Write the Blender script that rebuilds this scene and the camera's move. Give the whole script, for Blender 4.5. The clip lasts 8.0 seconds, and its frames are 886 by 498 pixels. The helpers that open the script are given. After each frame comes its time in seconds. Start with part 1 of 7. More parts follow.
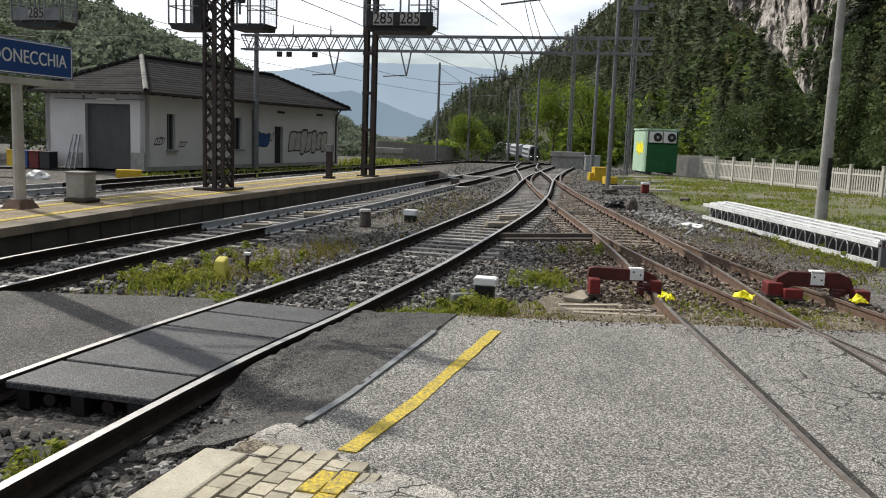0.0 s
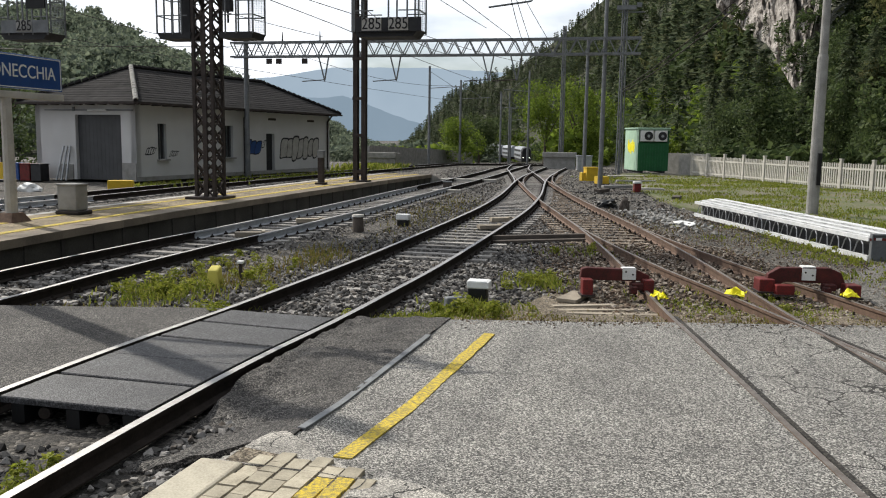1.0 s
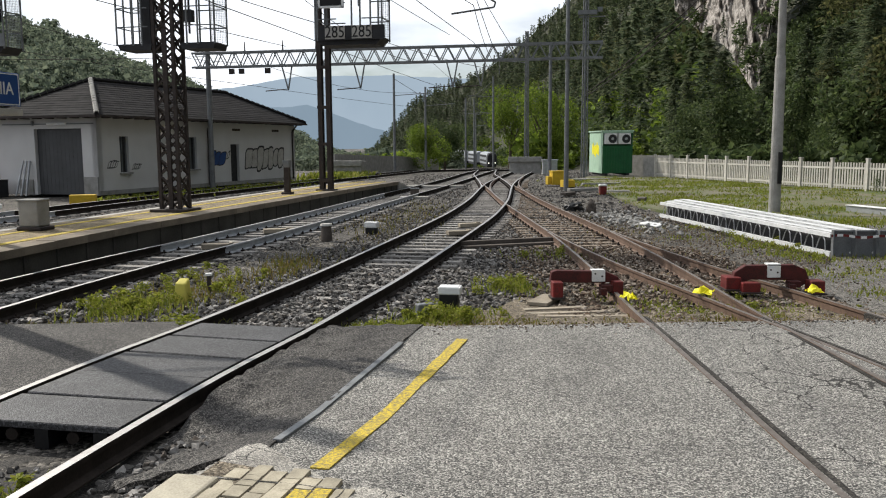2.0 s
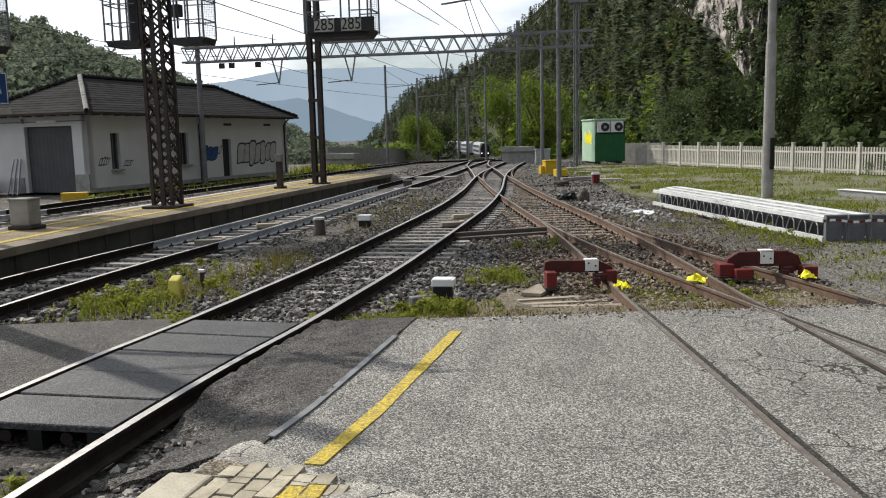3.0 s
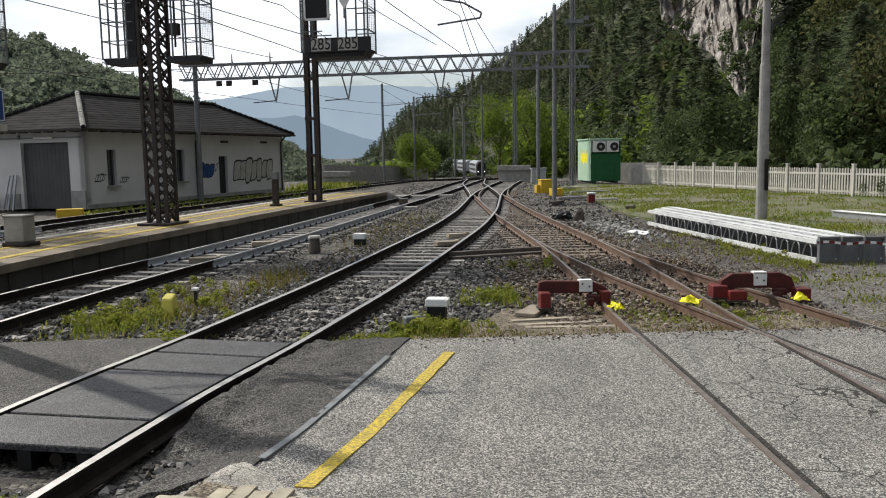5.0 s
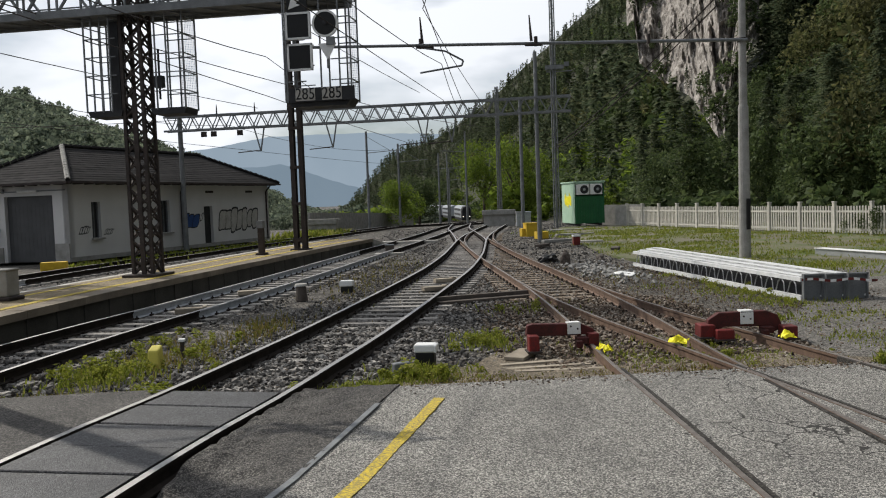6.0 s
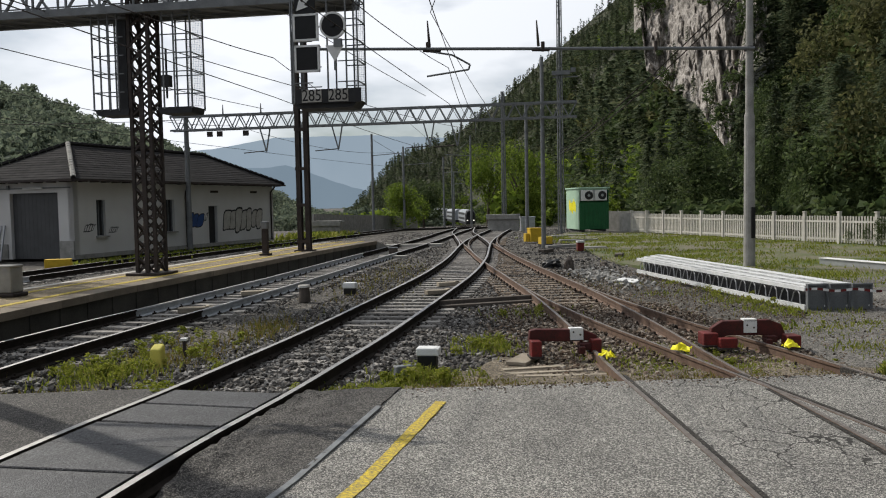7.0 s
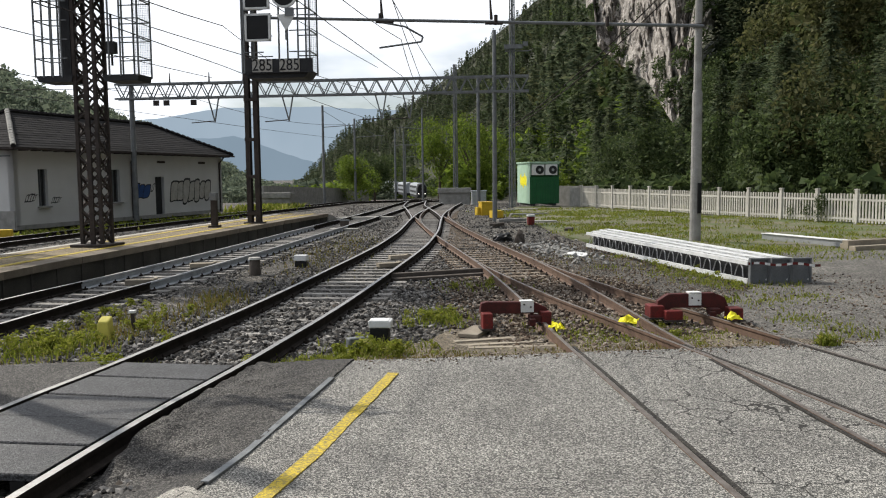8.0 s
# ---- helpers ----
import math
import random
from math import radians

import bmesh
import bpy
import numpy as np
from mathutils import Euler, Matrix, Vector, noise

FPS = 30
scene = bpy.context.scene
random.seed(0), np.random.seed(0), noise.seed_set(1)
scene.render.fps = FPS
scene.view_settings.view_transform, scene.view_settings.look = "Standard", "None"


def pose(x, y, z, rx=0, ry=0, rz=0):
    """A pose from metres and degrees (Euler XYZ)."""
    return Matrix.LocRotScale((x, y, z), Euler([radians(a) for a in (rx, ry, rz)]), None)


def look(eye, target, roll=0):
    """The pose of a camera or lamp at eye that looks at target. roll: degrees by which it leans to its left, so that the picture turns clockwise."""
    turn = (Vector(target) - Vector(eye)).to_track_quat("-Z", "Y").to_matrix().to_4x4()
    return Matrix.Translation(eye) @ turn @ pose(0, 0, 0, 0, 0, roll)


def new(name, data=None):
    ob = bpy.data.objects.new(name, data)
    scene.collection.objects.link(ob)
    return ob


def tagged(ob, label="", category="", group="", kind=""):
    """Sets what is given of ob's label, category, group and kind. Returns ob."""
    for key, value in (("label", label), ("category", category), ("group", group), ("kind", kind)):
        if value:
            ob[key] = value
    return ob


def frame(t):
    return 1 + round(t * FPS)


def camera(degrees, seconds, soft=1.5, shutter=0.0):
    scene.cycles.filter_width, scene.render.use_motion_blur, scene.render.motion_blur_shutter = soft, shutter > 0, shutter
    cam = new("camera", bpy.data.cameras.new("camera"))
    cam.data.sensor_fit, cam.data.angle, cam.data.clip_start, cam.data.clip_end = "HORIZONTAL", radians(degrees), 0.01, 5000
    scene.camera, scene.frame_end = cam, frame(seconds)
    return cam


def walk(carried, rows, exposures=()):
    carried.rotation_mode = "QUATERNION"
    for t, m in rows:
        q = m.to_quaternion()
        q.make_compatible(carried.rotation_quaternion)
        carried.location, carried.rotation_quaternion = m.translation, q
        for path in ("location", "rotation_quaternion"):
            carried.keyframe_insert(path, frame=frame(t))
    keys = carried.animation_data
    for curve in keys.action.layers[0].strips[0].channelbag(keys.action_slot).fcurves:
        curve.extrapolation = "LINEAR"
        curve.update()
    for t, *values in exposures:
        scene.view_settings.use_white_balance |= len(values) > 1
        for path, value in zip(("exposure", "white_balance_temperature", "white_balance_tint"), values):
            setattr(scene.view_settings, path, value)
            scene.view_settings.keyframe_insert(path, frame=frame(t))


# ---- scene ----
cam = camera(56.0, 8.0, soft=1.1)
PATH = [
    (0.0, pose(-0.029, 0.031, 2.069, 82.20, -2.08, 0.38)),
    (0.5, pose(-0.014, -0.002, 2.076, 82.09, -1.18, 0.30)),
    (1.0, pose(-0.001, -0.001, 2.088, 82.42, -0.83, -0.17)),
    (1.5, pose(-0.035, -0.007, 2.083, 83.09, -0.55, -1.72)),
    (3.0, pose(-0.001, 0.018, 2.098, 82.26, 1.33, -3.02)),
    (3.5, pose(-0.000, 0.000, 2.100, 82.25, 1.00, -3.00)),
    (4.0, pose(0.017, -0.007, 2.103, 82.34, 0.82, -3.05)),
    (5.5, pose(0.026, 0.013, 2.137, 84.88, 1.35, -3.63)),
    (6.0, pose(0.014, -0.013, 2.132, 86.56, 2.07, -4.29)),
    (6.5, pose(0.021, 0.024, 2.139, 87.00, 1.90, -4.34)),
    (7.0, pose(0.010, -0.007, 2.130, 86.82, 1.13, -3.99)),
    (7.5, pose(0.013, -0.062, 2.135, 86.39, 0.06, -6.16)),
    (8.0, pose(-0.019, -0.057, 2.127, 84.94, 0.56, -7.33)),
]
EXPOSURES = [(0, -0.08), (1.5, -0.1), (4.0, -0.1), (5.5, -0.28), (6.0, -0.43), (6.5, -0.49), (7.0, -0.45), (7.5, -0.27), (8.0, -0.15)]
walk(cam, PATH, EXPOSURES)

# ---- world, sun ----
SUN_EL = 41.0
world = bpy.data.worlds.new("sky")
scene.world = world
world.use_nodes = True
wn, wl = world.node_tree.nodes, world.node_tree.links
wn.clear()
sky = wn.new("ShaderNodeTexSky")
sky.sky_type, sky.sun_disc = "NISHITA", False
sky.sun_elevation, sky.sun_rotation = radians(SUN_EL), radians(-46)
sky.air_density, sky.dust_density, sky.altitude = 1.2, 2.5, 1300
wtc, wmap, wnoise, wramp, wmix, wbg, wout = (wn.new("ShaderNode" + k) for k in (
    "TexCoord", "Mapping", "TexNoise", "ValToRGB", "MixRGB", "Background", "OutputWorld"))
wmap.inputs["Scale"].default_value = (1.0, 1.0, 3.2)
wnoise.inputs["Scale"].default_value, wnoise.inputs["Detail"].default_value = 2.6, 7
wramp.color_ramp.elements[0].position, wramp.color_ramp.elements[1].position = 0.33, 0.52
wdot, wmr, wcol = (wn.new("ShaderNode" + k) for k in ("VectorMath", "MapRange", "MixRGB"))
wdot.operation = "DOT_PRODUCT"
wdot.inputs[1].default_value = (-0.542, 0.527, 0.656)
wmr.interpolation_type = "SMOOTHSTEP"
wmr.inputs["From Min"].default_value, wmr.inputs["From Max"].default_value = -0.35, 0.72
wcol.inputs[1].default_value, wcol.inputs[2].default_value = (3.3, 3.8, 4.5, 1), (16.6, 17.2, 18.2, 1)
wl.new(wtc.outputs["Generated"], wdot.inputs[0])
wl.new(wdot.outputs["Value"], wmr.inputs[0])
wl.new(wmr.outputs[0], wcol.inputs[0])
wl.new(wcol.outputs[0], wmix.inputs[2])
wbg.inputs["Strength"].default_value = 0.08
wl.new(wtc.outputs["Generated"], wmap.inputs[0])
wl.new(wmap.outputs[0], wnoise.inputs["Vector"])
wl.new(wnoise.outputs["Fac"], wramp.inputs[0])
wl.new(wramp.outputs[0], wmix.inputs[0])
wl.new(sky.outputs[0], wmix.inputs[1])
wl.new(wmix.outputs[0], wbg.inputs[0])
wl.new(wbg.outputs[0], wout.inputs[0])

sun = new("sun", bpy.data.lights.new("sun", "SUN"))
sun.data.energy, sun.data.angle, sun.data.color = 4.6, radians(0.6), (1.0, 0.95, 0.86)
sun.matrix_world = look((-71, 69, 86.0), (0, 0, 0))


# ---- materials ----
def mat(name, c1, c2=None, rough=0.8, metal=0.0, scale=8.0, fine=90.0, bump=0.25, contrast=0.5, rand=0.0, dist=0.004, spec=0.3):
    """A weathered surface: c1 and c2 mixed by patches and grain, with fine relief. rand: spread of brightness from object to object."""
    m = bpy.data.materials.new(name)
    m.use_nodes = True
    n, l = m.node_tree.nodes, m.node_tree.links
    b = n["Principled BSDF"]
    b.inputs["Metallic"].default_value = metal
    b.inputs["Specular IOR Level"].default_value = spec
    c2 = c2 or tuple(v * 0.6 for v in c1)
    tc = n.new("ShaderNodeTexCoord")
    a, f = n.new("ShaderNodeTexNoise"), n.new("ShaderNodeTexNoise")
    a.inputs["Scale"].default_value, a.inputs["Detail"].default_value = scale, 6
    f.inputs["Scale"].default_value, f.inputs["Detail"].default_value = fine, 3
    l.new(tc.outputs["Object"], a.inputs["Vector"])
    l.new(tc.outputs["Object"], f.inputs["Vector"])
    add = n.new("ShaderNodeMath")
    add.operation = "MULTIPLY_ADD"
    add.inputs[1].default_value = 0.45
    l.new(f.outputs["Fac"], add.inputs[0])
    half = n.new("ShaderNodeMath")
    half.operation = "MULTIPLY"
    half.inputs[1].default_value = 0.55
    l.new(a.outputs["Fac"], half.inputs[0])
    l.new(half.outputs[0], add.inputs[2])
    r = n.new("ShaderNodeValToRGB")
    r.color_ramp.elements[0].position, r.color_ramp.elements[1].position = 0.5 - contrast * 0.3, 0.5 + contrast * 0.3
    r.color_ramp.elements[0].color, r.color_ramp.elements[1].color = (*c1, 1), (*c2, 1)
    l.new(add.outputs[0], r.inputs[0])
    out = r.outputs[0]
    if rand:
        oi, hv, mr = n.new("ShaderNodeObjectInfo"), n.new("ShaderNodeHueSaturation"), n.new("ShaderNodeMapRange")
        mr.inputs["To Min"].default_value, mr.inputs["To Max"].default_value = 1 - rand, 1 + rand
        l.new(oi.outputs["Random"], mr.inputs[0])
        l.new(mr.outputs[0], hv.inputs["Value"])
        l.new(out, hv.inputs["Color"])
        out = hv.outputs[0]
    l.new(out, b.inputs["Base Color"])
    rr = n.new("ShaderNodeMapRange")
    rr.inputs["To Min"].default_value, rr.inputs["To Max"].default_value = max(rough - 0.12, 0.03), min(rough + 0.12, 1)
    l.new(a.outputs["Fac"], rr.inputs[0])
    l.new(rr.outputs[0], b.inputs["Roughness"])
    if bump:
        bp = n.new("ShaderNodeBump")
        bp.inputs["Strength"].default_value, bp.inputs["Distance"].default_value = bump, dist
        l.new(add.outputs[0], bp.inputs["Height"])
        l.new(bp.outputs[0], b.inputs["Normal"])
    return m


def island_mat(name, ramp, rough=0.9, bump=0.3, fine=60.0, translucent=0.0):
    """For joined small pieces: each island takes its own colour from the ramp."""
    m = bpy.data.materials.new(name)
    m.use_nodes = True
    n, l = m.node_tree.nodes, m.node_tree.links
    b = n["Principled BSDF"]
    b.inputs["Roughness"].default_value = rough
    b.inputs["Specular IOR Level"].default_value = 0.2
    g, r = n.new("ShaderNodeNewGeometry"), n.new("ShaderNodeValToRGB")
    l.new(g.outputs["Random Per Island"], r.inputs[0])
    els = r.color_ramp.elements
    while len(els) < len(ramp):
        els.new(0.5)
    for i, c in enumerate(ramp):
        els[i].position = i / (len(ramp) - 1)
        els[i].color = (*c, 1)
    tc, no = n.new("ShaderNodeTexCoord"), n.new("ShaderNodeTexNoise")
    no.inputs["Scale"].default_value = fine
    l.new(tc.outputs["Object"], no.inputs["Vector"])
    mx = n.new("ShaderNodeMixRGB")
    mx.blend_type = "MULTIPLY"
    mx.inputs[0].default_value = 0.75 if fine < 1 else 0.5
    l.new(r.outputs[0], mx.inputs[1])
    l.new(no.outputs["Fac"], mx.inputs[2])
    l.new(mx.outputs[0], b.inputs["Base Color"])
    if bump:
        bp = n.new("ShaderNodeBump")
        bp.inputs["Strength"].default_value, bp.inputs["Distance"].default_value = bump, 0.01
        l.new(no.outputs["Fac"], bp.inputs["Height"])
        l.new(bp.outputs[0], b.inputs["Normal"])
    if translucent:
        t, ms = n.new("ShaderNodeBsdfTranslucent"), n.new("ShaderNodeMixShader")
        ms.inputs[0].default_value = translucent
        l.new(mx.outputs[0], t.inputs[0])
        l.new(b.outputs[0], ms.inputs[1])
        l.new(t.outputs[0], ms.inputs[2])
        l.new(ms.outputs[0], n["Material Output"].inputs[0])
    return m


def speckle_mat(name, dark, mid, light, scale=130.0, patch=0.7, rough=0.85, bump=0.6, dist=0.006, cracks=0.0, crack_at=(0.0, 0.52), tone=(0.62, 1.18)):
    """Worn asphalt or gravel: single stones by cells, patches by noise."""
    m = bpy.data.materials.new(name)
    m.use_nodes = True
    n, l = m.node_tree.nodes, m.node_tree.links
    b = n["Principled BSDF"]
    b.inputs["Specular IOR Level"].default_value = 0.35
    tc = n.new("ShaderNodeTexCoord")
    v = n.new("ShaderNodeTexVoronoi")
    v.inputs["Scale"].default_value = scale
    l.new(tc.outputs["Object"], v.inputs["Vector"])
    r = n.new("ShaderNodeValToRGB")
    r.color_ramp.elements[0].color, r.color_ramp.elements[1].color = (*dark, 1), (*light, 1)
    e = r.color_ramp.elements.new(0.55)
    e.color = (*mid, 1)
    sp = n.new("ShaderNodeSeparateColor")
    l.new(v.outputs["Color"], sp.inputs[0])
    l.new(sp.outputs[0], r.inputs[0])
    p = n.new("ShaderNodeTexNoise")
    p.inputs["Scale"].default_value, p.inputs["Detail"].default_value = patch, 8
    p.inputs["Roughness"].default_value = 0.65
    l.new(tc.outputs["Object"], p.inputs["Vector"])
    pr = n.new("ShaderNodeValToRGB")
    pr.color_ramp.elements[0].position, pr.color_ramp.elements[1].position = 0.33, 0.66
    pr.color_ramp.elements[0].color, pr.color_ramp.elements[1].color = (tone[0], tone[0] * 0.985, tone[0] * 0.97, 1), (tone[1], tone[1] * 0.99, tone[1] * 0.965, 1)
    l.new(p.outputs["Fac"], pr.inputs[0])
    mx = n.new("ShaderNodeMixRGB")
    mx.blend_type, mx.inputs[0].default_value = "MULTIPLY", 1
    l.new(r.outputs[0], mx.inputs[1])
    l.new(pr.outputs[0], mx.inputs[2])
    colour = mx.outputs[0]
    if cracks:
        wn_, ad, ve, lt, mk, mm, cm = (n.new("ShaderNode" + k) for k in ("TexNoise", "MixRGB", "TexVoronoi", "Math", "TexNoise", "Math", "MixRGB"))
        wn_.inputs["Scale"].default_value, wn_.inputs["Detail"].default_value = 3.0, 5
        ad.blend_type, ad.inputs[0].default_value = "ADD", 0.35
        l.new(tc.outputs["Object"], wn_.inputs["Vector"])
        l.new(tc.outputs["Object"], ad.inputs[1])
        l.new(wn_.outputs["Color"], ad.inputs[2])
        ve.feature, ve.inputs["Scale"].default_value = "DISTANCE_TO_EDGE", cracks
        l.new(ad.outputs[0], ve.inputs["Vector"])
        lt.operation, lt.inputs[1].default_value = "LESS_THAN", 0.016
        l.new(ve.outputs["Distance"], lt.inputs[0])
        mk.inputs["Scale"].default_value, mk.inputs["Detail"].default_value = 0.45, 3
        l.new(tc.outputs["Object"], mk.inputs["Vector"])
        gt = n.new("ShaderNodeMath")
        gt.operation, gt.inputs[1].default_value = "GREATER_THAN", crack_at[1]
        sx, ma = n.new("ShaderNodeSeparateXYZ"), n.new("ShaderNodeMath")
        l.new(tc.outputs["Object"], sx.inputs[0])
        ma.operation, ma.inputs[1].default_value = "MULTIPLY_ADD", crack_at[0]
        l.new(sx.outputs[0], ma.inputs[0])
        l.new(mk.outputs["Fac"], ma.inputs[2])
        l.new(ma.outputs[0], gt.inputs[0])
        mm.operation = "MULTIPLY"
        l.new(lt.outputs[0], mm.inputs[0])
        l.new(gt.outputs[0], mm.inputs[1])
        l.new(mm.outputs[0], cm.inputs[0])
        l.new(colour, cm.inputs[1])
        cm.inputs[2].default_value = (0.03, 0.028, 0.025, 1)
        colour = cm.outputs[0]
    l.new(colour, b.inputs["Base Color"])
    b.inputs["Roughness"].default_value = rough
    bp = n.new("ShaderNodeBump")
    bp.inputs["Strength"].default_value, bp.inputs["Distance"].default_value = bump, dist
    inv = n.new("ShaderNodeMath")
    inv.operation, inv.inputs[0].default_value = "SUBTRACT", 1
    l.new(v.outputs["Distance"], inv.inputs[1])
    l.new(inv.outputs[0], bp.inputs["Height"])
    l.new(bp.outputs[0], b.inputs["Normal"])
    return m


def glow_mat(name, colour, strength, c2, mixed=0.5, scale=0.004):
    """Distance as a flat glow: the haze of bright air is painted into the colour."""
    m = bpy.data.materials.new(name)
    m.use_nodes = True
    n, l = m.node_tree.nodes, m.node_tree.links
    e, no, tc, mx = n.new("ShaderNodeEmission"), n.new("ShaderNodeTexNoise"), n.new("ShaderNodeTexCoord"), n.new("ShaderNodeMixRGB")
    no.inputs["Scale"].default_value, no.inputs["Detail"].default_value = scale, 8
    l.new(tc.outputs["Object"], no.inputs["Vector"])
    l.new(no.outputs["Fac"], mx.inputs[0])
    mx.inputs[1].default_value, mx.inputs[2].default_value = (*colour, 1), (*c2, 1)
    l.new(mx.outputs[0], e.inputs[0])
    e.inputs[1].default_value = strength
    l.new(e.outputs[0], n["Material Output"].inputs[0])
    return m


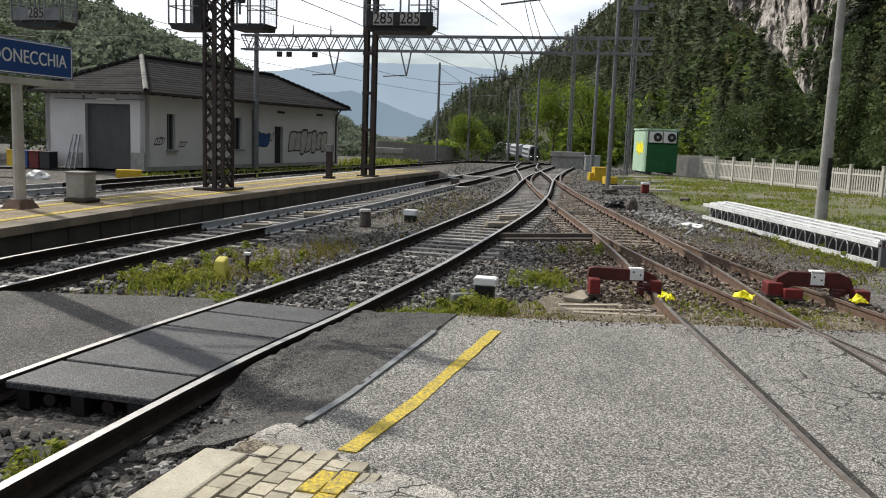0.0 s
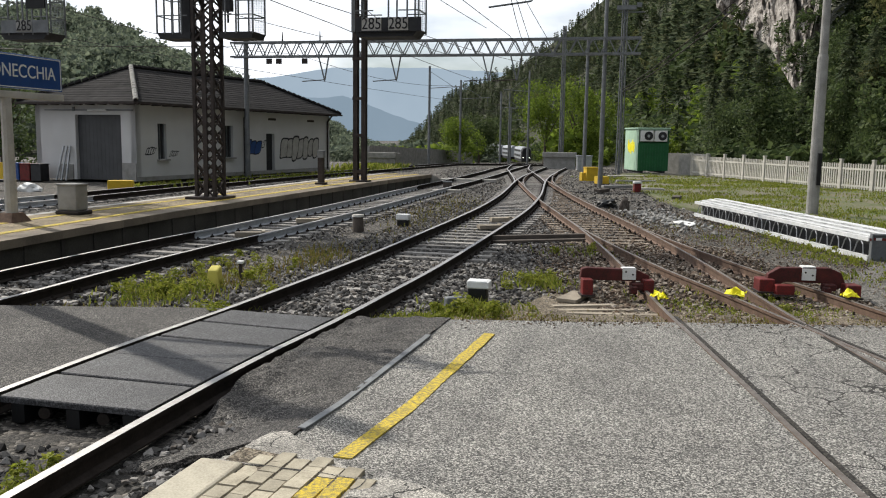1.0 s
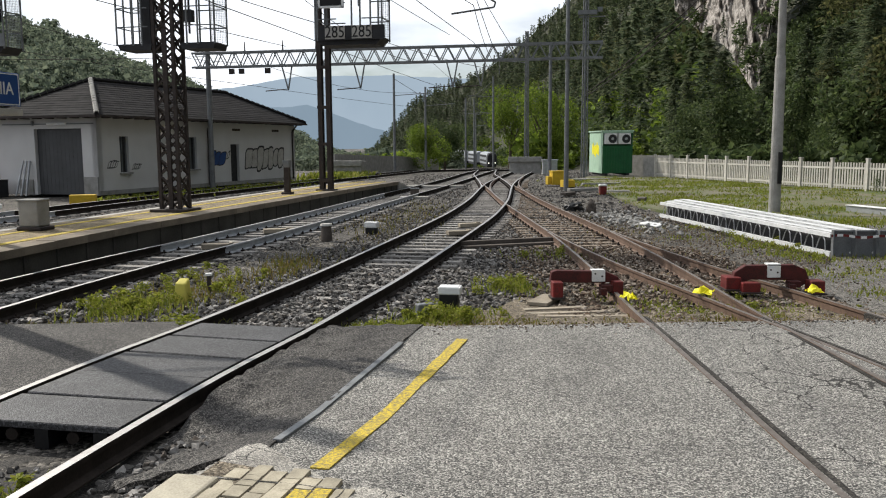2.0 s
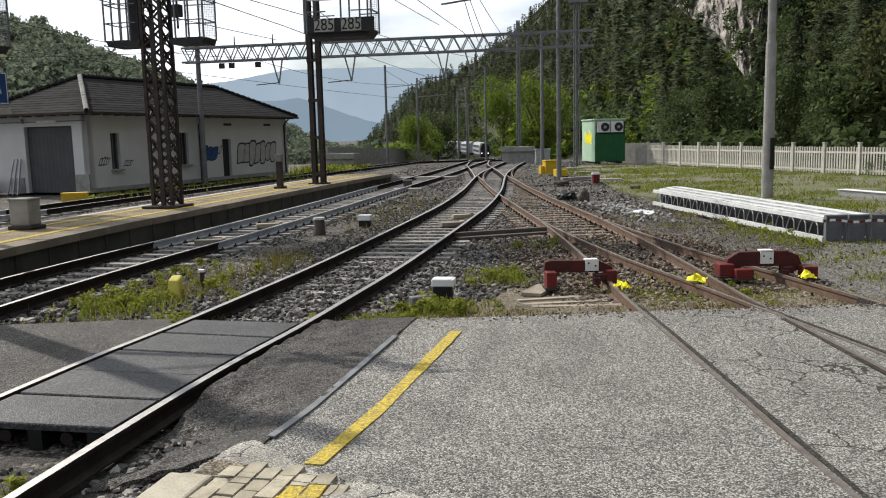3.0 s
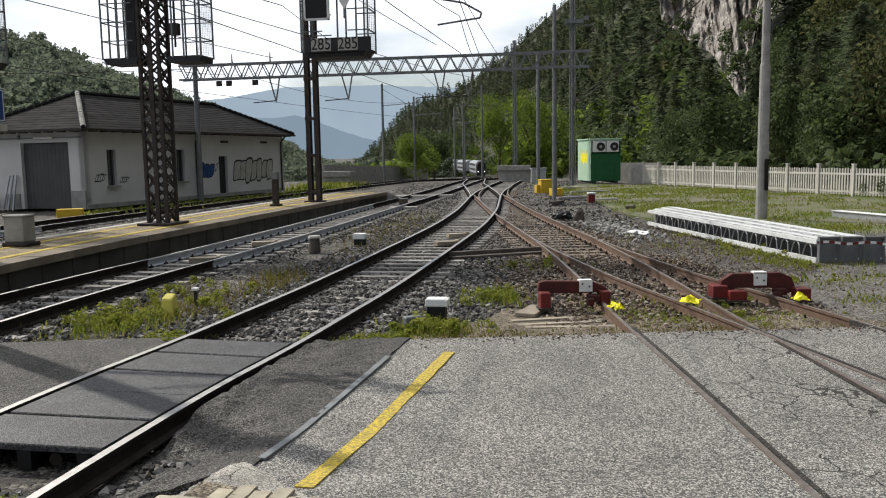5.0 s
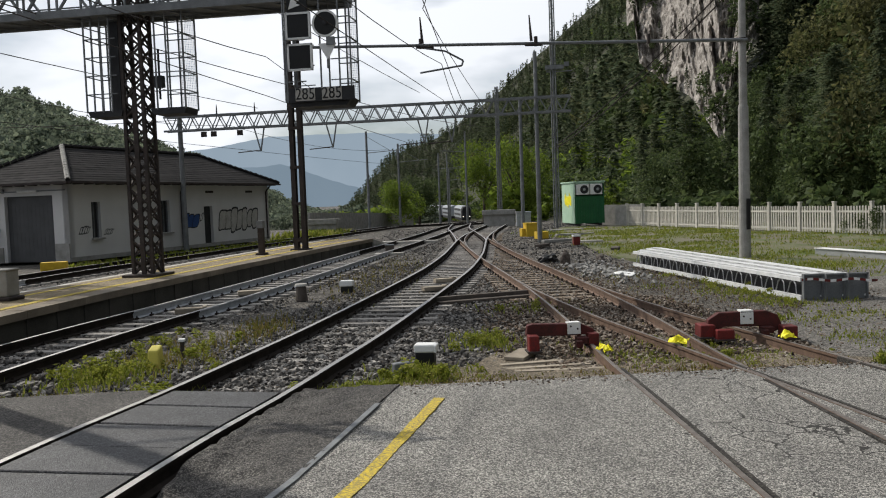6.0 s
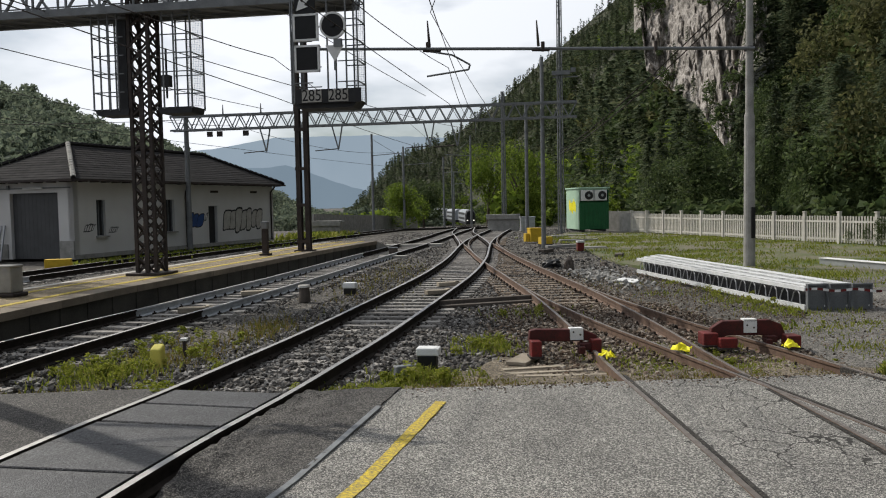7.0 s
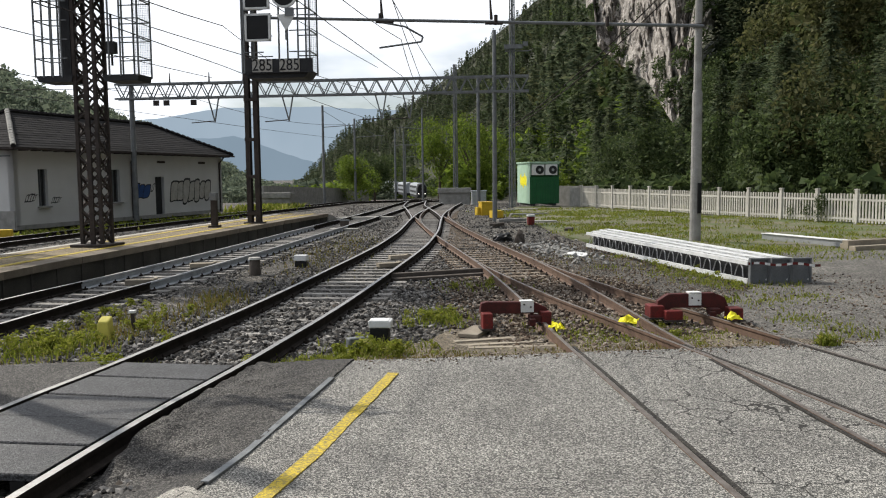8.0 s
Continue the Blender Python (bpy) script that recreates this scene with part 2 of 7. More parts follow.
M = dict(
    asphalt=speckle_mat("asphalt", (0.03, 0.03, 0.028), (0.146, 0.142, 0.133), (0.55, 0.53, 0.49), 105, 0.9, cracks=2.0, bump=0.75, crack_at=(0.07, 0.79), tone=(0.72, 1.1)),
    asphalt_dark=speckle_mat("dark_asphalt", (0.012, 0.0115, 0.011), (0.042, 0.039, 0.036), (0.2, 0.186, 0.172), 105, 1.2, bump=0.75),
    ground=speckle_mat("gravel_ground", (0.022, 0.02, 0.018), (0.075, 0.068, 0.059), (0.24, 0.22, 0.195), 26, 0.5, 0.95, 0.9, 0.03),
    gravel=speckle_mat("gravel", (0.04, 0.038, 0.034), (0.125, 0.118, 0.108), (0.3, 0.285, 0.26), 48, 0.7, 0.95, 0.9, 0.015),
    stone=island_mat("ballast_stone", [(0.03, 0.028, 0.027), (0.09, 0.084, 0.078), (0.17, 0.16, 0.148), (0.42, 0.4, 0.375), (0.13, 0.105, 0.083)]),
    stone_brown=island_mat("rust_stained_stone", [(0.04, 0.03, 0.023), (0.125, 0.093, 0.07), (0.215, 0.16, 0.117), (0.44, 0.39, 0.33), (0.16, 0.103, 0.068)]),
    soil=speckle_mat("dry_soil", (0.045, 0.036, 0.026), (0.14, 0.115, 0.083), (0.34, 0.29, 0.22), 60, 2.2, 0.95, 0.9, 0.012),
    concrete=mat("concrete", (0.36, 0.35, 0.33), (0.2, 0.195, 0.18), 0.9, 0, 3, 70, 0.3),
    concrete_pale=mat("pale_concrete", (0.5, 0.48, 0.44), (0.33, 0.31, 0.28), 0.9, 0, 3, 70, 0.3),
    sleeper=mat("concrete_sleeper", (0.33, 0.31, 0.285), (0.16, 0.148, 0.135), 0.9, 0, 5, 60, 0.4, rand=0.35),
    sleeper_wood=mat("wooden_sleeper", (0.24, 0.19, 0.14), (0.11, 0.085, 0.065), 0.9, 0, 5, 50, 0.5, rand=0.3),
    rail_side=mat("rail_side", (0.035, 0.028, 0.024), (0.018, 0.015, 0.013), 0.9, 0.0, 6, 60, 0.3, spec=0.1),
    rail_top=mat("rail_top", (0.46, 0.45, 0.44), (0.28, 0.265, 0.255), 0.52, 1.0, 12, 90, 0.05),
    rail_white=mat("painted_rail", (0.46, 0.48, 0.51), (0.27, 0.28, 0.3), 0.7, 0.0, 5, 60, 0.2),
    rail_rust=mat("rusty_rail", (0.19, 0.125, 0.09), (0.1, 0.065, 0.048), 0.8, 0.2, 8, 80, 0.35),
    rail_worn=mat("worn_rusty_rail_head", (0.25, 0.222, 0.2), (0.13, 0.108, 0.092), 0.5, 0.5, 9, 80, 0.2),
    zinc=mat("dull_white_girder_paint", (0.74, 0.74, 0.73), (0.52, 0.53, 0.53), 0.6, 0.1, 5, 60, 0.15),
    # Dark concrete, darkened further by painting in the shade on the platform's side.
    face=mat("shade_dark_platform_face", (0.085, 0.078, 0.066), (0.032, 0.03, 0.026), 0.95, 0, 1.3, 40, 0.4, 0.6),
    platform_edge=mat("worn_brown_edge_slab", (0.24, 0.2, 0.15), (0.12, 0.1, 0.078), 0.95, 0, 1.6, 50, 0.4, 0.5, rand=0.15),
    lemon=mat("lemon_yellow_paint", (0.6, 0.53, 0.1), (0.48, 0.42, 0.1), 0.75, 0, 6, 60, 0.2),
    timber=mat("dark_timber", (0.12, 0.1, 0.085), (0.06, 0.05, 0.042), 0.9, 0, 5, 50, 0.5),
    coach=mat("dull_coach_paint", (0.36, 0.38, 0.4), (0.28, 0.3, 0.32), 0.5, 0, 2, 30, 0.05),
    rust_dark=mat("dark_rusty_steel", (0.07, 0.055, 0.049), (0.035, 0.03, 0.028), 0.75, 0.35, 4, 50, 0.3),
    steel_grey=mat("grey_painted_steel", (0.22, 0.23, 0.235), (0.13, 0.135, 0.14), 0.6, 0.3, 4, 50, 0.15),
    galvanised=mat("galvanised_steel", (0.48, 0.49, 0.5), (0.33, 0.34, 0.35), 0.5, 0.75, 5, 60, 0.1),
    rubber=speckle_mat("studded_rubber", (0.014, 0.014, 0.015), (0.044, 0.044, 0.047), (0.105, 0.105, 0.112), 85, 2.5, 0.6, 0.6, 0.005),
    plaster=mat("white_plaster", (0.64, 0.635, 0.625), (0.5, 0.49, 0.475), 0.92, 0, 0.8, 40, 0.2, 0.8),
    roof=mat("dark_roof_slates", (0.038, 0.036, 0.036), (0.022, 0.021, 0.021), 0.95, 0, 2, 40, 0.4, rand=0.25, spec=0.05),
    shutter=mat("grey_door_paint", (0.075, 0.077, 0.08), (0.055, 0.056, 0.058), 0.6, 0, 2, 40, 0.1),
    dark=mat("dark_panel", (0.03, 0.03, 0.032), (0.018, 0.018, 0.02), 0.6, 0, 4, 40, 0.1),
    black=mat("black_paint", (0.012, 0.012, 0.013), (0.008, 0.008, 0.008), 0.5, 0, 4, 40, 0.05),
    white=mat("white_paint", (0.78, 0.78, 0.77), (0.62, 0.62, 0.6), 0.6, 0, 5, 60, 0.1),
    yellow=mat("yellow_paint", (0.66, 0.44, 0.03), (0.5, 0.33, 0.03), 0.7, 0, 5, 60, 0.15),
    yellow_line=mat("worn_yellow_line", (0.66, 0.48, 0.04), (0.2, 0.17, 0.085), 0.9, 0, 40, 170, 1.0, 0.3),
    yellow_flag=mat("bright_yellow_plastic", (0.9, 0.83, 0.02), (0.8, 0.7, 0.02), 0.5, 0, 8, 60, 0.1),
    red=mat("dull_red_paint", (0.2, 0.017, 0.016), (0.05, 0.018, 0.015), 0.65, 0, 5, 50, 0.2),
    green=mat("green_painted_steel", (0.02, 0.13, 0.045), (0.014, 0.09, 0.035), 0.5, 0, 2, 40, 0.1),
    green_pale=mat("pale_green_panel", (0.42, 0.58, 0.44), (0.34, 0.5, 0.36), 0.6, 0, 2, 40, 0.1),
    blue=mat("blue_enamel", (0.02, 0.07, 0.24), (0.016, 0.055, 0.19), 0.4, 0, 3, 40, 0.05),
    fence=mat("concrete_fence", (0.58, 0.55, 0.49), (0.42, 0.4, 0.36), 0.9, 0, 3, 50, 0.3, rand=0.12),
    wood=mat("weathered_wood", (0.36, 0.31, 0.24), (0.2, 0.17, 0.13), 0.9, 0, 4, 60, 0.4, rand=0.3),
    tile=mat("beige_paver", (0.46, 0.41, 0.31), (0.27, 0.24, 0.18), 0.9, 0, 9, 90, 0.7, rand=0.2),
    kerb=mat("kerb_stone", (0.52, 0.475, 0.37), (0.31, 0.275, 0.215), 0.85, 0, 4, 80, 0.5),
    grass=island_mat("grass_blade", [(0.12, 0.16, 0.02), (0.2, 0.25, 0.03), (0.32, 0.36, 0.05), (0.38, 0.34, 0.12)], 0.8, 0, translucent=0.45),
    grass_dry=island_mat("dry_grass_blade", [(0.13, 0.15, 0.03), (0.24, 0.22, 0.05), (0.3, 0.2, 0.08), (0.17, 0.2, 0.03)], 0.8, 0, translucent=0.3),
    lawn=mat("turf", (0.17, 0.15, 0.11), (0.075, 0.1, 0.025), 0.95, 0, 0.45, 18, 0.9, 0.22, dist=0.05),
    slope=speckle_mat("forest_floor", (0.025, 0.03, 0.016), (0.045, 0.05, 0.028), (0.075, 0.075, 0.045), 2, 0.05, 0.95, 0.5, 0.2),
    rock=mat("cliff_rock", (0.42, 0.385, 0.35), (0.14, 0.124, 0.108), 0.95, 0, 0.8, 3.4, 1.0, 0.3, dist=0.35),
    conifer=island_mat("conifer_foliage", [(0.074, 0.107, 0.061), (0.123, 0.164, 0.089), (0.172, 0.209, 0.111), (0.246, 0.262, 0.143)], 0.8, 0, 0.17, 0.5),
    broadleaf=island_mat("broad_leaves", [(0.057, 0.090, 0.035), (0.094, 0.138, 0.049), (0.135, 0.184, 0.066), (0.197, 0.246, 0.094)], 0.7, 0, 0.2, 0.45),
    bright_leaf=island_mat("light_green_leaves", [(0.11, 0.17, 0.022), (0.18, 0.27, 0.035), (0.26, 0.36, 0.05), (0.36, 0.45, 0.08)], 0.7, 0, 0.25, 0.5),
    # Leaf colour lifted pale and bluish: haze over the distant woods is painted in.
    hill_leaf=island_mat("haze_tinted_hill_leaves", [(0.13, 0.17, 0.13), (0.19, 0.235, 0.165), (0.25, 0.295, 0.205), (0.32, 0.365, 0.25)], 0.8, 0, 0.1, 0.5),
    weed=island_mat("weed_leaves", [(0.15, 0.18, 0.025), (0.25, 0.29, 0.035), (0.36, 0.4, 0.05), (0.45, 0.42, 0.1)], 0.7, 0, 30, 0.5),
    olive=island_mat("olive_leaves", [(0.08, 0.095, 0.036), (0.13, 0.145, 0.055), (0.19, 0.195, 0.078), (0.26, 0.25, 0.11)], 0.8, 0, 0.2, 0.45),
    worn=speckle_mat("worn_concrete", (0.12, 0.115, 0.105), (0.3, 0.285, 0.26), (0.6, 0.57, 0.51), 120, 1.4, cracks=3.2, crack_at=(0.0, 0.42)),
    bark=mat("bark", (0.09, 0.07, 0.055), (0.045, 0.035, 0.028), 0.95, 0, 4, 30, 0.5),
    platform_top=speckle_mat("worn_platform_paving", (0.08, 0.062, 0.038), (0.2, 0.155, 0.09), (0.4, 0.32, 0.19), 60, 1.5),
    # Dirt taken extra dark to carry the shade of the pit and rail grooves.
    dirt=speckle_mat("shade_darkened_dirt", (0.01, 0.009, 0.008), (0.028, 0.025, 0.022), (0.085, 0.077, 0.068), 70, 2.0),
    red_dark=mat("dark_red_paint", (0.1, 0.017, 0.015), (0.035, 0.015, 0.013), 0.75, 0, 6, 60, 0.3),
    far_a=glow_mat("far_ridge_painted_haze", (0.44, 0.54, 0.64), 1.0, (0.36, 0.46, 0.56)),
    far_b=glow_mat("ridge_painted_haze", (0.3, 0.39, 0.48), 1.0, (0.23, 0.31, 0.39)),
)


# ---- mesh helpers ----
class Builder:
    def __init__(self):
        self.v, self.f, self.m = [], [], []

    def add(self, vs, fs, mi=0):
        k = len(self.v)
        self.v += [tuple(p) for p in vs]
        self.f += [tuple(k + i for i in q) for q in fs]
        self.m += [mi] * len(fs)
        return self

    def hull(self, a, b, mi=0):
        """A solid between two loops of the same length."""
        n = len(a)
        fs = [tuple(range(n))[::-1], tuple(range(n, 2 * n))] + [(i, (i + 1) % n, n + (i + 1) % n, n + i) for i in range(n)]
        return self.add(list(a) + list(b), fs, mi)

    def box(self, c, s, rz=0.0, mi=0):
        m = Matrix.Translation(c) @ Matrix.Rotation(radians(rz), 4, "Z")
        x, y, z = (k / 2 for k in s)
        lo = [m @ Vector(p) for p in ((-x, -y, -z), (x, -y, -z), (x, y, -z), (-x, y, -z))]
        hi = [m @ Vector(p) for p in ((-x, -y, z), (x, -y, z), (x, y, z), (-x, y, z))]
        return self.hull(lo, hi, mi)

    def beam(self, p, q, w, h=None, mi=0):
        p, q = Vector(p), Vector(q)
        d = (q - p).normalized()
        s = d.cross(Vector((0, 0, 1)))
        s = Vector((1, 0, 0)) if s.length < 1e-4 else s.normalized()
        u = s.cross(d)
        s, u = s * (w / 2), u * ((h or w) / 2)
        return self.hull([p - s - u, p + s - u, p + s + u, p - s + u], [q - s - u, q + s - u, q + s + u, q - s + u], mi)

    def rod(self, p, q, r, r2=None, n=8, mi=0):
        p, q = Vector(p), Vector(q)
        t = (q - p).to_track_quat("Z", "Y").to_matrix()
        ring = [t @ Vector((math.cos(2 * math.pi * i / n), math.sin(2 * math.pi * i / n), 0)) for i in range(n)]
        return self.hull([p + k * r for k in ring], [q + k * (r if r2 is None else r2) for k in ring], mi)

    def prism(self, pts, z0, z1, mi=0):
        return self.hull([(x, y, z0) for x, y in pts], [(x, y, z1) for x, y in pts], mi)

    def quad(self, *p, mi=0):
        return self.add(p, [tuple(range(len(p)))], mi)

    def mesh(self, name, materials):
        me = bpy.data.meshes.new(name)
        me.from_pydata(self.v, [], self.f)
        for m in materials:
            me.materials.append(m)
        if len(materials) > 1:
            me.polygons.foreach_set("material_index", self.m)
        bm = bmesh.new()
        bm.from_mesh(me)
        if len(self.v) < 4000:
            bmesh.ops.remove_doubles(bm, verts=bm.verts, dist=0.0002)
        bmesh.ops.recalc_face_normals(bm, faces=bm.faces)
        bm.to_mesh(me)
        bm.free()
        return me


def part(name, b, material, parent=None, label="", bevel=0.0, smooth=False):
    mats = material if isinstance(material, (list, tuple)) else [material]
    ob = new(name, b.mesh(name, mats) if isinstance(b, Builder) else b)
    if parent:
        ob.parent = parent
    if label:
        ob["label"] = label
    if bevel:
        mod = ob.modifiers.new("edges", "BEVEL")
        mod.width, mod.segments, mod.limit_method = bevel, 2, "ANGLE"
    if smooth:
        ob.data.polygons.foreach_set("use_smooth", [True] * len(ob.data.polygons))
    return ob


def thing(name, x, y, z=0.0, rz=0.0, label="", category="", group="", kind=""):
    ob = new(name)
    ob.matrix_world = pose(x, y, z, 0, 0, rz)
    return tagged(ob, label, category, group, kind)


def spline(pts, step=0.6):
    """A smooth plan curve through a few control points, as evenly spaced (x, y, angle)."""
    p = [np.array(q, float) for q in pts]
    p = [2 * p[0] - p[1]] + p + [2 * p[-1] - p[-2]]
    fine = []
    for i in range(1, len(p) - 2):
        for t in np.linspace(0, 1, 40, endpoint=False):
            a, b, c, d = p[i - 1:i + 3]
            fine.append(0.5 * (2 * b + (c - a) * t + (2 * a - 5 * b + 4 * c - d) * t * t + (3 * b - a - 3 * c + d) * t ** 3))
    fine = np.array(fine + [p[-2]])
    s = np.concatenate([[0], np.cumsum(np.linalg.norm(np.diff(fine, axis=0), axis=1))])
    at = np.arange(0, s[-1], step)
    x, y = np.interp(at, s, fine[:, 0]), np.interp(at, s, fine[:, 1])
    ang = np.arctan2(np.gradient(y), np.gradient(x))
    return np.stack([x, y, ang], 1)


def soup(name, verts, faces, material, label, category, smooth=False):
    """One joined object of many uncountable pieces."""
    me = bpy.data.meshes.new(name)
    k = faces.shape[1]
    me.vertices.add(len(verts))
    me.vertices.foreach_set("co", np.asarray(verts, np.float32).ravel())
    me.loops.add(faces.size)
    me.loops.foreach_set("vertex_index", faces.astype(np.int32).ravel())
    me.polygons.add(len(faces))
    me.polygons.foreach_set("loop_start", np.arange(0, faces.size, k, dtype=np.int32))
    me.polygons.foreach_set("use_smooth", [smooth] * len(faces))
    me.materials.append(material)
    me.update(calc_edges=True)
    me.validate()
    return tagged(new(name, me), label, category, kind="stuff")


def drop(y):
    """The line falls away down the valley past 70 m."""
    return -0.0265 * max(0.0, y - 70.0) if y < 400 else -0.0265 * 330


# ---- ground ----
def foot(y):
    """Plan line along which the wooded mountainside meets the valley floor."""
    return float(np.interp(y, [-60, 20, 45, 60, 100, 160, 300, 330, 400, 650], [44, 34, 27.5, 24, 24, 25, 30, 19, 11, 17]))


def hill(x, y):
    """Height of the mountainside on the sunless side of the line."""
    d = x - foot(y)
    base = drop(y) - 0.25
    if d <= 0:
        return base
    return base + 0.25 * min(d, 6) + 0.92 * max(0, d - 6)


rng = np.random.default_rng(5)
gx = np.concatenate([np.linspace(-3000, -80, 12), np.linspace(-70, -20, 14), np.linspace(-18, 22, 90), np.linspace(24, 60, 10), np.linspace(100, 3000, 10)])
gy = np.concatenate([np.linspace(-1500, -40, 8), np.linspace(-30, 2, 10), np.linspace(2.5, 45, 150), np.linspace(47, 120, 30), np.linspace(140, 420, 15), np.linspace(600, 4600, 12)])
gv = [(x, y, drop(y) - 0.235 + 0.035 * noise.noise((x * 0.7, y * 0.7, 0)) + 0.02 * noise.noise((x * 3, y * 3, 2))) for y in gy for x in gx]
gf = [(j * len(gx) + i, j * len(gx) + i + 1, (j + 1) * len(gx) + i + 1, (j + 1) * len(gx) + i) for j in range(len(gy) - 1) for i in range(len(gx) - 1)]
g = Builder()
g.v, g.f, g.m = gv, gf, [0] * len(gf)
ground = tagged(part("ground", g, M["ground"], smooth=True), "grey-brown gravel and dirt ground between the tracks", "ground", kind="structure")


def sheet(name, outline, z, material, label, category, step=0.5, rise=None, thick=0.3, wav=0.01):
    """A paved or grown sheet with an outline given by left and right edges per y, and real thickness at its rim."""
    b = Builder()
    ys = np.arange(outline[0][0], outline[-1][0] + 1e-6, step)
    yk = [o[0] for o in outline]
    n = 24
    rows = []
    for y in ys:
        a, c = np.interp(y, yk, [o[1] for o in outline]), np.interp(y, yk, [o[2] for o in outline])
        rows.append([(a + (c - a) * i / n, y, z + (rise(a + (c - a) * i / n, y) if rise else 0) + wav * noise.noise((x_ * 0.8, y * 0.8, 5))) for i, x_ in ((i, a + (c - a) * i / n) for i in range(n + 1))])
    k = n + 1
    b.v = [p for r in rows for p in r]
    b.f = [(j * k + i, j * k + i + 1, (j + 1) * k + i + 1, (j + 1) * k + i) for j in range(len(rows) - 1) for i in range(n)]
    b.m = [0] * len(b.f)
    rim = rows[0] + [r[-1] for r in rows[1:]] + rows[-1][::-1][1:] + [r[0] for r in rows[::-1][1:-1]]
    b.add(rim + [(x, y, h - thick) for x, y, h in rim], [(i, (i + 1) % len(rim), len(rim) + (i + 1) % len(rim), len(rim) + i) for i in range(len(rim))])
    return tagged(part(name, b, material, smooth=False), label, category, kind="structure")


def ramp_up(x, y):
    """The asphalt rises gently to the platform end."""
    return 0.12 * max(0.0, min(1.0, (6.4 - y) / 2.0)) * max(0.0, min(1.0, (2.6 - x) / 2.2))


# ---- tracks ----
T1 = [(-5.1, -4), (-4.25, 0), (-3.3, 4.4), (-2.83, 6.4), (-2.4, 8.0), (-1.92, 9.5), (-1.45, 11.15), (-0.6, 14.3), (0.8, 20.2), (1.75, 24.4), (2.45, 28), (3.1, 31.8), (3.65, 35.6)]
STUB = [(4.4, 41), (5.4, 47.2), (7.1, 55.8), (9.1, 65.2)]
JOIN = [(4.05, 38.5), (4.6, 43), (5.2, 53.2), (5.6, 60), (6.9, 71)]
T2 = [(-9.0, -4), (-8.1, 2), (-6.3, 10.2), (-5.75, 13), (-5.05, 16), (-4.3, 18.8), (-3.1, 23.7), (-2.3, 27.2), (-1.2, 32.3), (-0.45, 35.7), (1.0, 42), (3.1, 52), (4.6, 60), (7.1, 72), (9.2, 82), (13.2, 110), (18.3, 160), (22.2, 206), (22.8, 240), (18, 300), (6, 380)]
T3 = [(-19, 2), (-16.2, 14), (-13.5, 23.9), (-12.5, 27.7), (-11.4, 32.4), (-10.0, 37.3), (-7.75, 44.9), (-4.2, 55.5), (0.8, 70), (7.5, 92), (13.6, 125), (16, 170)]
S1 = [(3.0, -3), (3.3, 4), (3.5, 8), (3.62, 10.5), (3.85, 13.5), (4.02, 16.5), (4.15, 20), (4.2, 24), (4.28, 29.5)]
S2 = [(5.65, -3), (5.45, 3), (5.25, 7), (5.02, 9.4), (4.75, 11.9), (4.5, 14), (4.3, 17), (4.2, 20), (4.2, 24)]
HEAD = [(-0.036, 0.0), (0.036, 0.0), (0.036, -0.035), (0.01, -0.05), (0.01, -0.135), (0.07, -0.158), (0.07, -0.172), (-0.07, -0.172), (-0.07, -0.158), (-0.01, -0.135), (-0.01, -0.05), (-0.036, -0.035)]


def rail(path, side, mats, parent, lift=0.0, lo=-99.0, hi=999.0, label=""):
    b = Builder()
    slim = 0.7 if mats[0] is M["rail_rust"] else 1.0
    q = [p for p in path if lo <= p[1] <= hi]
    k = len(HEAD)
    for x, y, a in q:
        nx, ny = math.sin(a), -math.cos(a)
        for o, h in HEAD:
            o *= slim
            b.v.append((x + nx * (side * 0.7535 + o), y + ny * (side * 0.7535 + o), h + drop(y) + lift))
    for j in range(len(q) - 1):
        for i in range(k):
            b.f.append((j * k + i, j * k + (i + 1) % k, (j + 1) * k + (i + 1) % k, (j + 1) * k + i))
            b.m.append(1 if i == 0 else 0)
    for j in (0, len(q) - 1):
        b.f.append(tuple(j * k + i for i in range(k)))
        b.m.append(0)
    return part("rail", b, mats, parent, label)


def sleeper_mesh(length, wood):
    b = Builder()
    if wood:
        b.box((0, 0, -0.075), (length, 0.24, 0.15))
    else:
        b.hull([(-length / 2, -0.14, -0.18), (length / 2, -0.14, -0.18), (length / 2, 0.14, -0.18), (-length / 2, 0.14, -0.18)],
               [(-length / 2 + 0.03, -0.11, 0), (length / 2 - 0.03, -0.11, 0), (length / 2 - 0.03, 0.11, 0), (-length / 2 + 0.03, 0.11, 0)])
    for s in (-0.7535, 0.7535):
        for o in (-0.1, 0.1):
            b.box((s + o, 0, 0.018), (0.05, 0.1, 0.04), mi=1)
            b.rod((s + o, 0, 0.03), (s + o, 0, 0.075), 0.018, n=6, mi=1)
    return b.mesh("sleeper", [M["sleeper_wood" if wood else "sleeper"], M["rail_side"]])


SLEEPER_C, SLEEPER_W = sleeper_mesh(2.4, False), sleeper_mesh(2.5, True)


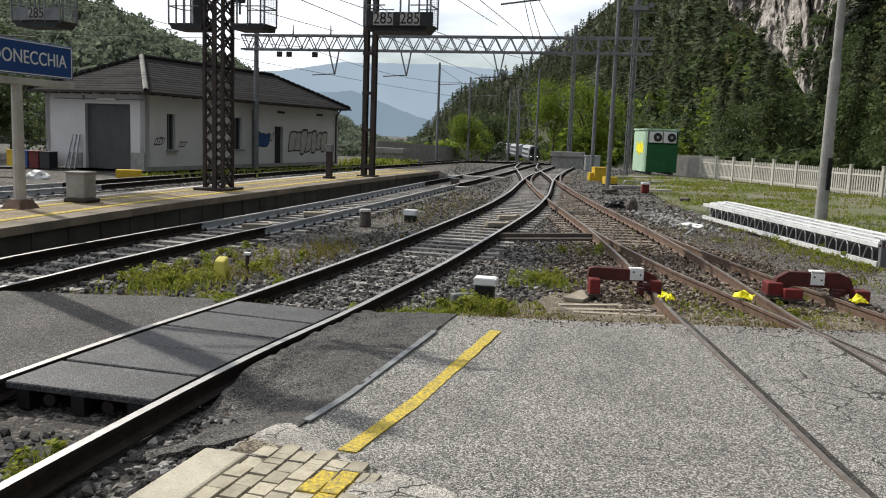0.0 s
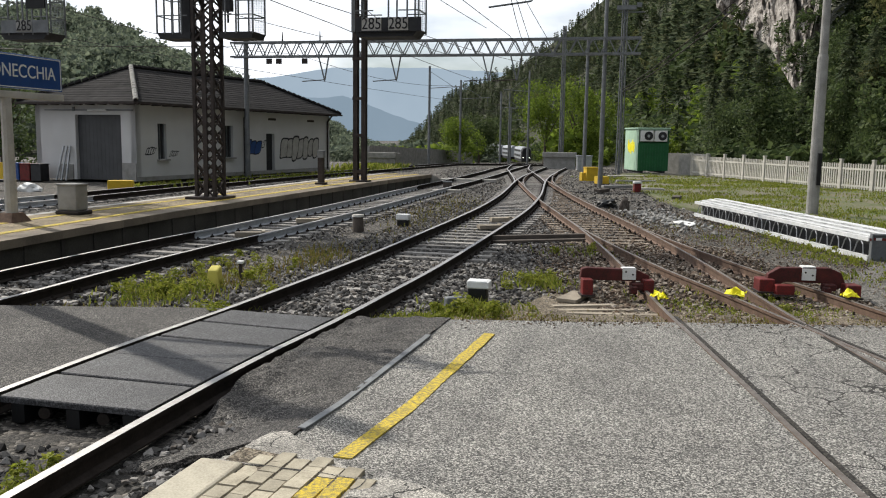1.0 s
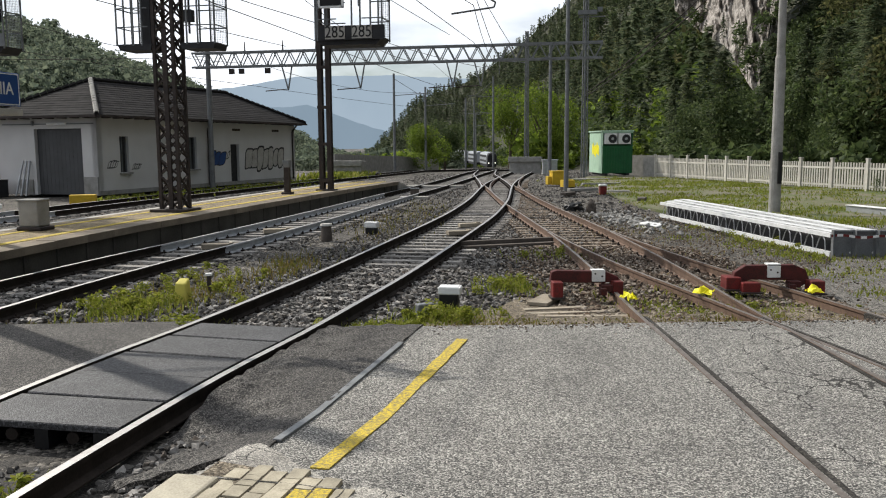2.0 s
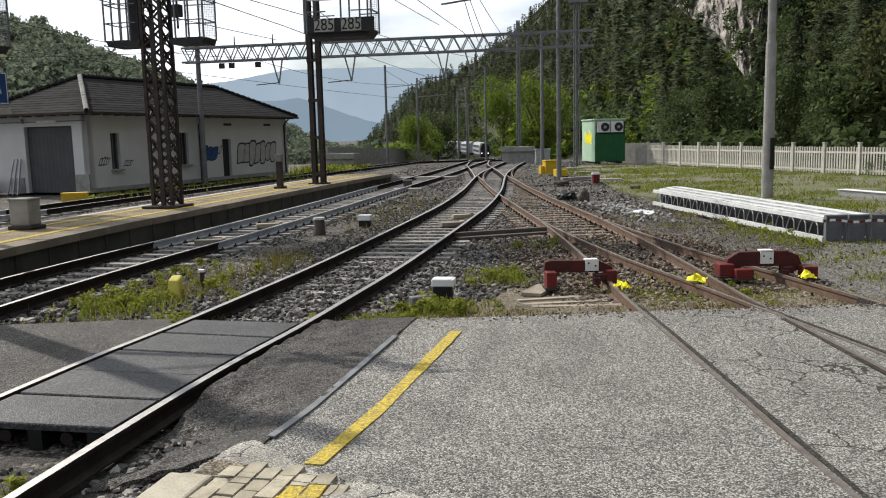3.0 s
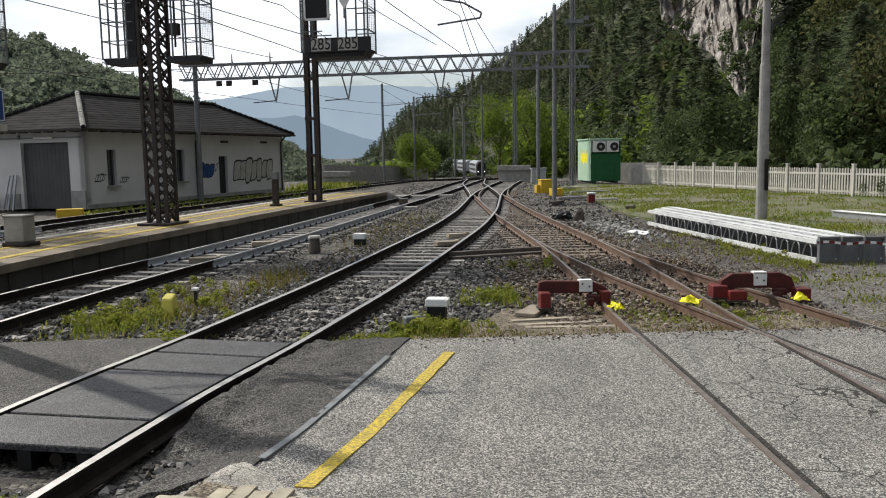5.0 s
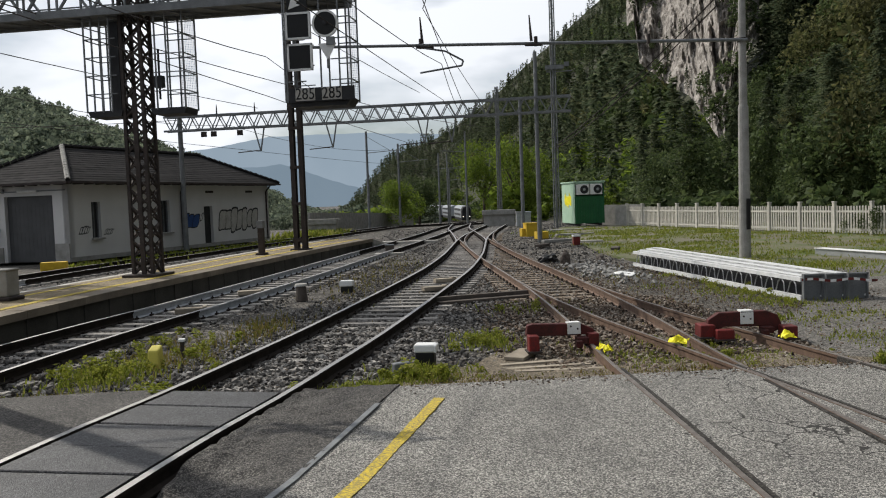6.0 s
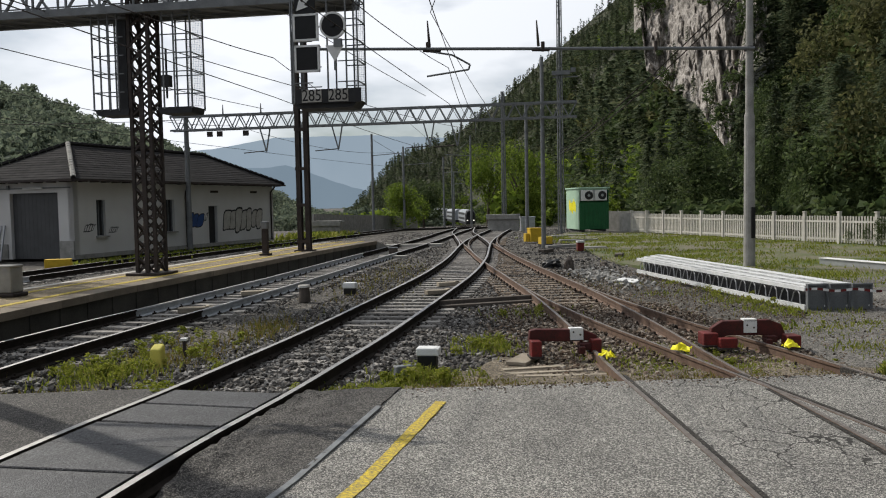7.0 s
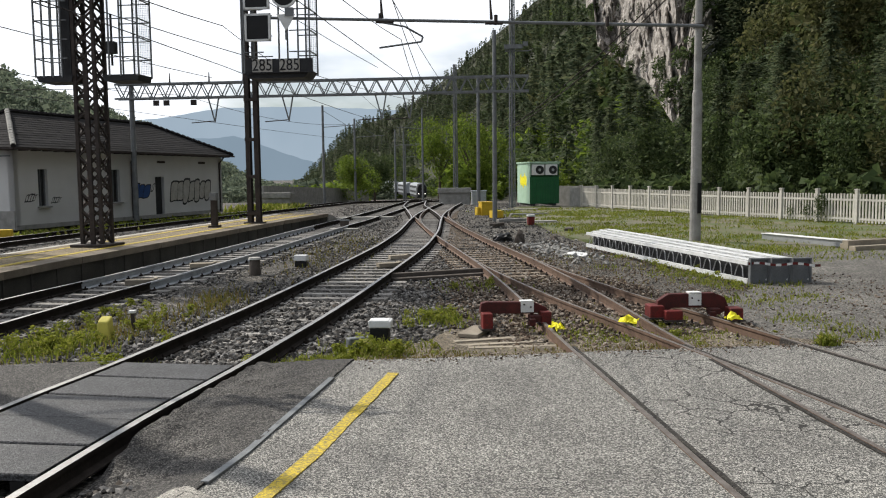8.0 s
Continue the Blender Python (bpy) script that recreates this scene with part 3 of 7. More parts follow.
def track(points, label, mats, wood=False, skip=(), lift=0.0, sleep_from=-99, sleep_to=110, painted=None, limit=300):
    t = tagged(new("railway_track"), label, "railway track", "railway tracks")
    path = spline(points)
    if painted:
        p0, p1 = painted
        for s in (-1, 1):
            rail(path, s, mats, t, lift, hi=p0 + 0.6)
            rail(path, s, [M["rail_white"], mats[1]], t, lift, lo=p0, hi=p1, label="rail with white-painted sides")
            rail(path, s, mats, t, lift, lo=p1 - 0.6)
    else:
        for s in (-1, 1):
            rail(path, s, mats, t, lift)
    for x, y, a in path:
        if not sleep_from <= y <= sleep_to or any(u <= y <= w for u, w in skip):
            continue
        ob = new("sleeper", SLEEPER_W if wood else SLEEPER_C)
        ob.parent = t
        ob.matrix_world = pose(x, y, drop(y) - 0.176 + lift, 0, 0, math.degrees(a) - 90 + rng.uniform(-1.5, 1.5))
    return t


MAIN, RUST = [M["rail_side"], M["rail_top"]], [M["rail_rust"], M["rail_worn"]]
track(T1 + STUB, "main track with dark rails, shiny heads and concrete sleepers", MAIN, skip=[(-9, 9.9)])
track(T1[-3:] + JOIN, "curved turnout track with polished rail heads", MAIN, lift=0.003, sleep_from=42, sleep_to=60)
track(T2, "straight track beside the platform with partly white-painted rails", MAIN, painted=(17.5, 37), sleep_from=7)
track(T3, "track behind the island platform, partly white-painted rails", MAIN, painted=(10, 28.5), sleep_from=14, sleep_to=60)
track(S1 + [(4.62, 38.8), (5.02, 48), (5.6, 60), (6.9, 71)], "rusty siding track on wooden sleepers crossing into the main line", RUST, True, skip=[(-9, 10.2)], lift=-0.018, sleep_to=42)
track(S2, "rusty siding track sunk into the asphalt yard", RUST, True, skip=[(-9, 10.6), (15, 30)], lift=-0.02)
track(S1[-3:] + [(4.5, 36), (5.05, 43), (5.95, 49.5), (7.12, 55.9)], "rusty turnout track towards the buffer block", RUST, True, lift=-0.008, sleep_from=44, sleep_to=54)


def edge_x(points, y, off):
    p = spline(points, 0.3)
    i = int(np.argmin(abs(p[:, 1] - y)))
    return float(p[i, 0] + math.sin(p[i, 2]) * off), float(p[i, 1])


def along(points, ys, off):
    p = spline(points, 0.3)
    x = p[:, 0] + np.sin(p[:, 2]) * off
    yy = p[:, 1] - np.cos(p[:, 2]) * off
    return [float(np.interp(y, yy, x)) for y in ys]


# ---- paved areas ----
ys = [5.2, 5.8, 6.4, 7.2, 8.2, 9.2, 9.55]
edge = along(T1, ys, 0.87)
sheet("asphalt_yard", [(-6, -3.35, 14), (-3.5, -2.65, 14), (3.0, -0.78, 14), (4.3, -0.42, 14), (4.75, -0.75, 14), (5.15, -1.08, 14)] + [(y, -0.98 + 0.2816 * (y - 5.7), 14 - max(0, y - 7) * 2.2) for y in ys] + [(9.75, 0.2, 7.5)],
      -0.028, M["asphalt"], "old light grey asphalt yard with cracks", "asphalt", 0.3, ramp_up)
lane_y = [5.45, 5.75, 6.1, 6.4, 6.7, 6.9, 7.2, 8.2, 8.75, 9.2, 9.65]
lane_e = along(T1, lane_y, 0.88)
def broken_edge(x, y):
    """The asphalt crumbles away towards the ballast."""
    low, high = -2.15 + 0.27 * (y - 5.0), -1.05 + 0.28 * (y - 5.75)
    t = max(0.0, min(1.0, (high - x) / (high - low)))
    return ramp_up(x, y) - 0.23 * max(0.0, min(1.0, (7.3 - y) / 1.1)) * t + 0.015 * noise.noise((x * 6, y * 6, 1)) * (1 + 2 * t)


sheet("asphalt_lane", [(y, x, -0.96 + 0.2816 * (y - 5.7) if y < 8.8 else -0.1 + 0.2816 * (y - 8.75)) for y, x in zip(lane_y, lane_e)],
      -0.014, M["asphalt_dark"], "dark brownish asphalt strip beside the rail, broken at its end", "asphalt", 0.1, broken_edge, thick=0.05)
# No real grooves: dark strips laid beside the rails stand for the shaded gaps.
for nm_, pts_, o_, y1_ in (("flangeway", S1, -0.695, 10.1), ("flangeway", S1, 0.695, 9.0), ("flangeway", S2, -0.695, 10.0), ("flangeway", S2, 0.695, 10.0)):
    q_ = [p for p in spline(pts_, 0.3) if p[1] < y1_]
    b = Builder()
    for a_, c_ in zip(q_[:-1], q_[1:]):
        g4 = [(p[0] + math.sin(p[2]) * (o_ + w_), p[1] - math.cos(p[2]) * (o_ + w_)) for p, w_ in ((a_, -0.02), (a_, 0.02), (c_, 0.02), (c_, -0.02))]
        b.prism(g4, -0.1, -0.017)
    tagged(part(nm_, b, M["dirt"]), "dark strip beside the sunken rail, standing for its groove's shade", "groove", kind="structure")

ys2 = [2.0, 5.0, 6.5, 8.0, 9.0, 9.6, 10.2]
e1, e2 = along(T1, ys2, -0.87), along(T2, ys2, 0.85)
sheet("asphalt_crossing", [(y, a, b) for y, a, b in zip(ys2, e2, e1)], -0.03, M["asphalt_dark"], "dark worn asphalt of the level crossing between tracks", "asphalt", 0.3)
sheet("gravel_yard", [(9.4, 5.9, 26), (13, 6.3, 30), (15.5, 8.2, 30), (19, 9.5, 30), (22, 12.5, 30)], -0.14, M["gravel"], "fine grey gravel yard beside the sidings", "gravel", 0.5, wav=0.03)
sheet("lawn", [(19.5, 11.5, 34), (23, 8.8, 34), (30, 8.4, 34), (38, 9.2, 33), (48, 10.5, 27), (58, 12.5, 24)], -0.155, M["lawn"], "rough green lawn with worn brown patches", "lawn", 0.6, wav=0.06)

sheet("soil_verge", [(9.5, 0.4, 6.9), (9.9, 0.15, 7.0), (10.5, 0.2, 6.6), (11.3, 1.2, 6.2), (12.2, 1.6, 5.9)], -0.115, M["soil"], "trodden dry soil between the asphalt and the siding ballast", "soil", 0.1, lambda x, y: -0.03 * (y - 9.5) + 0.02 * noise.noise((x * 3, y * 3, 1)) + 0.012 * noise.noise((x * 11, y * 11, 4)), thick=0.1)
# Soil sheet whose dark colour stands for the shade down in the pit.
sheet("track_pit", [(-6, -5.2, -2.4), (2.0, -4.2, -1.75), (4.5, -3.75, -1.5), (6.3, -3.3, -1.7)], -0.225, M["dirt"], "dirt under the near end of the crossing, darkened for the pit's shade", "dirt", 0.2, lambda x, y: 0.02 * noise.noise((x * 4, y * 4, 6)), thick=0.1)

# crossing panels between the rails
panels = thing("crossing_deck", 0, 0, 0, label="five black studded rubber crossing panels between the rails", category="crossing deck")
pp = spline(T1, 0.05)
s0, s1 = 6.28, 9.75
for k in range(5):
    ya, yb = s0 + (s1 - s0) * k / 5 + 0.014, s0 + (s1 - s0) * (k + 1) / 5 - 0.014
    b = Builder()
    ends = []
    for y in (ya, yb):
        i = int(np.argmin(abs(pp[:, 1] - y)))
        x, y0, a = pp[i]
        nx, ny = math.sin(a), -math.cos(a)
        ends.append([(x + nx * o, y0 + ny * o) for o in (-0.665, 0.665)])
    (a0, a1), (b0, b1) = ends
    f = lambda p, q, t: (p[0] + (q[0] - p[0]) * t, p[1] + (q[1] - p[1]) * t)
    b.prism([a0, a1, b1, b0], -0.06, -0.03)
    b.f.pop(1), b.m.pop(1)
    n, loop = 1, []
    for i in range(n):
        loop += [(i / n, -0.018), ((i + 0.012) / n, -0.007), ((i + 0.988) / n, -0.007)]
    loop.append((1, -0.018))
    k0 = len(b.v)
    for t, z in loop:
        b.v += [(*f(a0, b0, t), z), (*f(a1, b1, t), z)]
    for i in range(len(loop) - 1):
        b.f.append((k0 + 2 * i, k0 + 2 * i + 1, k0 + 2 * i + 3, k0 + 2 * i + 2))
        b.m.append(0)
    e0, e1 = k0, k0 + 2 * len(loop) - 2
    b.f += [(4, 5, e0 + 1, e0), (7, 6, e1 + 1, e1), tuple([5] + [e0 + 1 + 2 * i for i in range(len(loop))] + [6]), tuple([4] + [e0 + 2 * i for i in range(len(loop))] + [7])]
    b.m += [0] * 4
    part("panel", b, M["rubber"], panels)
    # Black beams added below each panel to paint in the dark gap there.
    for t in (0.12, 0.5, 0.88):
        c0, c1 = f(a0, a1, t), f(b0, b1, t)
        part("support", Builder().beam((*c0, -0.14), (*c1, -0.14), 0.12, 0.15), M["black"], panels, "black beam added for the dark gap under the panel")
    if k == 0:
        for t in (0.3, 0.7):
            q = f(a0, a1, t)
            part("lifting_socket", Builder().rod((q[0], q[1] + 0.01, -0.12), (q[0], q[1] + 0.06, -0.12), 0.05), M["rail_side"], panels)

# ---- near platform end: kerb, pavers, broken concrete ----
KD = Vector((0.27, 0.963))
KN = Vector((0.963, -0.27))


def kp(s, o):
    """A point s along and o inward from the outer kerb edge of the near platform."""
    return (-1.36 + KD.x * s + KN.x * o, 4.94 + KD.y * s + KN.y * o)


base = Builder().prism([kp(-9, 0.0), kp(0.25, 0.05), kp(0.1, 0.9), kp(-9, 1.3)], -0.4, 0.094)
tagged(part("platform_base", base, M["soil"]), "sand bed of the platform end", "platform", kind="structure")
kerb = thing("platform_kerb", 0, 0, 0, label="pale worn stone kerb along the platform edge", category="kerb", kind="structure")
for k in range(6):
    part("kerb_stone", Builder().prism([kp(-0.02 - k * 1.6, -0.09), kp(-0.02 - k * 1.6, 0.2), kp(-1.61 - k * 1.6, 0.2), kp(-1.61 - k * 1.6, -0.09)], -0.3, 0.116), M["kerb"], kerb, bevel=0.02)
pav = thing("platform_paving", 0, 0, 0, label="worn beige concrete pavers, some sunken and cracked, with yellow paint", category="paving", kind="structure")
for i in range(55):
    for j in range(7):
        a, o = 0.16 - i * 0.168 - 0.05 * max(0, j - 3), 0.208 + j * 0.122
        h = 0.108 + rng.uniform(-0.004, 0.004) - (0.008 if i < 2 else 0)
        sh, e = 0.08 * (j % 2) + rng.uniform(-0.006, 0.006), rng.uniform(-0.004, 0.004, 8)
        pr = Builder().hull([(*kp(a + sh + e[0], o + e[1]), 0.03), (*kp(a + sh + e[2], o + 0.116 + e[3]), 0.03), (*kp(a + sh - 0.161 + e[4], o + 0.116 + e[5]), 0.03), (*kp(a + sh - 0.161 + e[6], o + e[7]), 0.03)],
                            [(*kp(a + sh - 0.005 + e[0], o + 0.005 + e[1]), h), (*kp(a + sh - 0.005 + e[2], o + 0.111 + e[3]), h + rng.uniform(-0.003, 0.003)), (*kp(a + sh - 0.156 + e[4], o + 0.111 + e[5]), h), (*kp(a + sh - 0.156 + e[6], o + 0.005 + e[7]), h + rng.uniform(-0.003, 0.003))])
        part("paver", pr, M["yellow_line"] if j in (4, 5) and i > 0 and (i * 7 + j) % 5 else M["tile"], pav)


def broken_patch(s0, s1, o0, o1, joint, label):
    """Uneven concrete laid against the pavers, ragged and thinning out towards the asphalt. o0, o1: inner and outer rim by the way along."""
    b = Builder()
    ns, no = 46, 30
    for j in range(ns + 1):
        for i in range(no + 1):
            w, u = j / ns, i / no
            a = s0 + (s1 - s0) * w
            o = o0(a) + (o1(a) - o0(a)) * u
            rag = 0.05 * noise.noise((a * 6, u * 3, 8)) + 0.025 * noise.noise((a * 19, u * 9, 2))
            x, y = kp(a + (rag if j in (0, ns) else 0), o + (rag if i in (0, no) else 0))
            rim = min(1.0, 5 * min(u, 1 - u, w, 1 - w))
            z = max(ramp_up(x, y) - 0.02, 0.02) + 0.016 * rim + 0.008 * noise.noise((x * 5, y * 5, 0)) + 0.006 * noise.noise((x * 17, y * 17, 3))
            z = max(z, 0.104 - 0.3 * (u if joint == "side" else w))
            b.v.append((x, y, z))
    k = no + 1
    b.f = [(j * k + i, j * k + i + 1, (j + 1) * k + i + 1, (j + 1) * k + i) for j in range(ns) for i in range(no)]
    rim_ = [i for i in range(k)] + [j * k + no for j in range(1, ns + 1)] + [ns * k + i for i in range(no - 1, -1, -1)] + [j * k for j in range(ns - 1, 0, -1)]
    m0 = len(b.v)
    b.v += [(b.v[q][0], b.v[q][1], b.v[q][2] - 0.25) for q in rim_]
    n_ = len(rim_)
    b.f += [(rim_[q], rim_[(q + 1) % n_], m0 + (q + 1) % n_, m0 + q) for q in range(n_)]
    b.m = [0] * len(b.f)
    return tagged(part("concrete_patch", b, M["worn"]), label, "concrete patch", kind="structure")


broken_patch(-0.01, 0.76, lambda a: -0.02 + 0.08 * max(0, a - 0.4), lambda a: 0.98 - 1.12 * max(0, a), "end", "broken pale concrete patch at the platform end")
broken_patch(-3.2, 0.1, lambda a: 0.98, lambda a: 1.75 + 0.15 * math.sin(a * 4) - 2.6 * max(0, a + 0.15), "side", "ragged pale concrete strip beside the pavers")

# painted yellow line, steel strip
def lane(name, p, q, w, mat_, label, cat, up=0.006, n=16, wob=0.006):
    b = Builder()
    p, q = Vector(p), Vector(q)
    d = (q - p).normalized()
    s = Vector((d.y, -d.x)) * w / 2
    L, Rr = [], []
    for i in range(n + 1):
        c = p + (q - p) * i / n
        h = -0.028 + ramp_up(c.x, c.y) + up + 0.01
        e = s * (1 + rng.uniform(-wob, wob) * 20)
        L.append((c.x - e.x, c.y - e.y, h))
        Rr.append((c.x + e.x, c.y + e.y, h))
    for i in range(n):
        b.hull([L[i], Rr[i], Rr[i + 1], L[i + 1]], [(x, y, z - 0.02) for x, y, z in (L[i], Rr[i], Rr[i + 1], L[i + 1])])
    return tagged(part(name, b, mat_), label, cat, kind="structure")


lane("yellow_line", (0.565, 8.9), (-0.6, 5.1), 0.125, M["yellow_line"], "worn yellow safety line painted on asphalt", "road marking", 0.0)
lane("steel_strip", (-0.1, 8.75), (-0.96, 5.7), 0.06, M["steel_grey"], "grey steel cable cover strip in the asphalt", "cover strip", 0.014, wob=0)

# ---- island platform ----
PE = [(-9.5, -2), (-8.6, 4), (-7.02, 13.0), (-6.08, 18.2), (-5.5, 20.7), (-3.66, 28.2), (-2.13, 34.1), (-0.34, 40.2)]
pl = spline(PE, 1.0)
PZ = 0.36


def strip(o0, o1, z0, z1, lo=-99, hi=99):
    b = Builder()
    q = [p for p in pl if lo <= p[1] <= hi]
    f = lambda p, o: (p[0] - math.sin(p[2]) * o, p[1] + math.cos(p[2]) * o)
    for a, c in zip(q[:-1], q[1:]):
        b.prism([f(a, o0), f(c, o0), f(c, o1), f(a, o1)], z0, z1)
    return b


isl = thing("island_platform", 0, 0, 0, label="low concrete island platform with worn yellow lines", category="platform", kind="structure")
part("platform_body", strip(0.06, 2.35, -0.3, PZ - 0.02), M["face"], isl, "dark concrete face with its shade in the colour")
f = lambda p, o: (p[0] - math.sin(p[2]) * o, p[1] + math.cos(p[2]) * o)
for a, c in zip(pl[:-1], pl[1:]):
    a, c = a + (c - a) * 0.008, c - (c - a) * 0.008
    part("edge_slab", Builder().prism([f(a, rng.uniform(-0.01, 0.01)), f(c, rng.uniform(-0.01, 0.01)), f(c, 0.45), f(a, 0.45)], PZ - 0.15, PZ + rng.uniform(-0.004, 0.004)), M["platform_edge"], isl, "stained brown edge slab")
    if a[1] > 9:
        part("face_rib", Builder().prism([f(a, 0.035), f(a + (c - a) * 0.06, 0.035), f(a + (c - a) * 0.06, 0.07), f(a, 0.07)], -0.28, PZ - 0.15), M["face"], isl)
part("paving", strip(0.455, 2.3, PZ - 0.1, PZ - 0.006), M["platform_top"], isl)
part("yellow_line", strip(0.62, 0.8, PZ - 0.05, PZ + 0.002), M["yellow_line"], isl)
part("yellow_line", strip(1.7, 1.85, PZ - 0.05, PZ + 0.002), M["yellow_line"], isl)
part("back_edge", strip(2.3, 2.55, -0.3, PZ - 0.01), M["concrete_pale"], isl)
end = pl[-1]
b = Builder()
f = lambda o, d: (end[0] + math.cos(end[2]) * d - math.sin(end[2]) * o, end[1] + math.sin(end[2]) * d + math.cos(end[2]) * o)
b.add([(*f(0, 0), PZ - 0.01), (*f(2.5, 0), PZ - 0.01), (*f(2.5, 3), -0.2), (*f(0, 3), -0.2), (*f(0, 0), -0.3), (*f(2.5, 0), -0.3)], [(0, 1, 2, 3), (0, 3, 4), (1, 5, 2), (0, 4, 5, 1)])
part("end_ramp", b, M["concrete"], isl)

# ---- goods shed ----
shed = thing("goods_shed", -13.93, 38.5, -0.1, 68.0, "white plastered railway shed with dark hipped slate roof and graffiti", "building")
SL, SW, SH, SR = 17.8, 6.1, 3.62, 5.45
th = 0.3
holes_front = [(1.75, 0.6, 1.0, 2.68, "w"), (7.0, 0.7, 1.0, 2.68, "w"), (10.92, 0.85, 0.1, 2.3, "d")]


def wall_with_holes(length, holes, height, place):
    """Wall in its own plane (u along, h up) with openings through it; place maps (u, depth, h) to the shed's axes."""
    b = Builder()
    u = 0.0
    def blk(a, c, z0, z1):
        if c - a > 0.01 and z1 - z0 > 0.01:
            b.hull([place(a, 0, z0), place(c, 0, z0), place(c, th, z0), place(a, th, z0)], [place(a, 0, z1), place(c, 0, z1), place(c, th, z1), place(a, th, z1)])
    for c, w, z0, z1, k in holes:
        blk(u, c - w / 2, 0, height)
        blk(c - w / 2, c + w / 2, 0, z0)
        blk(c - w / 2, c + w / 2, z1, height)
        u = c + w / 2
    blk(u, length, 0, height)
    return b


front = lambda u, d, h: (u, d, h)
gable = lambda u, d, h: (d, SW - u, h)
part("wall", wall_with_holes(SL, holes_front, SH, front), M["plaster"], shed)
part("wall", wall_with_holes(SW, [(SW - 2.23, 2.74, 0, 3.04, "D")], SH, gable), M["plaster"], shed)
part("wall", Builder().box((SL / 2, SW - th / 2, SH / 2), (SL, th, SH)), M["plaster"], shed)
part("wall", Builder().box((SL - th / 2, SW / 2, SH / 2), (th, SW, SH)), M["plaster"], shed)
part("ceiling", Builder().box((SL / 2, SW / 2, SH - 0.1), (SL - 0.7, SW - 0.7, 0.1)), M["dark"], shed)
part("plinth", Builder().box((SL / 2, -0.012, 0.1), (SL, 0.03, 0.2)), M["concrete"], shed, "stained grey plinth")
for c, w, z0, z1, k in holes_front:
    if k == "w":
        wd = part("window", Builder().box((c, 0.22, (z0 + z1) / 2), (w, 0.05, z1 - z0)), M["dark"], shed, "dark shuttered window")
        part("sill", Builder().box((c, -0.04, z0 - 0.04), (w + 0.2, 0.22, 0.07)), M["concrete"], wd)
        part("frame", Builder().box((c - w / 2 + 0.03, 0.18, (z0 + z1) / 2), (0.06, 0.08, z1 - z0)).box((c + w / 2 - 0.03, 0.18, (z0 + z1) / 2), (0.06, 0.08, z1 - z0)).box((c, 0.18, (z0 + z1) / 2), (0.05, 0.07, z1 - z0)), M["steel_grey"], wd)
    else:
        part("door", Builder().box((c, 0.2, z1 / 2), (w, 0.06, z1)).box((c, 0.165, z1 * 0.28), (w * 0.7, 0.02, z1 * 0.4)).box((c, 0.165, z1 * 0.74), (w * 0.7, 0.02, z1 * 0.36)), M["dark"], shed, "dark steel door")
sd = part("sliding_door", Builder().box((0.22, 2.23, 1.52), (0.04, 2.74, 3.04)), M["shutter"], shed, "tall dark grey sliding door")
for i in range(12):
    part("door_board", Builder().box((0.19, 0.86 + 2.74 * (i + 0.5) / 12, 1.51), (0.03, 2.74 / 12 - 0.008, 2.98)), M["shutter"], sd)
part("door_rail", Builder().beam((-0.06, 0.1, 3.25), (-0.06, 5.4, 3.25), 0.05).box((-0.07, 3.6, 3.3), (0.08, 0.1, 0.2)), M["steel_grey"], shed)
part("lamp_tube", Builder().rod((-0.1, 1.6, 3.25), (-0.1, 2.7, 3.25), 0.06), M["white"], shed)
part("wall_base", Builder().box((-0.03, 0.42, 0.42), (0.06, 0.8, 0.84)), M["concrete"], shed, "grey cement patch")
part("wall_base", Builder().box((-0.03, 4.2, 0.35), (0.06, 0.8, 0.7)), M["concrete"], shed, "grey cement patch")
for u in (11.1, 15.4):
    part("vent", Builder().box((u, -0.01, 3.12), (0.75, 0.05, 0.13)), M["rust_dark"], shed)
ov = 0.55
e = [(-ov, -ov, SH - 0.02), (SL + ov, -ov, SH - 0.02), (SL + ov, SW + ov, SH - 0.02), (-ov, SW + ov, SH - 0.02)]
r0, r1 = (3.2, SW / 2, SR), (SL - 3.2, SW / 2, SR)
rf = Builder()
rf.add(e + [r0, r1], [(0, 1, 5, 4), (1, 2, 5), (2, 3, 4, 5), (3, 0, 4), (3, 2, 1, 0)])
roof = part("roof", rf, M["roof"], shed)
rows = 15
for name, q in (("front", (e[0], e[1], r1, r0)), ("gable", (e[3], e[0], r0, r0))):
    A, Bq, C, D = (Vector(p) for p in q)
    for i in range(rows):
        t, t2 = i / rows, (i + 1.12) / rows
        p0, p1, p2, p3 = A.lerp(D, t), Bq.lerp(C, t), Bq.lerp(C, min(t2, 1)), A.lerp(D, min(t2, 1))
        nrm = (p1 - p0).cross(p3 - p0).normalized()
        b = Builder().hull([p0 + nrm * 0.026, p1 + nrm * 0.026, p2 + nrm * 0.012, p3 + nrm * 0.012], [p0, p1, p2, p3])
        part("slate_course", b, M["roof"], roof)
hb = Builder()
for p, q in ((e[0], r0), (e[3], r0), (r0, r1), (e[1], r1)):
    p, q = Vector(p), Vector(q)
    n = int((q - p).length / 0.33)
    for i in range(n):
        a, c = p.lerp(q, i / n), p.lerp(q, (i + 0.9) / n)
        hb.rod(a + Vector((0, 0, 0.06)), c + Vector((0, 0, 0.09)), 0.1, 0.12, 6)
part("hip_tiles", hb, M["roof"], roof)
p, q = Vector(e[0]), Vector(r0)
n = 14
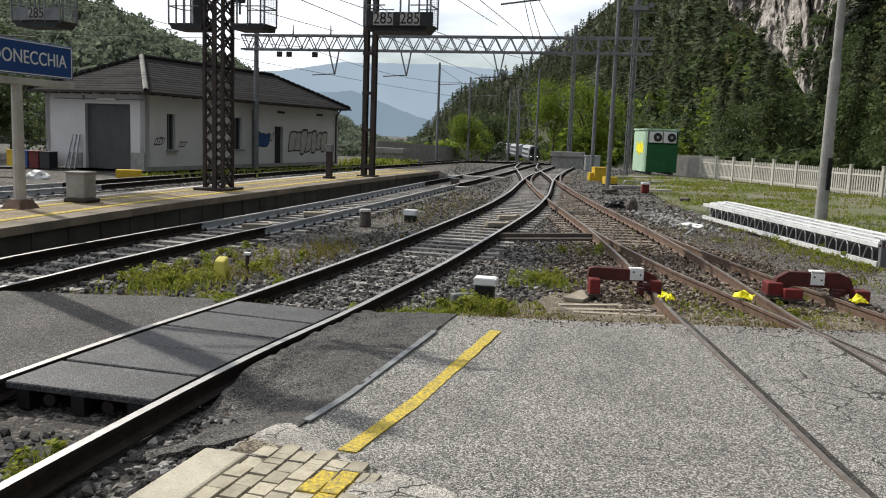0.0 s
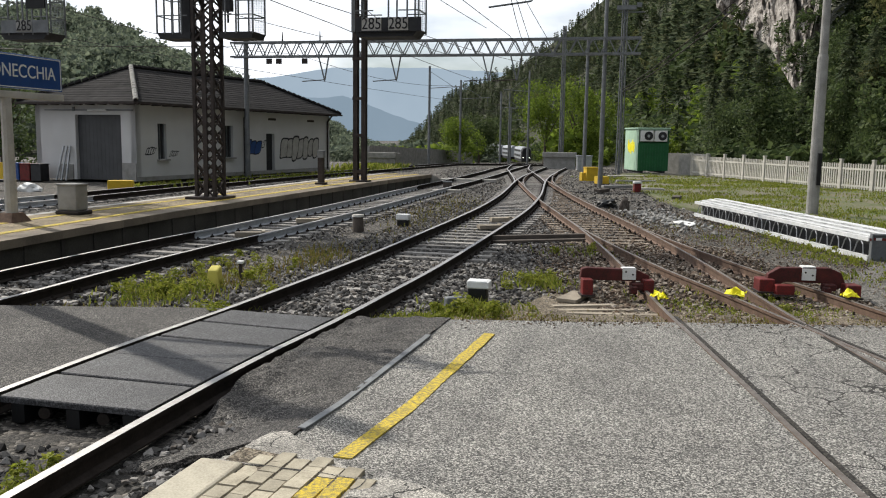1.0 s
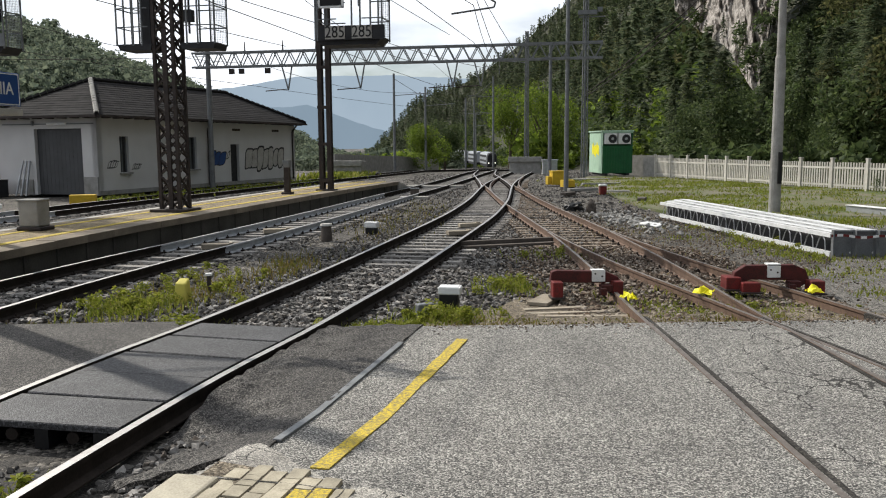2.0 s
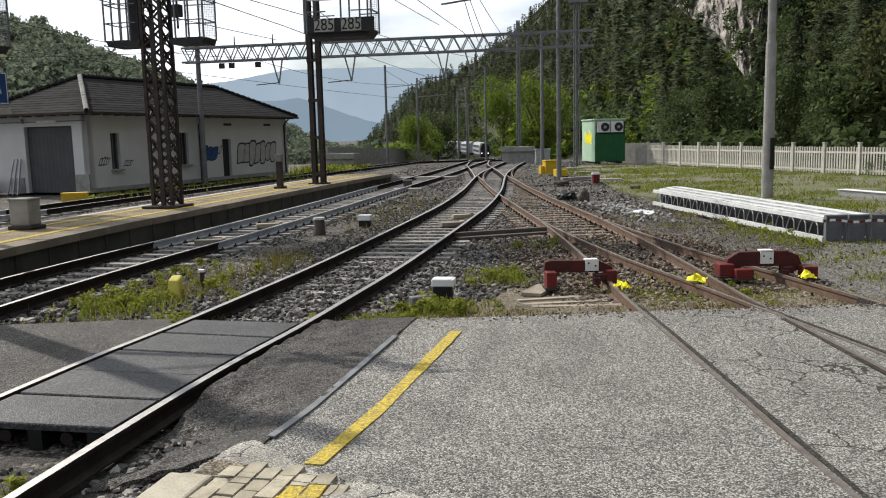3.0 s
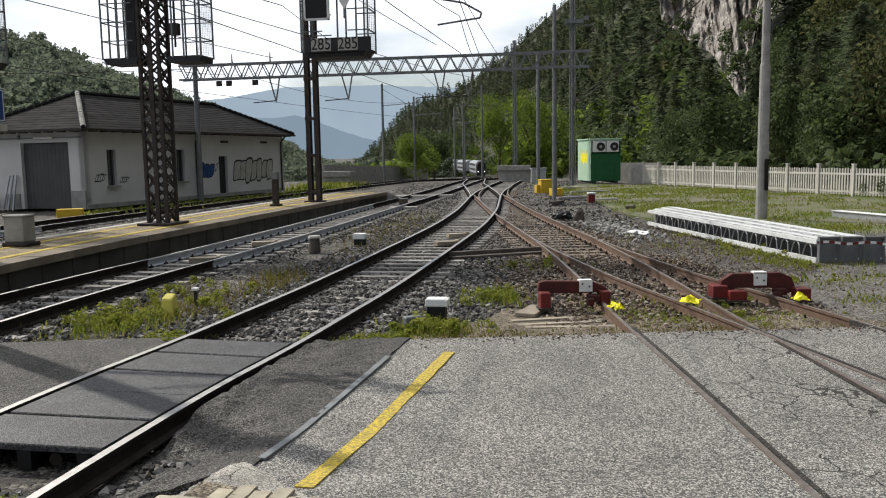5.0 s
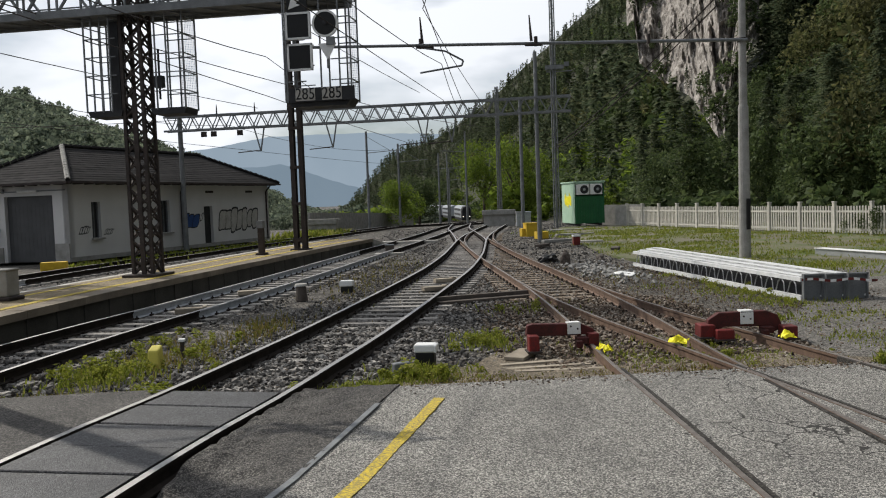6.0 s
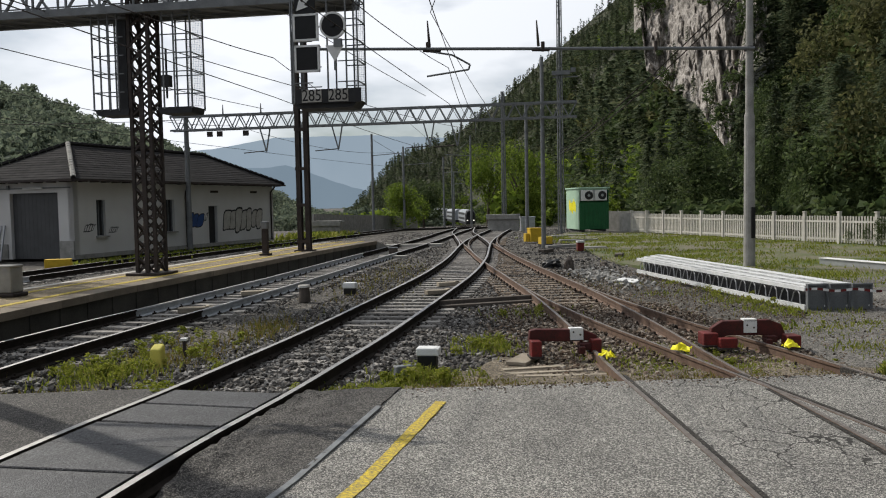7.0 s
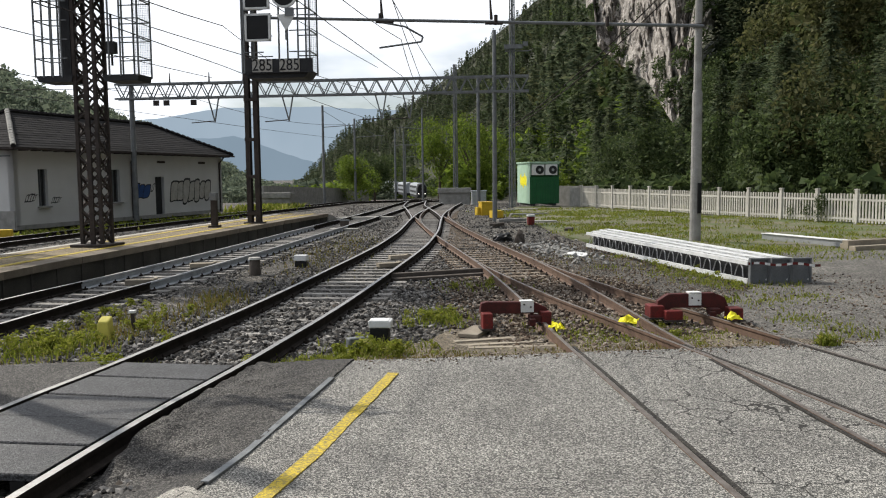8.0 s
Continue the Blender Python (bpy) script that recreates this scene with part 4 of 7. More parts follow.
for i in range(n):
    a, c = p.lerp(q, (i + 0.05) / n), p.lerp(q, (i + 0.5) / n)
    part("hip_mortar", Builder().rod(a + Vector((0, 0, 0.1)), c + Vector((0, 0, 0.13)), 0.1, 0.12, 6), M["concrete_pale"], roof)
part("gutter", Builder().beam((-ov, -ov - 0.06, SH - 0.06), (SL + ov, -ov - 0.06, SH - 0.06), 0.12, 0.1).beam((-ov - 0.06, -ov, SH - 0.06), (-ov - 0.06, SW + ov, SH - 0.06), 0.12, 0.1), M["rust_dark"], shed)
for i in range(26):
    part("rafter_end", Builder().box((-0.4 + i * 0.73, -0.3, SH - 0.09), (0.09, 0.5, 0.1)), M["rust_dark"], shed)
for i in range(9):
    part("rafter_end", Builder().box((-0.3, 0.2 + i * 0.72, SH - 0.09), (0.5, 0.09, 0.1)), M["rust_dark"], shed)
for u in (17.4, 8.3):
    part("downpipe", Builder().rod((u, -0.45, SH - 0.1), (u, -0.08, SH - 0.5), 0.05).rod((u, -0.08, SH - 0.5), (u, -0.08, 0.1), 0.05), M["rust_dark"], shed)

# ---- mountains and woods ----
hx = np.concatenate([[-1, 0, 3, 6], np.arange(10, 120, 8), np.arange(120, 420, 30)])
hy = np.concatenate([np.arange(-60, 160, 8), np.arange(160, 700, 30)])
hb = Builder()
hb.v = [(foot(y) + d, y, hill(foot(y) + d, y) + (1.5 * noise.noise(((foot(y) + d) * 0.06, y * 0.06, 3)) if d > 6 else 0)) for y in hy for d in hx]
n = len(hx)
hb.f = [(j * n + i, j * n + i + 1, (j + 1) * n + i + 1, (j + 1) * n + i) for j in range(len(hy) - 1) for i in range(n - 1)]
hb.m = [0] * len(hb.f)
tagged(part("mountainside", hb, M["slope"], smooth=True), "steep dark wooded mountainside behind the fence", "mountainside", kind="structure")


def ridge_left(az):
    return float(np.interp(az, [-2.0, -1.0, -0.6, -0.53, -0.45, -0.4, -0.36, -0.31, -0.27, -0.23, -0.185, -0.13, -0.09, -0.06], [0.2, 0.17, 0.148, 0.132, 0.138, 0.128, 0.108, 0.086, 0.07, 0.054, 0.038, 0.014, -0.008, -0.02]))


def left_hill(az, t):
    """Point of the hill across the valley: az sideways, t from its foot (0) to its ridge (1)."""
    r = 150 + 220 * t
    return az * r, r, -3.0 + (ridge_left(az) * 370 + 5.0) * (t ** 0.8)


azs, ts = np.linspace(-1.6, -0.05, 50), np.linspace(0, 1.0, 14)
hb = Builder()
hb.v = [left_hill(a, t) for a in azs for t in ts]
n = len(ts)
hb.f = [(j * n + i, j * n + i + 1, (j + 1) * n + i + 1, (j + 1) * n + i) for j in range(len(azs) - 1) for i in range(n - 1)]
hb.m = [0] * len(hb.f)
tagged(part("wooded_hill", hb, M["slope"], smooth=True), "rounded hill covered with broadleaf woods", "hill", kind="structure")


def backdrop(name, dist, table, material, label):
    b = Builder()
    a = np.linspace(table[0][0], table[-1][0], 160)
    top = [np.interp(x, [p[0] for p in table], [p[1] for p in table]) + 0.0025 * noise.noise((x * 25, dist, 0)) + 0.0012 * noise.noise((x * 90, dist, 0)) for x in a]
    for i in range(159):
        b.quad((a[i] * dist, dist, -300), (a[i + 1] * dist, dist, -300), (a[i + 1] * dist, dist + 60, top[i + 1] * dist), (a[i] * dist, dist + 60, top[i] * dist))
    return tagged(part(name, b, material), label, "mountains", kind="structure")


# Unlit ridges: they glow, with the valley's haze painted into their blue.
backdrop("backdrop_far", 4300, [(-0.6, 0.05), (-0.3, 0.062), (-0.2, 0.07), (-0.13, 0.082), (-0.05, 0.083), (0.02, 0.082), (0.08, 0.079), (0.13, 0.1), (0.3, 0.1)], M["far_a"], "mountains far down the valley, glowing with painted pale blue haze")
backdrop("backdrop_near", 2600, [(-0.6, 0.02), (-0.26, 0.03), (-0.2, 0.045), (-0.12, 0.05), (-0.06, 0.03), (-0.02, 0.015), (0.03, 0.04), (0.09, 0.06), (0.16, 0.09), (0.3, 0.1)], M["far_b"], "mountain flank down the valley, glowing with painted blue-grey haze")


def conifer_template(seed, tiers=15, per=7, sprigs=4, size=0.03, pine=False):
    """Branches in tiers round a thin trunk, each set with small flat sprigs; a pine keeps a bare lower trunk and an open crown."""
    r = np.random.default_rng(seed)
    tri = []
    low = 0.32 if pine else 0.06
    for i in range(tiers):
        h = low + (0.97 - low) * i / tiers
        k = (h - low) / (1 - low)
        rad = (0.15 * math.sin(math.pi * min(1, 0.22 + 0.75 * k)) if pine else 0.17 * (1 - k) ** 0.8) + 0.012
        for _ in range(per):
            a, L = r.uniform(0, 2 * math.pi), rad * r.uniform(0.45, 1.2)
            fall = r.uniform(-0.1, 0.25) if pine else r.uniform(0.1, 0.55)
            hh = h + r.uniform(-0.02, 0.02)
            c, s = math.cos(a), math.sin(a)
            for j in range(sprigs):
                t = 0.2 + 0.8 * (j + r.random()) / sprigs
                p = np.array([c * L * t, s * L * t, hh - fall * L * t]) + r.normal(0, 0.1, 3) * L
                out = np.array([c, s, -fall]) * size * r.uniform(0.8, 1.8)
                side = np.array([-s, c, r.normal() * 0.5]) * size * r.uniform(0.35, 0.8)
                tri.append([p - out * 0.5 + side, p - out * 0.5 - side, p + out])
    tri += [[np.array([0.011 * math.cos(t), 0.011 * math.sin(t), 0]), np.array([0.011 * math.cos(t + 2), 0.011 * math.sin(t + 2), 0]), np.array([0, 0, 1.0])] for t in (0, 2, 4)]
    return np.array(tri)


def broadleaf_template(seed, n=420, size=0.06, tall=0.5):
    r = np.random.default_rng(seed)
    lobes = [(r.uniform(-0.2, 0.2), r.uniform(-0.2, 0.2), r.uniform(0.18, 0.82), r.uniform(0.12, 0.26)) for _ in range(9)]
    tri = []
    for _ in range(n):
        x, y, z, s = lobes[r.integers(9)]
        d = r.normal(size=3)
        d /= np.linalg.norm(d)
        c = np.array([x, y, z]) + d * s * r.uniform(0.7, 1.08)
        c[2] = max(c[2], 0.05)
        u, w = r.normal(size=3), r.normal(size=3)
        u = u / np.linalg.norm(u) * size * r.uniform(0.5, 1.3)
        w = w / np.linalg.norm(w) * size * r.uniform(0.5, 1.3)
        tri += [[c - u, c + u * 0.3 + w, c + u], [c - u, c + u, c - w + u * 0.2]]
    return np.array(tri)


def plant(name, templates, spots, material, label, category):
    """spots: x, y, z, height, spread."""
    out = []
    r = np.random.default_rng(len(spots))
    for x, y, z, h, w in spots:
        t = templates[r.integers(len(templates))]
        a = r.uniform(0, 2 * math.pi)
        c, s = math.cos(a), math.sin(a)
        q = t.copy()
        q[..., 0], q[..., 1], q[..., 2] = (t[..., 0] * c - t[..., 1] * s) * h * w + x, (t[..., 0] * s + t[..., 1] * c) * h * w + y, t[..., 2] * h + z
        out.append(q.reshape(-1, 3))
    v = np.concatenate(out)
    return soup(name, v, np.arange(len(v)).reshape(-1, 3), material, label, category)


CON = [conifer_template(k, 14, 6, 3, 0.034, k % 3 == 2) for k in range(6)]
CONF = [conifer_template(60 + k, 34, 9, 10, 0.0125, k % 2 == 1) for k in range(6)]
CONT = [conifer_template(90 + k, 11, 5, 2, 0.05) for k in range(4)]
BROF = [broadleaf_template(80 + k, 1500, 0.021) for k in range(4)]
BRO = [broadleaf_template(20 + k, 210, 0.06) for k in range(5)]
LOW = [broadleaf_template(40 + k, 95, 0.12) for k in range(4)]
HILL = [broadleaf_template(50 + k, 105, 0.085) for k in range(5)]
con, conf, bro, brof, brt, oli, olf = [], [], [], [], [], [], []


def cliff_rim(a):
    """Slope angle under which the bare rock ends, by the way sideways."""
    return float(np.interp(a, [0.30, 0.312, 0.32, 0.345, 0.38, 0.40, 0.42, 0.432, 0.44, 0.47, 0.5], [0.5, 0.26, 0.185, 0.165, 0.145, 0.118, 0.085, 0.1, 0.16, 0.22, 0.5]))


def in_cliff(x, y, top):
    """Ground that the bare rock takes up or that would hide it."""
    a = x / y
    return 0.30 < a < 0.48 and y < 150 and top / y > cliff_rim(a) + 0.012


for _ in range(5400):
    y = 20 + 560 * rng.random() ** 2.0
    d = 1 + 190 * rng.random() ** 1.25
    x = foot(y) + d
    z = hill(x, y) - 0.3
    near = d < 16
    close = x * x + y * y < 90 ** 2
    k, grow = rng.random(), rng.random()
    if not -0.1 < x / y < 1.05:
        continue
    if k < (0.25 if near else 0.66):
        h = (9 + 8 * grow) * (0.7 if near else 1)
        kind_ = conf if close else con
    elif k > 0.93 and not near:
        h, kind_ = 6 + 5 * grow, oli
    else:
        h = (5 + 5 * grow) * (0.75 if near else 1)
        kind_ = brt if y > 90 and rng.random() < (0.55 if near else 0.08) else brof if close else bro
    if close and x / y > 0.5 and rng.random() < 0.13:
        h, kind_ = 6 + 6 * grow, olf
    if in_cliff(x, y, z + h - 2.1):
        if not (rng.random() < 0.1 and in_cliff(x, y, z + 0.5) and y > 95):
            continue
        h *= 0.35
    kind_.append((x, y, z, h, rng.uniform(0.85, 1.3)))
plant("conifer_wood", CON, con, M["conifer"], "dark spruce and pine wood on the mountainside", "trees")
plant("near_conifers", CONF, conf, M["conifer"], "tall pines and spruces on the slope behind the fence", "trees")
plant("broadleaf_wood", BRO, bro, M["broadleaf"], "broadleaf trees mixed into the mountain wood", "trees")
plant("near_broadleaf", BROF, brof, M["broadleaf"], "leafy trees and shrubs behind the fence", "trees")
plant("olive_wood", BRO, oli, M["olive"], "olive-brown trees in the mountain wood", "trees")
plant("near_olive_trees", BROF, olf, M["olive"], "olive-brown trees on the slope behind the fence", "trees")
plant("light_wood", BRO, brt, M["bright_leaf"], "sunlit light green trees along the mountain foot", "trees")
left = []
for _ in range(2300):
    az, t = rng.uniform(-0.85, -0.06), rng.random() ** 0.9
    x, y, z = left_hill(az, t)
    left.append((x, y, z - 1.5, rng.uniform(5, 9) * (1 if az < -0.2 else 0.6), rng.uniform(0.9, 1.4)))
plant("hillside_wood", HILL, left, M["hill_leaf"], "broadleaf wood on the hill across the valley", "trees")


def ridge_right(az):
    return float(np.interp(az, [-0.06, -0.041, -0.02, 0.007, 0.035, 0.06, 0.082, 0.117, 0.151, 0.179, 0.22, 0.266, 0.4], [-0.03, -0.012, 0.015, 0.045, 0.064, 0.072, 0.081, 0.106, 0.132, 0.158, 0.191, 0.23, 0.33]))


def far_flank(az, t):
    """Point of the mountain's far flank: az sideways, t from its foot (0) to its ridge (1)."""
    r = 390 + 230 * t
    return az * r, r, -10.0 + (ridge_right(az) * 620 + 10.0) * (t ** 0.9)


azs, ts = np.linspace(-0.055, 0.4, 40), np.linspace(0, 1.0, 12)
fb = Builder()
fb.v = [far_flank(a, t) for a in azs for t in ts]
n = len(ts)
fb.f = [(j * n + i, j * n + i + 1, (j + 1) * n + i + 1, (j + 1) * n + i) for j in range(len(azs) - 1) for i in range(n - 1)]
fb.m = [0] * len(fb.f)
tagged(part("far_mountainside", fb, M["slope"], smooth=True), "wooded far flank of the mountain down the valley", "mountainside", kind="structure")
flank = []
for _ in range(2300):
    az, t = rng.uniform(-0.05, 0.3), rng.random() ** 0.85
    x, y, z = far_flank(az, t)
    flank.append((x, y, z - 1.0, rng.uniform(5, 11), rng.uniform(1.0, 1.5)))
plant("far_conifers", CONT, flank, M["conifer"], "dark conifer wood on the mountain's far flank", "trees")


cliff_con, cliff_bro = [], []


def cliff():
    """A rough bare face above the trees, broken into ledges, cracks and ribs."""
    b = Builder()
    nu, nv = 110, 120
    for j in range(nv + 1):
        for i in range(nu + 1):
            u, w = i / nu, j / nv
            a = 0.305 + 0.165 * u
            q = w * 24 + 3.0 * noise.noise((u * 5, w * 5, 11)) + 1.2 * noise.noise((u * 16, w * 9, 13))
            st = math.floor(q) + max(0.0, min(1.0, (q - math.floor(q) - 0.55) / 0.45))
            turn = max(0.0, min(1.0, u / 0.8))
            y = 114 - 32 * turn * turn * (3 - 2 * turn) + 26 * st / 24
            el = min(cliff_rim(a), 0.24) - 0.03
            z = 2.1 + (el + (0.56 - el) * w) * y
            k = noise.fractal((u * 8, w * 10, 1), 0.8, 2.1, 7)
            rib = abs(noise.noise((u * 14 + w * 4, w * 5, 7)))
            ledge = abs(noise.noise((u * 5, w * 26 + u * 4, 5)))
            y += -1.8 * k - 2.2 * rib - 1.4 * ledge + 0.8 * noise.noise((u * 45, w * 60, 3)) + 0.45 * noise.noise((u * 100, w * 120, 6)) + 6 * max(0, 1 - min(u, 1 - u) * 9) ** 2
            b.v.append((a * y, y, z))
    for j in range(nv):
        for i in range(nu):
            q = j * (nu + 1) + i
            b.f.append((q, q + 1, q + nu + 2, q + nu + 1))
    b.m = [0] * len(b.f)
    for _ in range(300):
        u, w = rng.random(), rng.random() ** 1.2
        x, y, z = b.v[int(w * nv) * (nu + 1) + int(u * nu)]
        if rng.random() < 0.25 + 0.75 * abs(u - 0.45) * 1.6:
            (cliff_con if rng.random() < 0.45 else cliff_bro).append((x - 0.3, y - 0.4, z - 0.4, rng.uniform(1.0, 4.2), 1.1))
    return tagged(part("rock_face", b, M["rock"]), "pale grey-pink bare rock cliff among the trees", "cliff", kind="structure")


cliff()
plant("cliff_conifers", CON, cliff_con, M["conifer"], "small pines rooted on the ledges of the cliff", "trees")
plant("cliff_bushes", BRO, cliff_bro, M["broadleaf"], "bushes growing on the ledges of the cliff", "bushes")


def tree(x, y, h, w, material, label, seed, z=None, bush=False):
    t = thing("tree", x, y, drop(y) - 0.25 if z is None else z, 0, label, "tree")
    r = np.random.default_rng(seed)
    b = Builder()
    b.rod((0, 0, 0), (0.02 * h, 0, h * 0.45), 0.022 * h, 0.014 * h)
    for k in range(7):
        a = k * 2.4
        p = Vector((0.02 * h, 0, h * r.uniform(0.25, 0.45)))
        b.rod(p, p + Vector((math.cos(a) * h * 0.2 * w, math.sin(a) * h * 0.2 * w, h * r.uniform(0.15, 0.35))), 0.009 * h, 0.003 * h, 6)
    part("trunk", b, M["bark"], t)
    q = broadleaf_template(seed, 5000, 0.016)
    q = q.reshape(-1, 3) * (h * w, h * w, h)
    me = bpy.data.meshes.new("crown")
    me.from_pydata(q.tolist(), [], np.arange(len(q)).reshape(-1, 3).tolist())
    me.materials.append(material)
    part("crown", me, material, t)
    return t


tree(2.05, 92, 5.8, 1.25, M["bright_leaf"], "round light green tree beside the line", 71)
tree(5.6, 122, 8, 1.2, M["broadleaf"], "dense green tree behind the far tracks", 72)
tree(15.6, 98, 11, 0.8, M["bright_leaf"], "tall bright green tree at the foot of the slope", 73)
tree(18.2, 106, 11.5, 0.85, M["bright_leaf"], "tall bright green tree at the foot of the slope", 74)
tree(14.6, 118, 11, 0.9, M["bright_leaf"], "bright green tree behind the buffer block", 75)
tree(-24.5, 47, 7.5, 1.1, M["broadleaf"], "dark tree behind the shed", 76)
tree(-30, 52, 8.5, 1.1, M["broadleaf"], "dark tree behind the shed", 77)
tree(-35, 58, 9, 1.1, M["broadleaf"], "dark tree behind the shed", 78)

# ---- railway structures ----
def lattice_tower():
    t = thing("lattice_tower", -6.27, 22.83, PZ - 0.01, -13, "dark brown riveted lattice steel tower on the platform", "tower")
    H, w = 9.2, 0.265
    for sx in (-1, 1):
        for sy in (-1, 1):
            part("leg", Builder().beam((sx * w, sy * w, 0), (sx * w, sy * w, H), 0.085), M["rust_dark"], t)
    step = 0.46
    for i in range(int(H / step)):
        z0, z1 = i * step + 0.06, (i + 1) * step + 0.06
        for k in range(4):
            a, b = [((-w, -w), (w, -w)), ((w, -w), (w, w)), ((w, w), (-w, w)), ((-w, w), (-w, -w))][k]
            off = 0.02
            part("brace", Builder().beam((a[0], a[1], z0), (b[0], b[1], z1), 0.045), M["rust_dark"], t)
            part("brace", Builder().beam((b[0] * 1.03, b[1] * 1.03, z0), (a[0] * 1.03, a[1] * 1.03, z1), 0.045), M["rust_dark"], t)
    part("base_plate", Builder().box((0, 0, 0.04), (1.0, 1.0, 0.08)), M["rust_dark"], t, bevel=0.02)
    part("cable_duct", Builder().box((0.05, -0.32, 2.4), (0.12, 0.06, 4.8)), M["rust_dark"], t)
    return t


lattice_tower()
BD = Vector((0.974, -0.226, 0))


def signal_beam():
    t = thing("signal_gantry_beam", -6.27, 22.83, 0, -13, "grey steel lattice gantry beam carrying signal cages", "gantry beam")
    x0, x1, z0, z1, d = -17.0, 5.75, 7.28, 8.55, 0.55
    for y in (-d, d):
        part("bottom_chord", Builder().beam((x0, y, z0), (x1, y, z0), 0.14, 0.2), M["steel_grey"], t)
        part("top_chord", Builder().beam((x0, y, z1), (x1, y, z1), 0.1, 0.12), M["steel_grey"], t)
        n = 24
        for i in range(n):
            a, b = x0 + (x1 - x0) * i / n, x0 + (x1 - x0) * (i + 1) / n
            part("diagonal", Builder().beam((a, y, z0 if i % 2 else z1), (b, y, z1 if i % 2 else z0), 0.06), M["steel_grey"], t)
            part("upright", Builder().beam((b, y, z0), (b, y, z1), 0.05), M["steel_grey"], t)
        for z in (z0 + 0.45, z0 + 0.85):
            part("guard_rail", Builder().beam((x0, y * 1.08, z), (x1, y * 1.08, z), 0.035), M["steel_grey"], t)
    b = Builder()
    part("walkway", Builder().box(((x0 + x1) / 2, 0, z0 + 0.02), (x1 - x0, 2 * d, 0.05)), M["steel_grey"], t)
    for i in range(24):
        part("cross_bar", Builder().beam((x0 + (x1 - x0) * i / 24, -d, z0 - 0.06), (x0 + (x1 - x0) * (i + 1) / 24, d, z0 - 0.06), 0.05), M["steel_grey"], t)
    return t


signal_beam()


def cage(x0, x1, y, z0, z1, label, screens, dense):
    """A service cage hanging from the beam: floor, posts, rails, wire screens."""
    t = thing("signal_cage", (x0 + x1) / 2, y, z0, -13, label, "signal cage", "signal cages")
    w, h, d = (x1 - x0) / 0.974, z1 - z0, 0.75
    if len(dense) == 7:
        for a, c in ((-0.5, -0.14), (0.14, 0.5)):
            part("floor", Builder().hull([(a * w + 0.08, -d / 2, -0.12), (c * w - 0.04, -d / 2, -0.12), (c * w - 0.04, d / 2, -0.12), (a * w + 0.08, d / 2, -0.12)], [(a * w, -d / 2, 0.04), (c * w, -d / 2, 0.04), (c * w, d / 2, 0.04), (a * w, d / 2, 0.04)]), M["dark"], t, "dark steel floor")
    else:
        part("floor", Builder().hull([(-w / 2 + 0.15, -d / 2, -0.12), (w / 2 - 0.15, -d / 2, -0.12), (w / 2 - 0.15, d / 2, -0.12), (-w / 2 + 0.15, d / 2, -0.12)],
                                 [(-w / 2, -d / 2, 0.06), (w / 2, -d / 2, 0.06), (w / 2, d / 2, 0.06), (-w / 2, d / 2, 0.06)]), M["dark"], t)
    for px in dense:
        for y_ in (-d / 2, d / 2):
            part("post", Builder().beam((px * w, y_, 0), (px * w, y_, h), 0.036), M["steel_grey"], t)
    for i in range(1, 6):
        z = h * i / 5.2
        for y_ in (-d / 2, d / 2):
            part("rail_bar", Builder().beam((-w / 2, y_, z), (-w / 2 + 0.32 * w, y_, z), 0.026), M["steel_grey"], t)
            part("rail_bar", Builder().beam((w / 2 - 0.3 * w, y_, z), (w / 2, y_, z), 0.026), M["steel_grey"], t)
        for s in (-1, 1):
            part("side_bar", Builder().beam((s * w / 2, -d / 2, z), (s * w / 2, d / 2, z), 0.026), M["steel_grey"], t)
    for a, c in screens:
        b = Builder()
        n = int((c - a) * w / 0.045)
        for i in range(n + 1):
            x = (a + (c - a) * i / n) * w
            b.beam((x, d / 2, 0.1), (x, d / 2, h), 0.006)
        for i in range(int(h / 0.045)):
            b.beam((a * w, d / 2, 0.1 + i * 0.045), (c * w, d / 2, 0.1 + i * 0.045), 0.006)
        s = part("wire_screen", b, M["galvanised"], t, "fine wire mesh screen")
        s["kind"] = "stuff"
    return t


cage(-7.5, -4.82, 22.83, 4.72, 7.2, "dark steel service cage round the lattice tower", [(0.33, 0.5)], (-0.5, -0.42, -0.33, -0.24, 0.22, 0.33, 0.5))
part("signal_back", Builder().box((-0.62, -0.2, 1.2), (0.28, 0.1, 2.3)), M["dark"], bpy.data.objects["signal_cage"])
part("equipment", Builder().box((0.55, -0.1, 0.75), (0.22, 0.2, 0.3)).rod((0.55, -0.1, 0.3), (0.55, -0.1, 1.6), 0.03), M["dark"], bpy.data.objects["signal_cage"])
sc = cage(-2.14, -0.49, 21.35, 4.66, 7.3, "steel signal cage hanging from the gantry beam", [(0.33, 0.5)], (-0.5, -0.47, 0.05, 0.33, 0.5))


